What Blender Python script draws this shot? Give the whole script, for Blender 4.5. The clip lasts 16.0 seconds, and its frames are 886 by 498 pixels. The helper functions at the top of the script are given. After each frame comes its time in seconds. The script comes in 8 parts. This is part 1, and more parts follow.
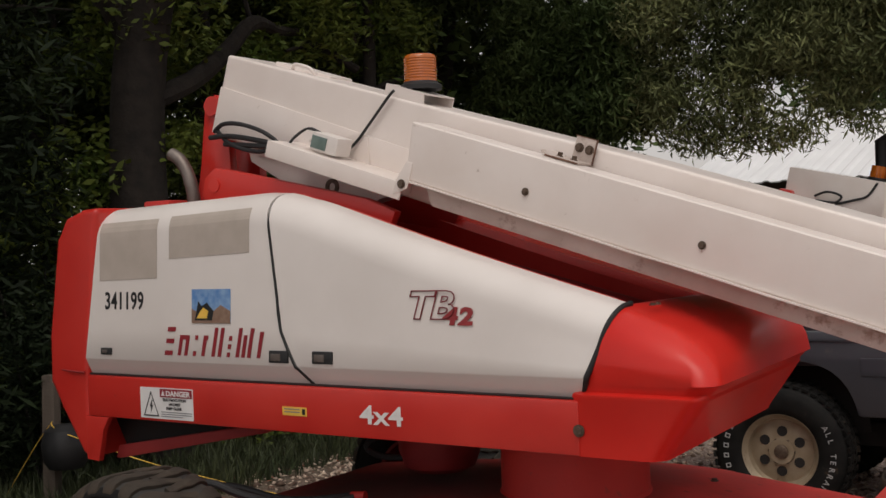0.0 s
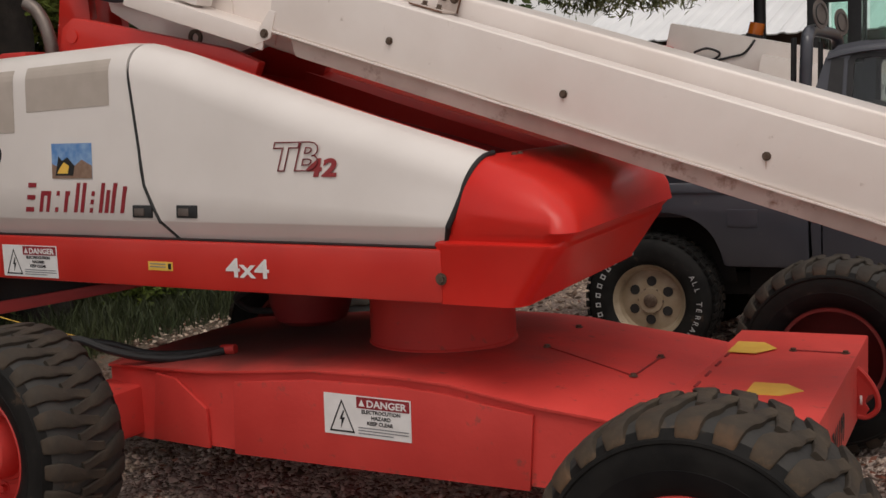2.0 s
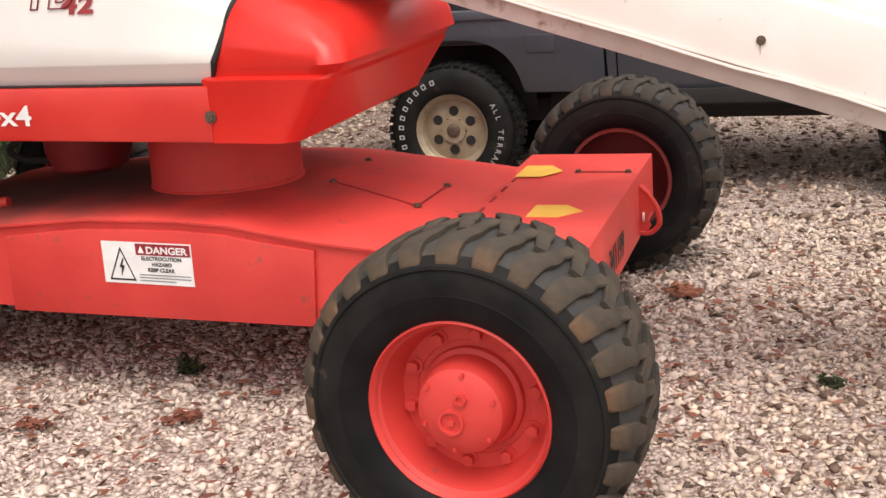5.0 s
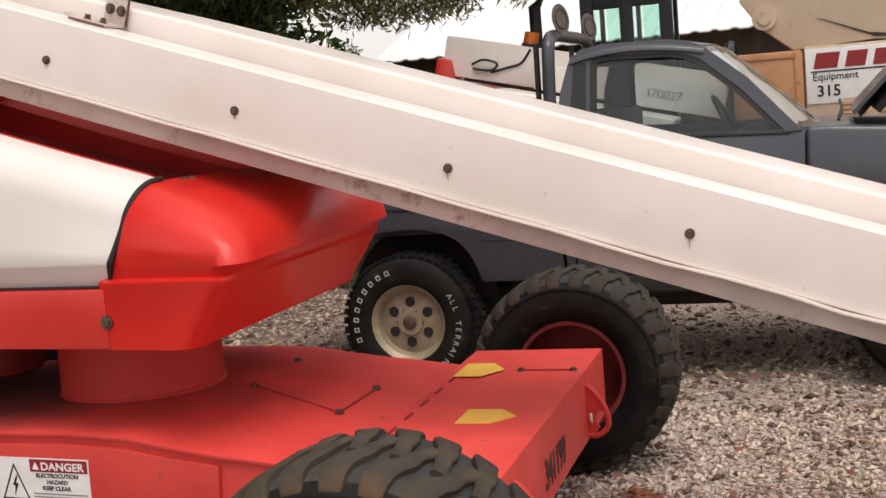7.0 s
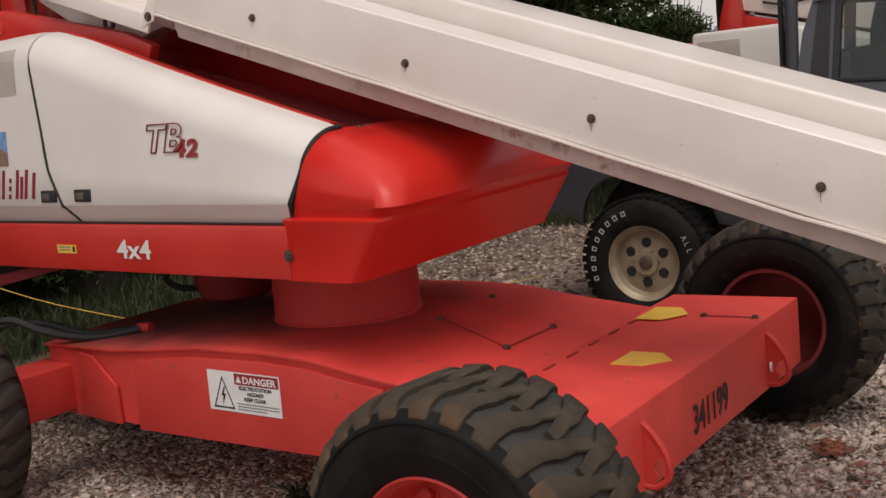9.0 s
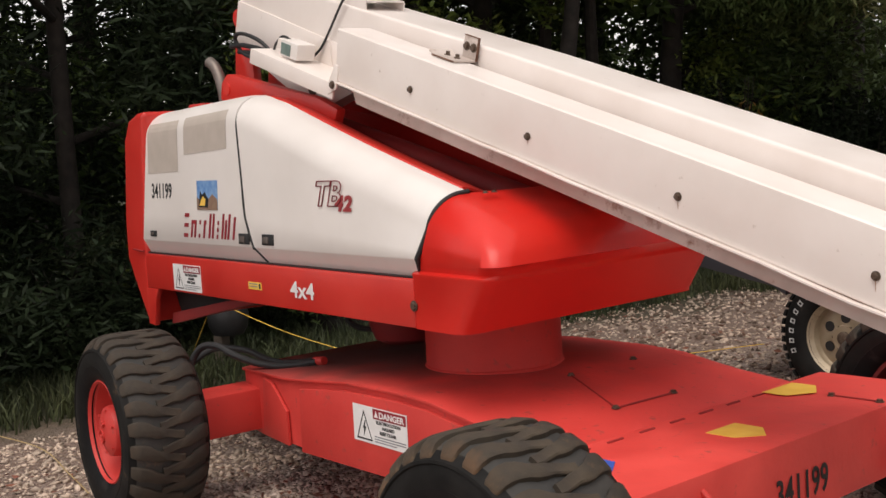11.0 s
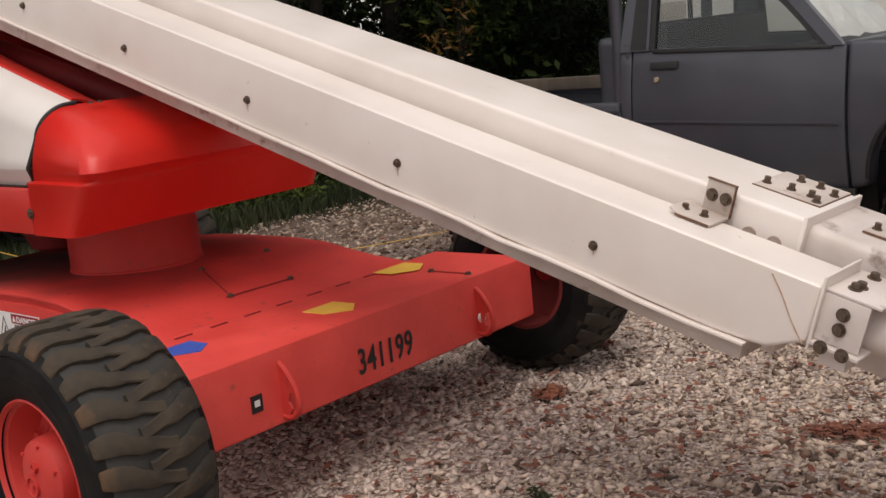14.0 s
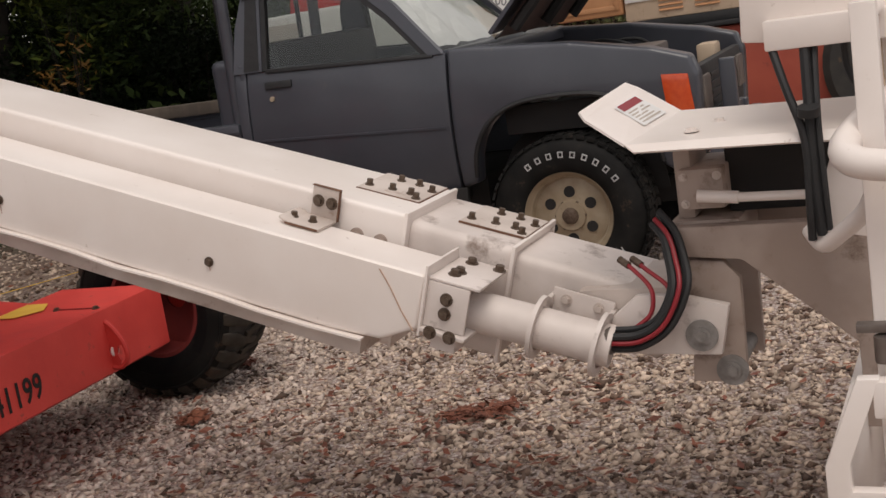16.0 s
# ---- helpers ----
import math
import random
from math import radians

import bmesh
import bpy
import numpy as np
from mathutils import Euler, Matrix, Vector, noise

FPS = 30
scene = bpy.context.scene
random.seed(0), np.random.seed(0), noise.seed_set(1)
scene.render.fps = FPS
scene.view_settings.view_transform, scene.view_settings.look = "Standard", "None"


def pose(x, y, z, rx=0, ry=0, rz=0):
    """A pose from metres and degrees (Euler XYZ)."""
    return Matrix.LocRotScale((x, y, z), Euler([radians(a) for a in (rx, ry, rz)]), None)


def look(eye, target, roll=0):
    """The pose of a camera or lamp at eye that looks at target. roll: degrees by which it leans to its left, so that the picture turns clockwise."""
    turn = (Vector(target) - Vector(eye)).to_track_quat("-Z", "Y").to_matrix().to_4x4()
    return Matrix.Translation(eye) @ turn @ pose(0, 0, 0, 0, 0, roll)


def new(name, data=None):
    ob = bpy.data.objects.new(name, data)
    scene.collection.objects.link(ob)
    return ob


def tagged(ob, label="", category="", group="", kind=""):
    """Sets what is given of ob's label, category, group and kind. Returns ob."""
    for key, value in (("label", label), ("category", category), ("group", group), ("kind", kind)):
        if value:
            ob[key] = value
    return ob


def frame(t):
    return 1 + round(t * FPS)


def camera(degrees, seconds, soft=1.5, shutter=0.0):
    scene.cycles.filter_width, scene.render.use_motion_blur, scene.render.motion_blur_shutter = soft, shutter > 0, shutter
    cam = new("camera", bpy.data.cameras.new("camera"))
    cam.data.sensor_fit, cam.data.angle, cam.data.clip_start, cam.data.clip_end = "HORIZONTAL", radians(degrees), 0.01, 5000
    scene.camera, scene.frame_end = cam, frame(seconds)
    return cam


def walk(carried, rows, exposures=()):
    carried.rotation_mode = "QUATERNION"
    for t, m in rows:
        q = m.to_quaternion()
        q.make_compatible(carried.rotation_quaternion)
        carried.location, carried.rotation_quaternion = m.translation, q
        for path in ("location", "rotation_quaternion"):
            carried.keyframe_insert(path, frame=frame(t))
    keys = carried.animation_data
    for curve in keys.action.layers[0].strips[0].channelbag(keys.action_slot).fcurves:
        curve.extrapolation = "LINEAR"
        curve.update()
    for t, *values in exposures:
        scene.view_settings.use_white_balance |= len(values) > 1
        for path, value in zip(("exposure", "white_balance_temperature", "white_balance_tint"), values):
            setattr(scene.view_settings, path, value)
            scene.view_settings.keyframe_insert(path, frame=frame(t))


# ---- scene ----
cam = camera(40.0, 16.0)
PATH = [
    (0, (0.425, 0.038, 1.687), (-0.647, 1.726, 1.669), -2.2),
    (0.5, (0.474, 0.064, 1.679), (-0.526, 1.796, 1.648), -2.4),
    (1, (0.504, 0.075, 1.668), (-0.457, 1.827, 1.577), -2.6),
    (1.5, (0.504, 0.087, 1.658), (-0.444, 1.84, 1.493), -2.4),
    (2, (0.512, 0.095, 1.642), (-0.411, 1.852, 1.392), -2.4),
    (2.5, (0.531, 0.128, 1.637), (-0.357, 1.887, 1.298), -2.9),
    (3, (0.574, 0.153, 1.618), (-0.268, 1.919, 1.205), -2.6),
    (3.5, (0.594, 0.195, 1.604), (-0.207, 1.961, 1.115), -2.2),
    (3.7, (0.606, 0.207, 1.592), (-0.183, 1.972, 1.08), -3.1),
    (5.8, (0.688, 0.303, 1.606), (0.039, 2.121, 1.084), -3.6),
    (6, (0.689, 0.338, 1.596), (0.017, 2.164, 1.133), -4.1),
    (6.5, (0.752, 0.502, 1.580), (0.072, 2.360, 1.280), -4.5),
    (7, (0.819, 0.613, 1.596), (0.14, 2.48, 1.361), -4.8),
    (7.5, (0.915, 0.657, 1.623), (0.19, 2.512, 1.442), -4.1),
    (8, (1.160, 0.627, 1.627), (0.183, 2.367, 1.489), -2.1),
    (8.5, (1.342, 0.587, 1.624), (0.185, 2.205, 1.415), -5.1),
    (8.7, (1.365, 0.625, 1.609), (0.221, 2.241, 1.325), -5.5),
    (10.8, (2.075, 0.953, 1.623), (0.536, 2.215, 1.426), -3.4),
    (11, (2.15, 0.941, 1.629), (0.601, 2.193, 1.454), -3.5),
    (11.5, (2.279, 1.017, 1.637), (0.733, 2.284, 1.562), -3.1),
    (12, (2.454, 1.115, 1.688), (0.87, 2.336, 1.696), 0.0),
    (12.5, (2.577, 1.172, 1.676), (1.002, 2.405, 1.693), -2.2),
    (13, (2.797, 1.199, 1.653), (1.277, 2.496, 1.587), -2.8),
    (13.5, (2.895, 1.219, 1.625), (1.47, 2.608, 1.413), -4.0),
    (14, (2.927, 1.181, 1.604), (1.617, 2.649, 1.242), -5.6),
    (14.5, (2.928, 1.208, 1.59), (1.72, 2.748, 1.179), -6.3),
    (15, (2.967, 1.196, 1.581), (1.879, 2.824, 1.176), -6.9),
    (15.5, (3.011, 1.183, 1.575), (2.057, 2.897, 1.186), -7.7),
    (16, (3.052, 1.171, 1.565), (2.216, 2.946, 1.175), -8.7),
]
walk(cam, [(t, look(eye, target, roll)) for t, eye, target, roll in PATH],
     [(0, -0.3), (0.5, -0.2), (1.5, -0.22), (2, -0.25), (2.5, 0.27), (3, 0.68), (3.5, 0.86), (5.8, 0.98), (6.5, 0.72), (7, 0.42), (8, 0.0), (8.7, -0.05), (11, 0.36), (11.5, 0.15), (12.5, 0.12), (13.5, 0.1), (14, 0.05), (15, 0.12), (15.5, 0.0), (16, -0.08)])

# ---- world, sun ----
SUN_EL, SUN_AZ = 64.0, 152.0     # soft overcast light from behind the camera
world = bpy.data.worlds.new("sky")
scene.world = world
world.use_nodes = True
wn = world.node_tree.nodes
sky = wn.new("ShaderNodeTexSky")
sky.sky_type, sky.sun_disc = "NISHITA", False
sky.sun_elevation, sky.sun_rotation = radians(SUN_EL), radians(SUN_AZ)
sky.air_density, sky.dust_density, sky.ozone_density = 1.0, 4.0, 1.0
mixw = wn.new("ShaderNodeMix")
mixw.data_type = "RGBA"
mixw.inputs["Factor"].default_value = 0.72
mixw.inputs["B"].default_value = (7.45, 6.9, 6.6, 1)
world.node_tree.links.new(sky.outputs[0], mixw.inputs["A"])
world.node_tree.links.new(mixw.outputs["Result"], wn["Background"].inputs[0])
wn["Background"].inputs[1].default_value = 0.12
sun = new("sun", bpy.data.lights.new("sun", "SUN"))
sun.data.energy, sun.data.angle, sun.data.color = 1.3, radians(35), (1.0, 0.93, 0.84)
az, el = radians(SUN_AZ), radians(SUN_EL)
sun.matrix_world = look((0, 0, 12), (-math.sin(az) * math.cos(el), -math.cos(az) * math.cos(el), 12 - math.sin(el)))

# ---- materials ----
def material(name, color, color2=None, scale=6.0, rough=0.5, metal=0.0, bump=0.0, bump_scale=60.0, spots=None, spot_scale=14.0, spot_amount=0.35,
             rough2=None, random_hue=0.0, coat=0.0, streak=0.0, spec=0.5):
    """A surface with broad and fine colour change, stains and a fine relief. Colours are linear."""
    m = bpy.data.materials.new(name)
    m.use_nodes = True
    nt = m.node_tree
    nodes, links = nt.nodes, nt.links
    b = nodes["Principled BSDF"]
    b.inputs["Metallic"].default_value = metal
    b.inputs["Coat Weight"].default_value = coat
    b.inputs["Specular IOR Level"].default_value = spec
    tc = nodes.new("ShaderNodeTexCoord")
    big = nodes.new("ShaderNodeTexNoise")
    big.inputs["Scale"].default_value, big.inputs["Detail"].default_value = scale, 6
    links.new(tc.outputs["Object"], big.inputs["Vector"])
    if streak:
        mp = nodes.new("ShaderNodeMapping")
        mp.inputs["Scale"].default_value = (1, 1, streak)
        links.new(tc.outputs["Object"], mp.inputs["Vector"])
        links.new(mp.outputs[0], big.inputs["Vector"])
    ramp = nodes.new("ShaderNodeValToRGB")
    ramp.color_ramp.elements[0].position, ramp.color_ramp.elements[1].position = 0.32, 0.68
    ramp.color_ramp.elements[0].color = (*color[:3], 1)
    ramp.color_ramp.elements[1].color = (*(color2 or color)[:3], 1)
    links.new(big.outputs["Fac"], ramp.inputs[0])
    out = ramp.outputs[0]
    if spots:
        sp = nodes.new("ShaderNodeTexNoise")
        sp.inputs["Scale"].default_value, sp.inputs["Detail"].default_value, sp.inputs["Roughness"].default_value = spot_scale, 9, 0.68
        links.new(tc.outputs["Object"], sp.inputs["Vector"])
        sr = nodes.new("ShaderNodeValToRGB")
        sr.color_ramp.elements[0].position, sr.color_ramp.elements[1].position = 0.72 - spot_amount * 0.4, 0.80 - spot_amount * 0.2
        links.new(sp.outputs["Fac"], sr.inputs[0])
        mx = nodes.new("ShaderNodeMix")
        mx.data_type = "RGBA"
        links.new(sr.outputs[0], mx.inputs["Factor"])
        links.new(out, mx.inputs["A"])
        mx.inputs["B"].default_value = (*spots[:3], 1)
        out = mx.outputs["Result"]
    if random_hue:
        oi = nodes.new("ShaderNodeNewGeometry")
        hs = nodes.new("ShaderNodeHueSaturation")
        mr = nodes.new("ShaderNodeMapRange")
        mr.inputs["To Min"].default_value, mr.inputs["To Max"].default_value = 1 - random_hue, 1 + random_hue
        links.new(oi.outputs["Random Per Island"], mr.inputs["Value"])
        links.new(mr.outputs[0], hs.inputs["Value"])
        links.new(out, hs.inputs["Color"])
        out = hs.outputs[0]
    links.new(out, b.inputs["Base Color"])
    fine = nodes.new("ShaderNodeTexNoise")
    fine.inputs["Scale"].default_value, fine.inputs["Detail"].default_value = bump_scale, 5
    links.new(tc.outputs["Object"], fine.inputs["Vector"])
    rr = nodes.new("ShaderNodeMapRange")
    rr.inputs["To Min"].default_value = max(0.03, rough - 0.08) if rough2 is None else rough
    rr.inputs["To Max"].default_value = min(1, rough + 0.12) if rough2 is None else rough2
    links.new(big.outputs["Fac"], rr.inputs["Value"])
    links.new(rr.outputs[0], b.inputs["Roughness"])
    if bump:
        bp = nodes.new("ShaderNodeBump")
        bp.inputs["Strength"].default_value, bp.inputs["Distance"].default_value = bump, 0.01
        links.new(fine.outputs["Fac"], bp.inputs["Height"])
        links.new(bp.outputs[0], b.inputs["Normal"])
    return m


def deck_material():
    """Weathered red paint with a broad grey-brown deck patch: dust, and painted turntable shade."""
    m = material("red deck paint with dust and painted shade", (0.60, 0.046, 0.038), (0.71, 0.062, 0.051), 4, 0.55, bump=0.12, bump_scale=40, spots=(0.24, 0.06, 0.045), spot_scale=16, spot_amount=0.30)
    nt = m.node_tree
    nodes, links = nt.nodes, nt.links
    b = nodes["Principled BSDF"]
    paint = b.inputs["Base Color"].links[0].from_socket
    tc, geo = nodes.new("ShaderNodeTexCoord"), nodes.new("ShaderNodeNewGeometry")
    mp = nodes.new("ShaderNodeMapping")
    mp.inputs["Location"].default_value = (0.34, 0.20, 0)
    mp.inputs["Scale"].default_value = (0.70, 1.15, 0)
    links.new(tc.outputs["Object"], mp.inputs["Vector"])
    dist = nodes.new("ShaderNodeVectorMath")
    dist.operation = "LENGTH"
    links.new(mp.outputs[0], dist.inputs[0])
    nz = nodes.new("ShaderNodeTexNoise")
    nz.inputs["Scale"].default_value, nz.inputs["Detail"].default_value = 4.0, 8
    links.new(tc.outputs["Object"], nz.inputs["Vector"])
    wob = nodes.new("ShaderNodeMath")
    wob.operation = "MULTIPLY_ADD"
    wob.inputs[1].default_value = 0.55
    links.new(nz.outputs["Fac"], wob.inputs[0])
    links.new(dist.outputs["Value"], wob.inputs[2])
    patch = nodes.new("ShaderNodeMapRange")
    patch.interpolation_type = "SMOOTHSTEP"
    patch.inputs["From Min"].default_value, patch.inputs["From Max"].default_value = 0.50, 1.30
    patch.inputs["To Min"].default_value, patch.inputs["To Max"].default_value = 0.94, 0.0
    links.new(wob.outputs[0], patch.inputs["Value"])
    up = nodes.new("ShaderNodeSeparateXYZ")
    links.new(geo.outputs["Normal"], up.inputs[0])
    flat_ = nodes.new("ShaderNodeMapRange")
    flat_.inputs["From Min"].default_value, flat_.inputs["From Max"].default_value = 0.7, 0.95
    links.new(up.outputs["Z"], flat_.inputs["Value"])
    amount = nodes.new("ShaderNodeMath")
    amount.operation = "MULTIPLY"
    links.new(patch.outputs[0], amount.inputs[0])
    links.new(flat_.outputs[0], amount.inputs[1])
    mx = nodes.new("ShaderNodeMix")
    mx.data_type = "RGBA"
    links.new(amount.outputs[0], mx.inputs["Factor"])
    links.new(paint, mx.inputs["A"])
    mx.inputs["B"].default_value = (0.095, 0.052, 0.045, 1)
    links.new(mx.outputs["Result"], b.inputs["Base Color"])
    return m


RED = material("red machine paint", (0.52, 0.022, 0.016), (0.60, 0.035, 0.024), 3, 0.33, bump=0.05, bump_scale=9, spots=(0.30, 0.05, 0.035), spot_scale=22, spot_amount=0.12, coat=0.15)
RED_DULL = material("weathered red chassis paint", (0.52, 0.034, 0.028), (0.61, 0.048, 0.038), 4, 0.55, bump=0.12, bump_scale=40, spots=(0.24, 0.06, 0.045), spot_scale=16, spot_amount=0.30)
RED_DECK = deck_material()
RED_FADED = material("sun-faded red box paint", (0.68, 0.060, 0.050), (0.80, 0.085, 0.070), 5, 0.5, bump=0.10, bump_scale=40, spots=(0.34, 0.07, 0.05), spot_scale=14, spot_amount=0.26)
RED_GLOSS = material("glossy red moulded cover", (0.60, 0.016, 0.011), (0.66, 0.026, 0.017), 2.5, 0.34, bump=0.04, bump_scale=7, coat=0.12, spec=0.35)
RIM_SHADE = material("inner rim red with painted shade", (0.15, 0.016, 0.016), (0.21, 0.026, 0.022), 8, 0.7, bump=0.1, bump_scale=30)
RED_DARK = material("dark red paint, also for shade", (0.24, 0.016, 0.018), (0.30, 0.024, 0.022), 6, 0.6, bump=0.1, bump_scale=30)
WHITE = material("cream-white boom paint", (0.77, 0.69, 0.64), (0.84, 0.77, 0.725), 3.5, 0.33, bump=0.05, bump_scale=25, spots=(0.42, 0.33, 0.27), spot_scale=22, spot_amount=0.16, coat=0.1)
WHITE_SCUFFED = material("scuffed cream tube paint", (0.57, 0.50, 0.46), (0.71, 0.635, 0.595), 5, 0.45, bump=0.08, bump_scale=30, spots=(0.21, 0.15, 0.12), spot_scale=8, spot_amount=0.36)
WHITE_DIRTY = material("grimy cream paint", (0.46, 0.385, 0.34), (0.64, 0.56, 0.51), 5, 0.55, bump=0.08, bump_scale=30, spots=(0.24, 0.13, 0.085), spot_scale=11, spot_amount=0.34)
PIN_GREY = material("greasy grey pin steel", (0.20, 0.185, 0.175), (0.30, 0.28, 0.265), 40, 0.5, metal=0.3, bump=0.15, bump_scale=80)
GRIME = material("grimy brown-stained cream paint", (0.32, 0.245, 0.205), (0.46, 0.375, 0.325), 5, 0.6, bump=0.1, bump_scale=30, spots=(0.12, 0.07, 0.045), spot_scale=8, spot_amount=0.4)
RUST_EDGE = material("rusty bare edge", (0.11, 0.05, 0.032), (0.19, 0.10, 0.06), 60, 0.8, bump=0.2)
RUST = material("rust streak", (0.44, 0.27, 0.19), (0.55, 0.40, 0.31), 40, 0.8)
HOOD = material("off-white fibreglass hood", (0.71, 0.665, 0.63), (0.79, 0.745, 0.71), 2.2, 0.30, bump=0.05, bump_scale=14, spots=(0.40, 0.33, 0.27), spot_scale=30, spot_amount=0.07)
VENT = material("beige vent mesh", (0.44, 0.385, 0.335), (0.49, 0.43, 0.38), 12, 0.7, bump=0.12, bump_scale=420)
BLACK = material("black rubber", (0.012, 0.012, 0.013), (0.02, 0.02, 0.021), 12, 0.6, bump=0.15, bump_scale=50)
SEAM = material("black rubber seal", (0.012, 0.012, 0.012), None, 12, 0.65)
def lug_material(caked):
    """Worn grey-brown rubber lugs, with rusty mud caked on their outer ends."""
    m = material("worn tyre lugs", (0.020, 0.015, 0.011), (0.044 + 0.016 * caked, 0.034 + 0.010 * caked, 0.024 + 0.004 * caked), 9, 0.8, bump=0.3, bump_scale=45, spots=(0.17, 0.095, 0.045), spot_scale=6, spot_amount=0.18 + 0.24 * caked)
    nt = m.node_tree
    nodes, links = nt.nodes, nt.links
    b = nodes["Principled BSDF"]
    rubber = b.inputs["Base Color"].links[0].from_socket
    tc, sep = nodes.new("ShaderNodeTexCoord"), nodes.new("ShaderNodeSeparateXYZ")
    links.new(tc.outputs["Object"], sep.inputs[0])
    off = nodes.new("ShaderNodeMath")
    off.operation = "SUBTRACT"
    off.inputs[1].default_value = 0.155
    links.new(sep.outputs["Y"], off.inputs[0])
    far = nodes.new("ShaderNodeMath")
    far.operation = "ABSOLUTE"
    links.new(off.outputs[0], far.inputs[0])
    nz, info = nodes.new("ShaderNodeTexNoise"), nodes.new("ShaderNodeObjectInfo")
    nz.noise_dimensions = "4D"
    nz.inputs["Scale"].default_value, nz.inputs["Detail"].default_value = 22.0, 6
    links.new(tc.outputs["Object"], nz.inputs["Vector"])
    w = nodes.new("ShaderNodeMath")
    w.operation = "MULTIPLY"
    w.inputs[1].default_value = 40.0
    links.new(info.outputs["Random"], w.inputs[0])
    links.new(w.outputs[0], nz.inputs["W"])
    wob = nodes.new("ShaderNodeMath")
    wob.operation = "MULTIPLY_ADD"
    wob.inputs[1].default_value = 0.10
    links.new(nz.outputs["Fac"], wob.inputs[0])
    links.new(far.outputs[0], wob.inputs[2])
    mud = nodes.new("ShaderNodeMapRange")
    mud.inputs["From Min"].default_value, mud.inputs["From Max"].default_value = 0.195, 0.235
    mud.inputs["To Max"].default_value = 0.8 * caked
    links.new(wob.outputs[0], mud.inputs["Value"])
    uneven = nodes.new("ShaderNodeMath")
    uneven.operation, uneven.use_clamp = "MULTIPLY_ADD", True
    uneven.inputs[1].default_value, uneven.inputs[2].default_value = 1.8, -0.5
    links.new(info.outputs["Random"], uneven.inputs[0])
    caking = nodes.new("ShaderNodeMath")
    caking.operation = "MULTIPLY"
    links.new(mud.outputs[0], caking.inputs[0])
    links.new(uneven.outputs[0], caking.inputs[1])
    mx = nodes.new("ShaderNodeMix")
    mx.data_type = "RGBA"
    links.new(caking.outputs[0], mx.inputs["Factor"])
    links.new(rubber, mx.inputs["A"])
    mx.inputs["B"].default_value = (0.13, 0.066, 0.030, 1)
    links.new(mx.outputs["Result"], b.inputs["Base Color"])
    return m


TYRE = lug_material(1.0)
TYRE_DRY = lug_material(0.2)
TREAD = material("grey tread rubber", (0.022, 0.021, 0.020), (0.045, 0.041, 0.036), 8, 0.75, bump=0.2, bump_scale=40, spots=(0.13, 0.08, 0.045), spot_scale=7, spot_amount=0.25)
TYRE_BLACK = material("black inner sidewall rubber", (0.004, 0.004, 0.005), (0.011, 0.010, 0.010), 9, 0.6, bump=0.12, bump_scale=40, spots=(0.030, 0.026, 0.024), spot_scale=7, spot_amount=0.3, spec=0.15)
TYRE_SIDE = material("tyre sidewall rubber", (0.006, 0.006, 0.006), (0.017, 0.016, 0.015), 9, 0.68, bump=0.15, bump_scale=40, spots=(0.09, 0.06, 0.038), spot_scale=9, spot_amount=0.28, spec=0.15)
STEEL = material("rusty bolt steel", (0.10, 0.065, 0.045), (0.17, 0.13, 0.10), 90, 0.55, metal=0.6, bump=0.2, bump_scale=200)
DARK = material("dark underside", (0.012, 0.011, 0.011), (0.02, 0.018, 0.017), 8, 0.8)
GREY_TUBE = material("dull grey pipe", (0.16, 0.13, 0.115), (0.22, 0.19, 0.17), 14, 0.45, metal=0.6, bump=0.1)
AMBER = material("amber beacon plastic", (0.42, 0.095, 0.008), (0.50, 0.13, 0.012), 10, 0.2, coat=0.5)
YELLOW = material("yellow decal", (0.78, 0.47, 0.06), (0.86, 0.56, 0.10), 14, 0.5, spots=(0.5, 0.3, 0.08), spot_scale=30, spot_amount=0.2)
BLUE = material("blue decal", (0.03, 0.10, 0.48), (0.05, 0.13, 0.55), 14, 0.45)
DECAL_MAROON = material("dark maroon decal", (0.15, 0.015, 0.019), (0.19, 0.020, 0.024), 18, 0.5)
DECAL_DULL_RED = material("dull red decal", (0.26, 0.026, 0.030), (0.32, 0.036, 0.038), 18, 0.5)
DECAL_GREY = material("greyed white tyre letters", (0.40, 0.40, 0.40), (0.52, 0.52, 0.52), 18, 0.6)
DECAL_WHITE = material("white decal", (0.72, 0.71, 0.70), (0.8, 0.79, 0.78), 18, 0.45)
DECAL_RED = material("dark red decal ink", (0.24, 0.012, 0.02), (0.28, 0.018, 0.026), 18, 0.45)
INK = material("black ink", (0.012, 0.012, 0.013), None, 18, 0.5)
INK_GREY = material("grey small print", (0.22, 0.22, 0.23), None, 18, 0.6)
PRIMER = material("grey primer paint", (0.050, 0.053, 0.066), (0.068, 0.072, 0.087), 2.5, 0.30, coat=0.2, bump=0.05, bump_scale=20, spots=(0.10, 0.10, 0.10), spot_scale=9, spot_amount=0.2)
TRIM = material("black trim", (0.014, 0.014, 0.015), (0.022, 0.022, 0.023), 20, 0.5)
ALLOY = material("tarnished cream alloy", (0.30, 0.235, 0.155), (0.42, 0.345, 0.25), 10, 0.45, metal=0.25, bump=0.1, spots=(0.2, 0.14, 0.09), spot_scale=18, spot_amount=0.3)
ORANGE_LENS = material("orange lens", (0.55, 0.06, 0.012), (0.62, 0.085, 0.016), 40, 0.2, coat=0.5)
ROOF = material("white corrugated roof sheet", (0.80, 0.81, 0.82), (0.88, 0.89, 0.90), 0.8, 0.4, bump=0.05, bump_scale=8)
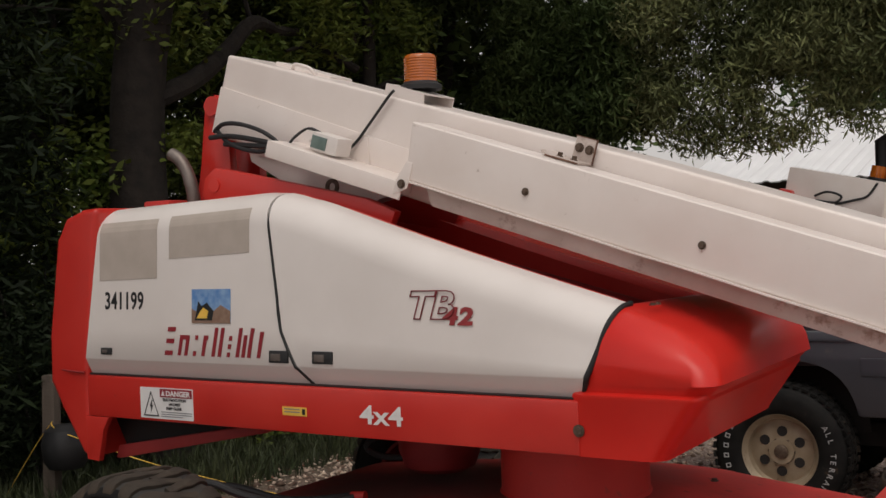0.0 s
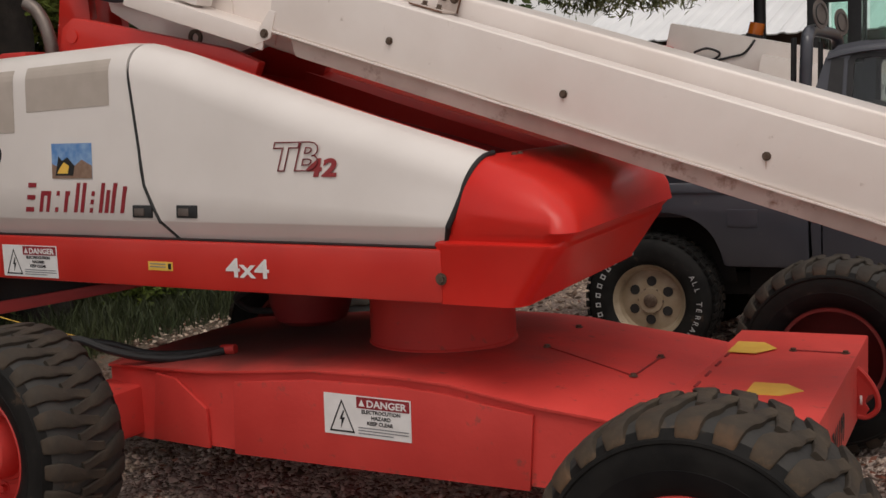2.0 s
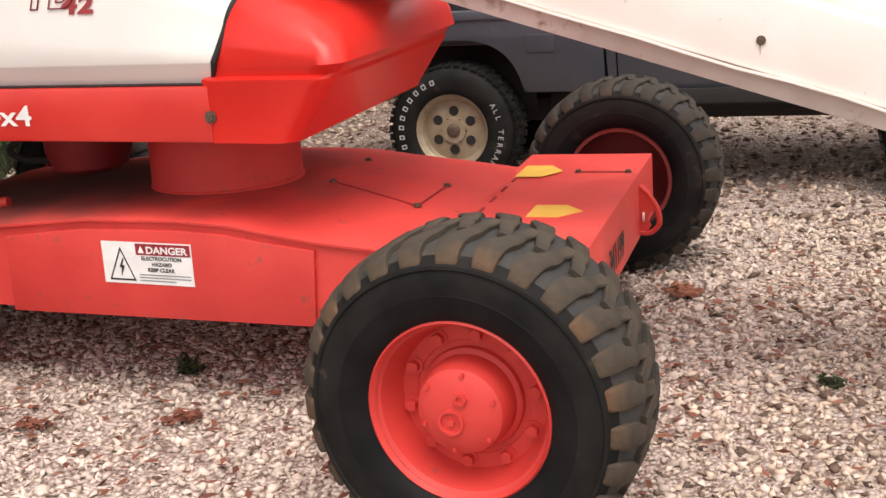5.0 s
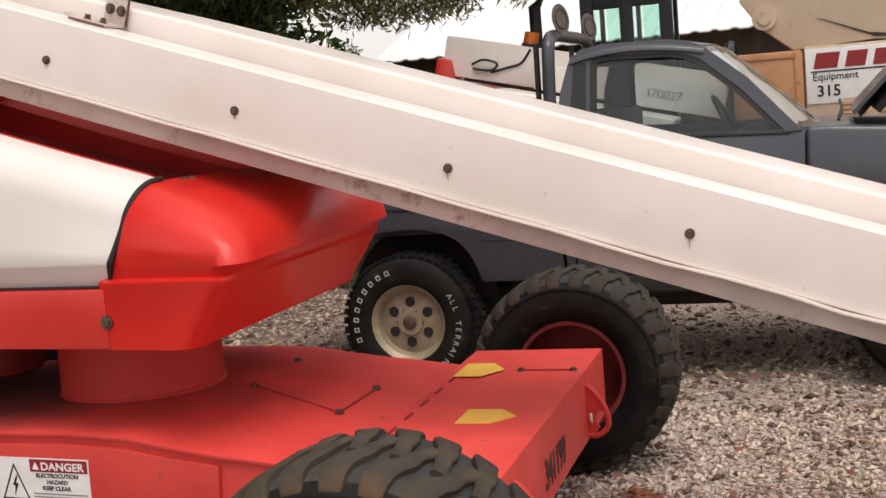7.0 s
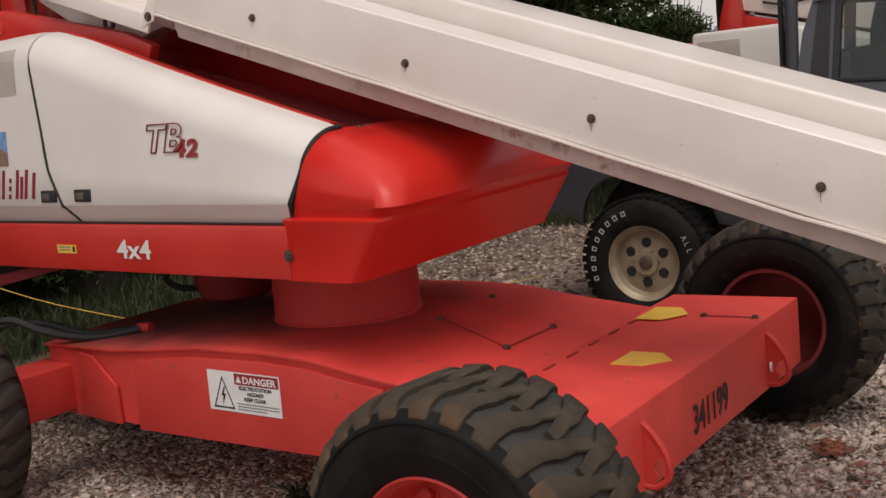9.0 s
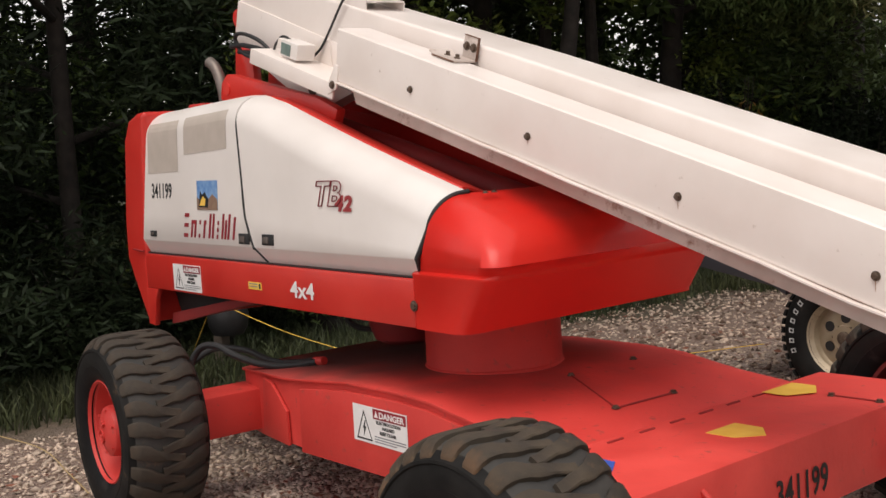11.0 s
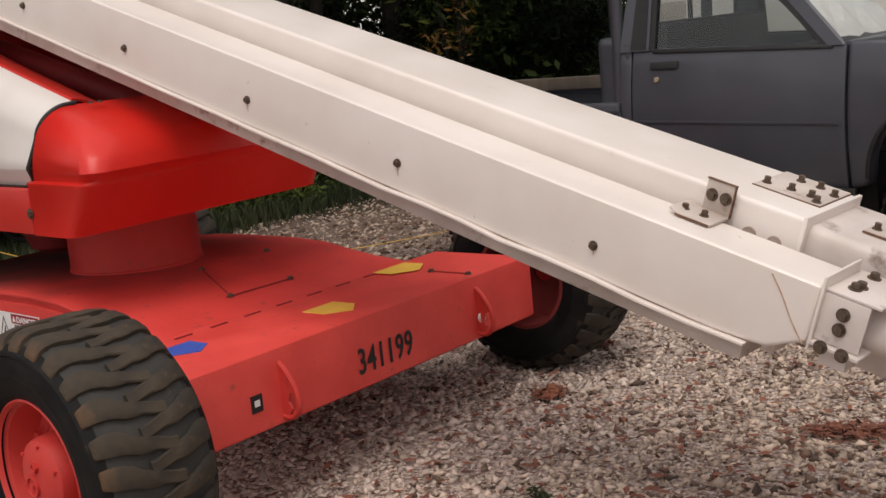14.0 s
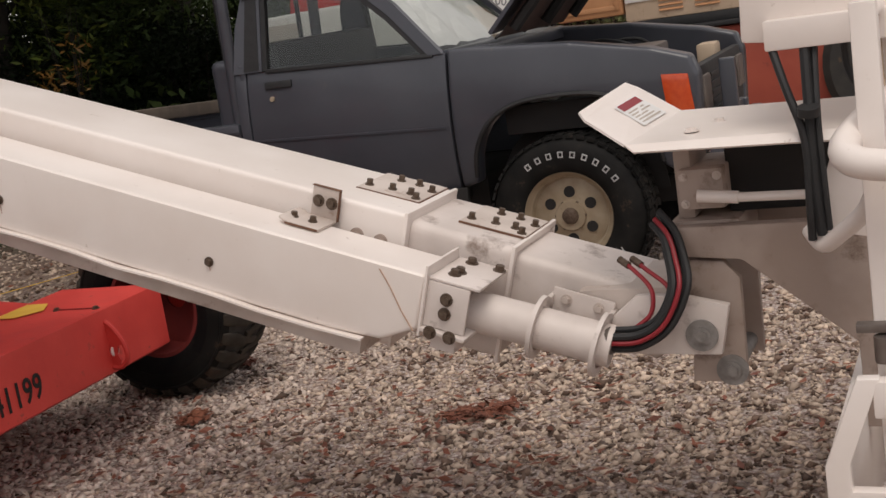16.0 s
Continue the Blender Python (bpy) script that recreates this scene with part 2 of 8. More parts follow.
TAN = material("tan machine paint", (0.50, 0.38, 0.27), (0.58, 0.45, 0.33), 3, 0.5, bump=0.06, spots=(0.30, 0.17, 0.09), spot_scale=8, spot_amount=0.3)
ORANGE_TAN = material("faded orange panel", (0.42, 0.20, 0.09), (0.52, 0.27, 0.13), 4, 0.5, spots=(0.2, 0.09, 0.05), spot_scale=9, spot_amount=0.3)
RUST_RED = material("faded red panel", (0.36, 0.07, 0.045), (0.44, 0.10, 0.06), 3, 0.55, spots=(0.2, 0.05, 0.04), spot_scale=9, spot_amount=0.3)
BARK = material("dark bark", (0.013, 0.010, 0.008), (0.035, 0.028, 0.022), 9, 0.9, bump=0.9, bump_scale=22)
WOOD = material("weathered wood", (0.085, 0.066, 0.052), (0.15, 0.12, 0.095), 9, 0.85, bump=0.4, bump_scale=60, streak=0.15)
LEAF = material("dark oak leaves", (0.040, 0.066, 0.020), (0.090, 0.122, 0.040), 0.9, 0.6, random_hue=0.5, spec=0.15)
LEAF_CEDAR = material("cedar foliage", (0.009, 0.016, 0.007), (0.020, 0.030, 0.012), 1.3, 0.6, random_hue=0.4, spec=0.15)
# yellow-green leaf colour, brightened to stand for sunlight on foliage
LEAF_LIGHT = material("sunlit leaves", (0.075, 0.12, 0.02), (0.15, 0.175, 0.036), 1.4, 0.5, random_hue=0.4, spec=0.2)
LEAF_YELLOW = material("yellow autumn leaves", (0.26, 0.125, 0.02), (0.32, 0.17, 0.035), 3, 0.5, random_hue=0.3)
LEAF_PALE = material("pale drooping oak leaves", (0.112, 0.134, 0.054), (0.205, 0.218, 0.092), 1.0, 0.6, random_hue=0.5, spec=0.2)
STONE_DARK = material("dark brown stones", (0.10, 0.062, 0.044), (0.19, 0.125, 0.092), 14, 0.8, random_hue=0.4, bump=0.1, bump_scale=90)
GRASS = material("grass blades", (0.022, 0.036, 0.011), (0.055, 0.062, 0.021), 0.8, 0.7, random_hue=0.5)
DRY_LEAF = material("dry red-brown leaves", (0.15, 0.05, 0.032), (0.24, 0.09, 0.05), 3, 0.7, random_hue=0.35)
STONE_PALE = material("pale washed gravel", (0.51, 0.405, 0.340), (0.67, 0.56, 0.488), 14, 0.75, random_hue=0.28, bump=0.1, bump_scale=90)
STONE = material("washed river gravel", (0.45, 0.345, 0.268), (0.62, 0.495, 0.398), 14, 0.75, random_hue=0.34, bump=0.1, bump_scale=90)


def ground_material():
    m = bpy.data.materials.new("gravel and litter")
    m.use_nodes = True
    nt = m.node_tree
    nodes, links = nt.nodes, nt.links
    b = nodes["Principled BSDF"]
    b.inputs["Roughness"].default_value = 0.9
    tc = nodes.new("ShaderNodeTexCoord")

    def vor(scale, rnd=1.0):
        v = nodes.new("ShaderNodeTexVoronoi")
        v.inputs["Scale"].default_value = scale
        v.inputs["Randomness"].default_value = rnd
        links.new(tc.outputs["Object"], v.inputs["Vector"])
        return v

    def nz(scale, detail=6):
        n = nodes.new("ShaderNodeTexNoise")
        n.inputs["Scale"].default_value, n.inputs["Detail"].default_value = scale, detail
        links.new(tc.outputs["Object"], n.inputs["Vector"])
        return n

    def ramp(src, stops):
        r = nodes.new("ShaderNodeValToRGB")
        while len(r.color_ramp.elements) < len(stops):
            r.color_ramp.elements.new(0.5)
        for e, (p, c) in zip(r.color_ramp.elements, stops):
            e.position, e.color = p, (*c, 1)
        links.new(src, r.inputs[0])
        return r

    def mix(f, a, c):
        x = nodes.new("ShaderNodeMix")
        x.data_type = "RGBA"
        links.new(f, x.inputs["Factor"])
        links.new(a, x.inputs["A"])
        links.new(c, x.inputs["B"])
        return x.outputs["Result"]

    v = vor(58)
    sep = nodes.new("ShaderNodeSeparateColor")
    links.new(v.outputs["Color"], sep.inputs[0])
    stone = ramp(sep.outputs[0], [(0.0, (0.24, 0.165, 0.135)), (0.25, (0.42, 0.32, 0.28)), (0.6, (0.56, 0.46, 0.41)), (1.0, (0.70, 0.61, 0.56))])
    edge = ramp(v.outputs["Distance"], [(0.0, (1, 1, 1)), (0.45, (1, 1, 1)), (0.75, (0.5, 0.44, 0.41))])
    mul = nodes.new("ShaderNodeMix")
    mul.data_type, mul.blend_type = "RGBA", "MULTIPLY"
    mul.inputs["Factor"].default_value = 0.8
    links.new(stone.outputs[0], mul.inputs["A"])
    links.new(edge.outputs[0], mul.inputs["B"])
    dirt = ramp(nz(1.3).outputs["Fac"], [(0.42, (0, 0, 0)), (0.72, (0.30, 0.30, 0.30))])
    earth = ramp(nz(24).outputs["Fac"], [(0.3, (0.12, 0.07, 0.05)), (0.7, (0.22, 0.15, 0.11))])
    col = mix(dirt.outputs[0], mul.outputs["Result"], earth.outputs[0])
    # woodland floor and grass beyond the gravel's edge
    sx = nodes.new("ShaderNodeSeparateXYZ")
    links.new(tc.outputs["Object"], sx.inputs[0])
    wob = nz(0.9)
    add = nodes.new("ShaderNodeMath")
    add.operation = "MULTIPLY_ADD"
    add.inputs[1].default_value, add.inputs[2].default_value = 0.05, 0.0
    links.new(sx.outputs["Y"], add.inputs[0])
    sub = nodes.new("ShaderNodeMath")
    sub.operation = "SUBTRACT"
    links.new(add.outputs[0], sub.inputs[0])
    links.new(sx.outputs["X"], sub.inputs[1])
    add2 = nodes.new("ShaderNodeMath")
    add2.operation = "MULTIPLY_ADD"
    add2.inputs[1].default_value = 1.6
    links.new(wob.outputs["Fac"], add2.inputs[0])
    links.new(sub.outputs[0], add2.inputs[2])
    zone = nodes.new("ShaderNodeMapRange")
    zone.inputs["From Min"].default_value, zone.inputs["From Max"].default_value = 6.05, 6.6
    links.new(add2.outputs[0], zone.inputs["Value"])
    soil = nodes.new("ShaderNodeMapRange")
    soil.inputs["From Min"].default_value, soil.inputs["From Max"].default_value, soil.inputs["To Max"].default_value = 3.5, 4.9, 0.75
    links.new(add2.outputs[0], soil.inputs["Value"])
    col = mix(soil.outputs[0], col, earth.outputs[0])
    floor = ramp(nz(5, 9).outputs["Fac"], [(0.3, (0.02, 0.027, 0.010)), (0.5, (0.045, 0.046, 0.02)), (0.7, (0.09, 0.065, 0.038))])
    col = mix(zone.outputs[0], col, floor.outputs[0])
    links.new(col, b.inputs["Base Color"])
    bp = nodes.new("ShaderNodeBump")
    bp.inputs["Strength"].default_value, bp.inputs["Distance"].default_value = 0.9, 0.02
    bp.invert = True
    links.new(v.outputs["Distance"], bp.inputs["Height"])
    links.new(bp.outputs[0], b.inputs["Normal"])
    return m


def glass_material(name, tint, alpha):
    m = bpy.data.materials.new(name)
    m.use_nodes = True
    nt = m.node_tree
    nt.nodes.remove(nt.nodes["Principled BSDF"])
    out = nt.nodes["Material Output"]
    tr, gl, mx, fr = (nt.nodes.new(k) for k in ("ShaderNodeBsdfTransparent", "ShaderNodeBsdfGlossy", "ShaderNodeMixShader", "ShaderNodeFresnel"))
    tr.inputs[0].default_value = tint
    gl.inputs["Roughness"].default_value = 0.02
    fr.inputs[0].default_value = 1.5
    nt.links.new(fr.outputs[0], mx.inputs[0])
    nt.links.new(tr.outputs[0], mx.inputs[1])
    nt.links.new(gl.outputs[0], mx.inputs[2])
    nt.links.new(mx.outputs[0], out.inputs[0])
    return m


GLASS = glass_material("car window glass", (0.82, 0.85, 0.84, 1), 1)
GLASS_GREEN = glass_material("green cab glass", (0.82, 0.95, 0.91, 1), 1)
GROUND = ground_material()

# ---- building tools ----
def smooth_mesh(me, angle=35):
    me.polygons.foreach_set("use_smooth", [True] * len(me.polygons))
    me.set_sharp_from_angle(angle=radians(angle))


def mesh_of(bm, name, material_, smooth=True, angle=35):
    bmesh.ops.recalc_face_normals(bm, faces=bm.faces)
    me = bpy.data.meshes.new(name)
    bm.to_mesh(me)
    bm.free()
    me.materials.append(material_)
    if smooth:
        smooth_mesh(me, angle)
    return me


def part(name, bm, material_, parent, label="", smooth=True, m=None, angle=35):
    """Links a bmesh as one mesh object under a thing or a part."""
    ob = new(name, mesh_of(bm, name, material_, smooth, angle))
    ob.parent = parent
    if m is not None:
        ob.matrix_local = m
    return tagged(ob, label)


def thing(name, label, category, m=None, group="", kind=""):
    ob = new(name)
    ob.empty_display_size = 0.2
    if m is not None:
        ob.matrix_world = m
    return tagged(ob, label, category, group, kind)


def mesh_thing(name, bm, material_, label, category, m=None, group="", kind="", smooth=True):
    ob = new(name, mesh_of(bm, name, material_, smooth))
    if m is not None:
        ob.matrix_world = m
    return tagged(ob, label, category, group, kind)


def box(bm, lo, hi, bevel=0.0, m=None, seg=2):
    """A box from corner to corner, with rounded edges, added to bm."""
    b = bmesh.new()
    bmesh.ops.create_cube(b, size=1)
    for v in b.verts:
        v.co = Vector([lo[i] + (v.co[i] + 0.5) * (hi[i] - lo[i]) for i in range(3)])
    if bevel:
        bmesh.ops.bevel(b, geom=b.edges[:], offset=bevel, segments=seg, affect="EDGES", profile=0.6)
    return merge(bm, b, m)


def merge(bm, b, m=None):
    if m is not None:
        b.transform(m)
    me = bpy.data.meshes.new("tmp")
    b.to_mesh(me)
    b.free()
    bm.from_mesh(me)
    bpy.data.meshes.remove(me)
    return bm


def prism(bm, poly, depth, plane="xz", at=0.0, bevel=0.0, m=None, seg=2):
    """A polygon pulled out to a solid. plane: the two axes of the polygon; it goes from at to at + depth along the third."""
    b = bmesh.new()
    put = {"xz": lambda u, v, w: (u, w, v), "xy": lambda u, v, w: (u, v, w), "yz": lambda u, v, w: (w, u, v)}[plane]
    lower = [b.verts.new(put(u, v, at)) for u, v in poly]
    upper = [b.verts.new(put(u, v, at + depth)) for u, v in poly]
    b.faces.new(lower)
    b.faces.new(upper[::-1])
    n = len(poly)
    for i in range(n):
        b.faces.new((lower[i], upper[i], upper[(i + 1) % n], lower[(i + 1) % n]))
    bmesh.ops.recalc_face_normals(b, faces=b.faces)
    if bevel:
        bmesh.ops.bevel(b, geom=b.edges[:], offset=bevel, segments=seg, affect="EDGES", profile=0.6)
    return merge(bm, b, m)


def cyl(bm, a, b_, r, r2=None, n=20, cap=True, bevel=0.0):
    """A cylinder or cone from a to b_."""
    a, b_ = Vector(a), Vector(b_)
    d = b_ - a
    b = bmesh.new()
    bmesh.ops.create_cone(b, cap_ends=cap, segments=n, radius1=r, radius2=r if r2 is None else r2, depth=d.length)
    if bevel:
        bmesh.ops.bevel(b, geom=[e for e in b.edges if len(e.link_faces) == 2 and e.calc_face_angle(0) > 0.8], offset=bevel, segments=2, affect="EDGES")
    m = Matrix.Translation((a + b_) / 2) @ d.to_track_quat("Z", "Y").to_matrix().to_4x4()
    return merge(bm, b, m)


def tube(bm, pts, r, n=10, sub=6):
    """A pipe or hose along smoothed points; r: one radius, or one for each point."""
    pts = [Vector(p) for p in pts]
    rad = list(r) if isinstance(r, (list, tuple)) else [r] * len(pts)
    line, rr = [], []
    for i in range(len(pts) - 1):
        p0, p1, p2, p3 = pts[max(i - 1, 0)], pts[i], pts[i + 1], pts[min(i + 2, len(pts) - 1)]
        for k in range(sub if sub else 1):
            t = k / (sub if sub else 1)
            line.append(0.5 * (2 * p1 + (p2 - p0) * t + (2 * p0 - 5 * p1 + 4 * p2 - p3) * t * t + (3 * p1 - p0 - 3 * p2 + p3) * t ** 3))
            rr.append(rad[i] * (1 - t) + rad[i + 1] * t)
    line.append(pts[-1])
    rr.append(rad[-1])
    rings, up = [], Vector((0.3, 0.2, 0.93)).normalized()
    for i, p in enumerate(line):
        d = (line[min(i + 1, len(line) - 1)] - line[max(i - 1, 0)]).normalized()
        s = d.cross(up)
        s = s.normalized() if s.length > 1e-3 else d.orthogonal().normalized()
        up = s.cross(d).normalized()
        rings.append([bm.verts.new(p + rr[i] * (math.cos(a) * s + math.sin(a) * up)) for a in (2 * math.pi * k / n for k in range(n))])
    for a, b in zip(rings, rings[1:]):
        for k in range(n):
            bm.faces.new((a[k], a[(k + 1) % n], b[(k + 1) % n], b[k]))
    bm.faces.new(rings[0][::-1])
    bm.faces.new(rings[-1])
    return bm


def lathe(bm, profile, n=40, axis="y", m=None, closed=False):
    """Turns (radius, along) points round an axis."""
    b = bmesh.new()
    rings = []
    for r, h in profile:
        ring = []
        for k in range(n):
            a = 2 * math.pi * k / n
            c, s = r * math.cos(a), r * math.sin(a)
            ring.append(b.verts.new({"y": (c, h, s), "z": (c, s, h), "x": (h, c, s)}[axis]))
        rings.append(ring)
    if closed:
        rings.append(rings[0])
    for p, q in zip(rings, rings[1:]):
        for k in range(n):
            b.faces.new((p[k], p[(k + 1) % n], q[(k + 1) % n], q[k]))
    return merge(bm, b, m)


def hexbolt(bm, at, d, r=0.012, h=0.012, washer=True):
    at, d = Vector(at), Vector(d).normalized()
    if washer:
        cyl(bm, at, at + d * 0.003, r * 1.5, n=14)
    cyl(bm, at, at + d * h, r, n=6)
    return bm


def surface(bm, rows, closed=False):
    """A skin over rows of points."""
    vs = [[bm.verts.new(p) for p in row] for row in rows]
    for a, b in zip(vs, vs[1:]):
        for k in range(len(a) - (0 if closed else 1)):
            k2 = (k + 1) % len(a)
            bm.faces.new((a[k], a[k2], b[k2], b[k]))
    return vs


def thicken(bm, t):
    """Gives a skin its thickness."""
    bmesh.ops.recalc_face_normals(bm, faces=bm.faces)
    bm.normal_update()
    bmesh.ops.solidify(bm, geom=bm.faces[:], thickness=t)


def words(text, size, material_, parent, m, name="lettering", extrude=0.0006, shear=0.0, label="", spacing=1.0, stretch=1.0, bold=0.0, outline=0.0):
    """Built-in letters as a thin mesh; their left baseline stands at m."""
    cu = bpy.data.curves.new(name, "FONT")
    cu.body, cu.size, cu.extrude, cu.shear, cu.space_character, cu.offset = text, size, extrude, shear, spacing, bold
    cu.resolution_u = 3
    if outline:
        cu.fill_mode, cu.bevel_depth, cu.bevel_resolution, cu.extrude = "NONE", outline, 1, 0.0
    tmp = bpy.data.objects.new("tmp_text", cu)
    scene.collection.objects.link(tmp)
    me = bpy.data.meshes.new_from_object(tmp.evaluated_get(bpy.context.evaluated_depsgraph_get()))
    bpy.data.objects.remove(tmp)
    me.name = name
    me.materials.clear()
    me.materials.append(material_)
    ob = new(name, me)
    ob.parent = parent
    ob.matrix_local = m @ Matrix.Diagonal((stretch, 1, 1, 1))
    return tagged(ob, label)


FACE = pose(0, 0, 0, 90)        # letters that stand upright and look towards -y

# ---- ground ----
def ground_z(x, y):
    """The yard dips a little under the near front wheel."""
    return -0.06 * math.exp(-((x + 0.2) / 1.1) ** 2 - ((y - 2.9) / 0.55) ** 2)


bm = bmesh.new()
bmesh.ops.create_grid(bm, x_segments=110, y_segments=110, size=1)
for v in bm.verts:
    x, y = v.co.x, v.co.y
    v.co = Vector((140 * x * abs(x) ** 1.6, 140 * y * abs(y) ** 1.6 + 3.2, 0))
    v.co.z = ground_z(v.co.x, v.co.y)
tagged(new("ground", mesh_of(bm, "ground", GROUND)), "pale gravel yard with brown soil, fallen leaves and wooded edge", "ground", kind="structure")

# ---- boom lift ----
lift = thing("boom_lift", "red and white telescopic boom lift with lowered boom on gravel", "boom lift", pose(-1.86, 4.46, 0))
INV = pose(-1.86, 4.46, 0).inverted()


def lp(name, bm, mat, label="", parent=None, m=None, smooth=True, angle=35):
    """A part of the lift that is built in world places."""
    bm.transform(INV @ (m if m is not None else Matrix()))
    return part(name, bm, mat, parent or lift, label, smooth, angle=angle)


def sub(name, bm, mat, parent, label="", m=None, smooth=True, angle=35):
    """A piece of a part, built in world places; the part stands at the lift's base."""
    return lp(name, bm, mat, label, parent, m, smooth, angle)


# wheels
def lift_wheel(name, center, facing, yaw=0.0, size=1.0, lugs=TYRE_DRY):
    """Wheel with an outer face towards -y (facing -1) or +y (1)."""
    W = 0.31
    m = pose(*center, 0, 0, yaw) @ Matrix.Diagonal((size, -facing * size, size, 1))
    # rim: dished disc; y = 0 is the outer side wall
    b = bmesh.new()
    lathe(b, [(0.220, 0.004), (0.229, -0.010), (0.236, -0.004), (0.229, 0.012), (0.214, 0.022), (0.206, 0.05), (0.198, 0.085), (0.188, 0.105), (0.150, 0.105), (0.148, 0.108), (0.0, 0.108)], 56)
    wheel = lp(name, b, RED_DULL, "red steel wheel rim", m=m)
    # barrel is darker than the rim: the shade inside is put into its colour
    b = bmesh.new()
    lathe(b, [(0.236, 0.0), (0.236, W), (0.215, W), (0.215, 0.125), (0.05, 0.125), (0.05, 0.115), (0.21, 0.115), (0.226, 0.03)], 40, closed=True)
    sub("rim_barrel", b, RIM_SHADE, wheel, "inner rim barrel, dark red for its shade", m)
    b = bmesh.new()
    lathe(b, [(0.134, 0.106), (0.131, 0.094), (0.119, 0.088), (0.117, 0.06), (0.115, 0.028), (0.108, 0.010), (0.094, 0.001), (0.06, -0.011), (0.0, -0.015)], 40)
    for k in range(6):
        a = 2 * math.pi * (k + 0.35) / 6
        hexbolt(b, (0.097 * math.cos(a), 0.004, 0.097 * math.sin(a)), (0, -1, 0), 0.006, 0.009, False)
    lathe(b, [(0.033, -0.006), (0.033, -0.021), (0.026, -0.021), (0.025, -0.013), (0.0, -0.013)], 24, m=pose(-0.014, 0, -0.019))
    hexbolt(b, (-0.014, -0.013, -0.019), (0, -1, 0), 0.009, 0.008, False)
    lathe(b, [(0.017, -0.010), (0.017, -0.023), (0.010, -0.023), (0.009, -0.018), (0.0, -0.018)], 6, m=pose(0.013, 0, 0.042))
    hub = sub("hub", b, RED_DULL, wheel, "red planetary hub", m)
    for k in range(10):
        a = 2 * math.pi * (k + 0.3) / 10
        b = bmesh.new()
        hexbolt(b, (0.168 * math.cos(a), 0.105, 0.168 * math.sin(a)), (0, -1, 0), 0.016, 0.020)
        sub("wheel_nut", b, RED_DULL, wheel, "", m)
    # tyre carcass
    b = bmesh.new()
    side = [(0.300, -0.030), (0.322, -0.032), (0.345, -0.030), (0.362, -0.025), (0.366, -0.030), (0.374, -0.028), (0.378, -0.016), (0.394, 0.0), (0.406, 0.03)]
    prof = side + [(0.410, W / 2)] + [(r, W - y) for r, y in side[::-1]] + [(0.29, W / 2)]
    lathe(b, prof, 72, closed=True)
    tyre = sub("tyre", b, TYRE_SIDE, wheel, "black loader tyre with worn mud-stained lugs", m)
    b = bmesh.new()
    side = [(0.226, 0.010), (0.236, -0.008), (0.262, -0.022), (0.285, -0.0285), (0.302, -0.0315), (0.304, -0.029)]
    lathe(b, side + [(r, W - y) for r, y in side[::-1]], 72, closed=True)
    sub("inner_sidewall", b, TYRE_BLACK, wheel, "clean black inner sidewall", m)
    b = bmesh.new()
    lathe(b, [(0.376, -0.014), (0.396, 0.002), (0.412, 0.03), (0.419, W / 2), (0.412, W - 0.03), (0.396, W - 0.002), (0.376, W + 0.014)], 72)
    sub("tread_base", b, TREAD, wheel, "grey rubber between the lugs", m)
    # interlocking lugs: each a wavy bar from the shoulder past the middle, worn low
    n = 27
    rnd = random.Random(5)
    for side in (0, 1):
        b0 = bmesh.new()
        rows = []
        path = [(-0.0195, 0.380, 0.0, 0.026), (-0.016, 0.390, 0.0, 0.031), (-0.001, 0.412, 0.0, 0.034), (0.014, 0.422, 0.001, 0.035), (0.036, 0.428, 0.004, 0.035), (0.058, 0.4315, 0.012, 0.032), (0.080, 0.4325, 0.025, 0.028),
                (0.104, 0.433, 0.031, 0.025), (0.130, 0.433, 0.034, 0.0215), (0.156, 0.433, 0.042, 0.0205), (0.182, 0.4325, 0.050, 0.0195), (0.204, 0.432, 0.052, 0.0185)]
        for y, r, d, w in path:
            low = r - 0.030
            row = []
            for off, rr in ((-w, low), (-w * 0.94, r - 0.004), (-w * 0.72, r), (w * 0.72, r), (w * 0.94, r - 0.004), (w, low)):
                a = (d + off) / 0.43
                yy = y if side == 0 else W - y
                row.append((rr * math.sin(a), yy, rr * math.cos(a)))
            rows.append(row)
        vs = surface(b0, rows)
        b0.faces.new(vs[0])
        b0.faces.new(vs[-1][::-1])
        me = mesh_of(b0, "tyre_lug", lugs, True, 40)
        for k in range(n):
            ob = new("tyre_lug", me)
            ob.parent = wheel
            a = 360 * (k + 0.5 * side) / n + rnd.uniform(-0.5, 0.5)
            ob.matrix_local = INV @ m @ pose(0, 0, 0, 0, a, 0)
    return wheel


lift_wheel("front_wheel", (-0.322, 2.925, 0.392), -1, -2.3, 1.06, TYRE)
lift_wheel("front_wheel", (-0.43, 5.74, 0.437), 1, 2, 1.0)
lift_wheel("rear_wheel", (-2.99, 3.10, 0.432), -1, -6, 1.0)
lift_wheel("rear_wheel", (-3.10, 5.55, 0.432), 1, 0, 1.0)


# chassis
def lerp_at(table, x):
    """Value at x of a line through (x, value) pairs."""
    for (xa, a), (xb, b) in zip(table, table[1:]):
        if x <= xb:
            k = max(0.0, (x - xa) / (xb - xa))
            return a + (b - a) * k
    return table[-1][1]


EDGE_Z = ((-3.1, 0.57), (-2.7, 0.605), (-2.3, 0.647), (-1.95, 0.678), (-1.6, 0.680), (-1.38, 0.668), (-1.25, 0.645), (-1.07, 0.618), (-0.84, 0.597), (-0.74, 0.588), (-0.66, 0.574))
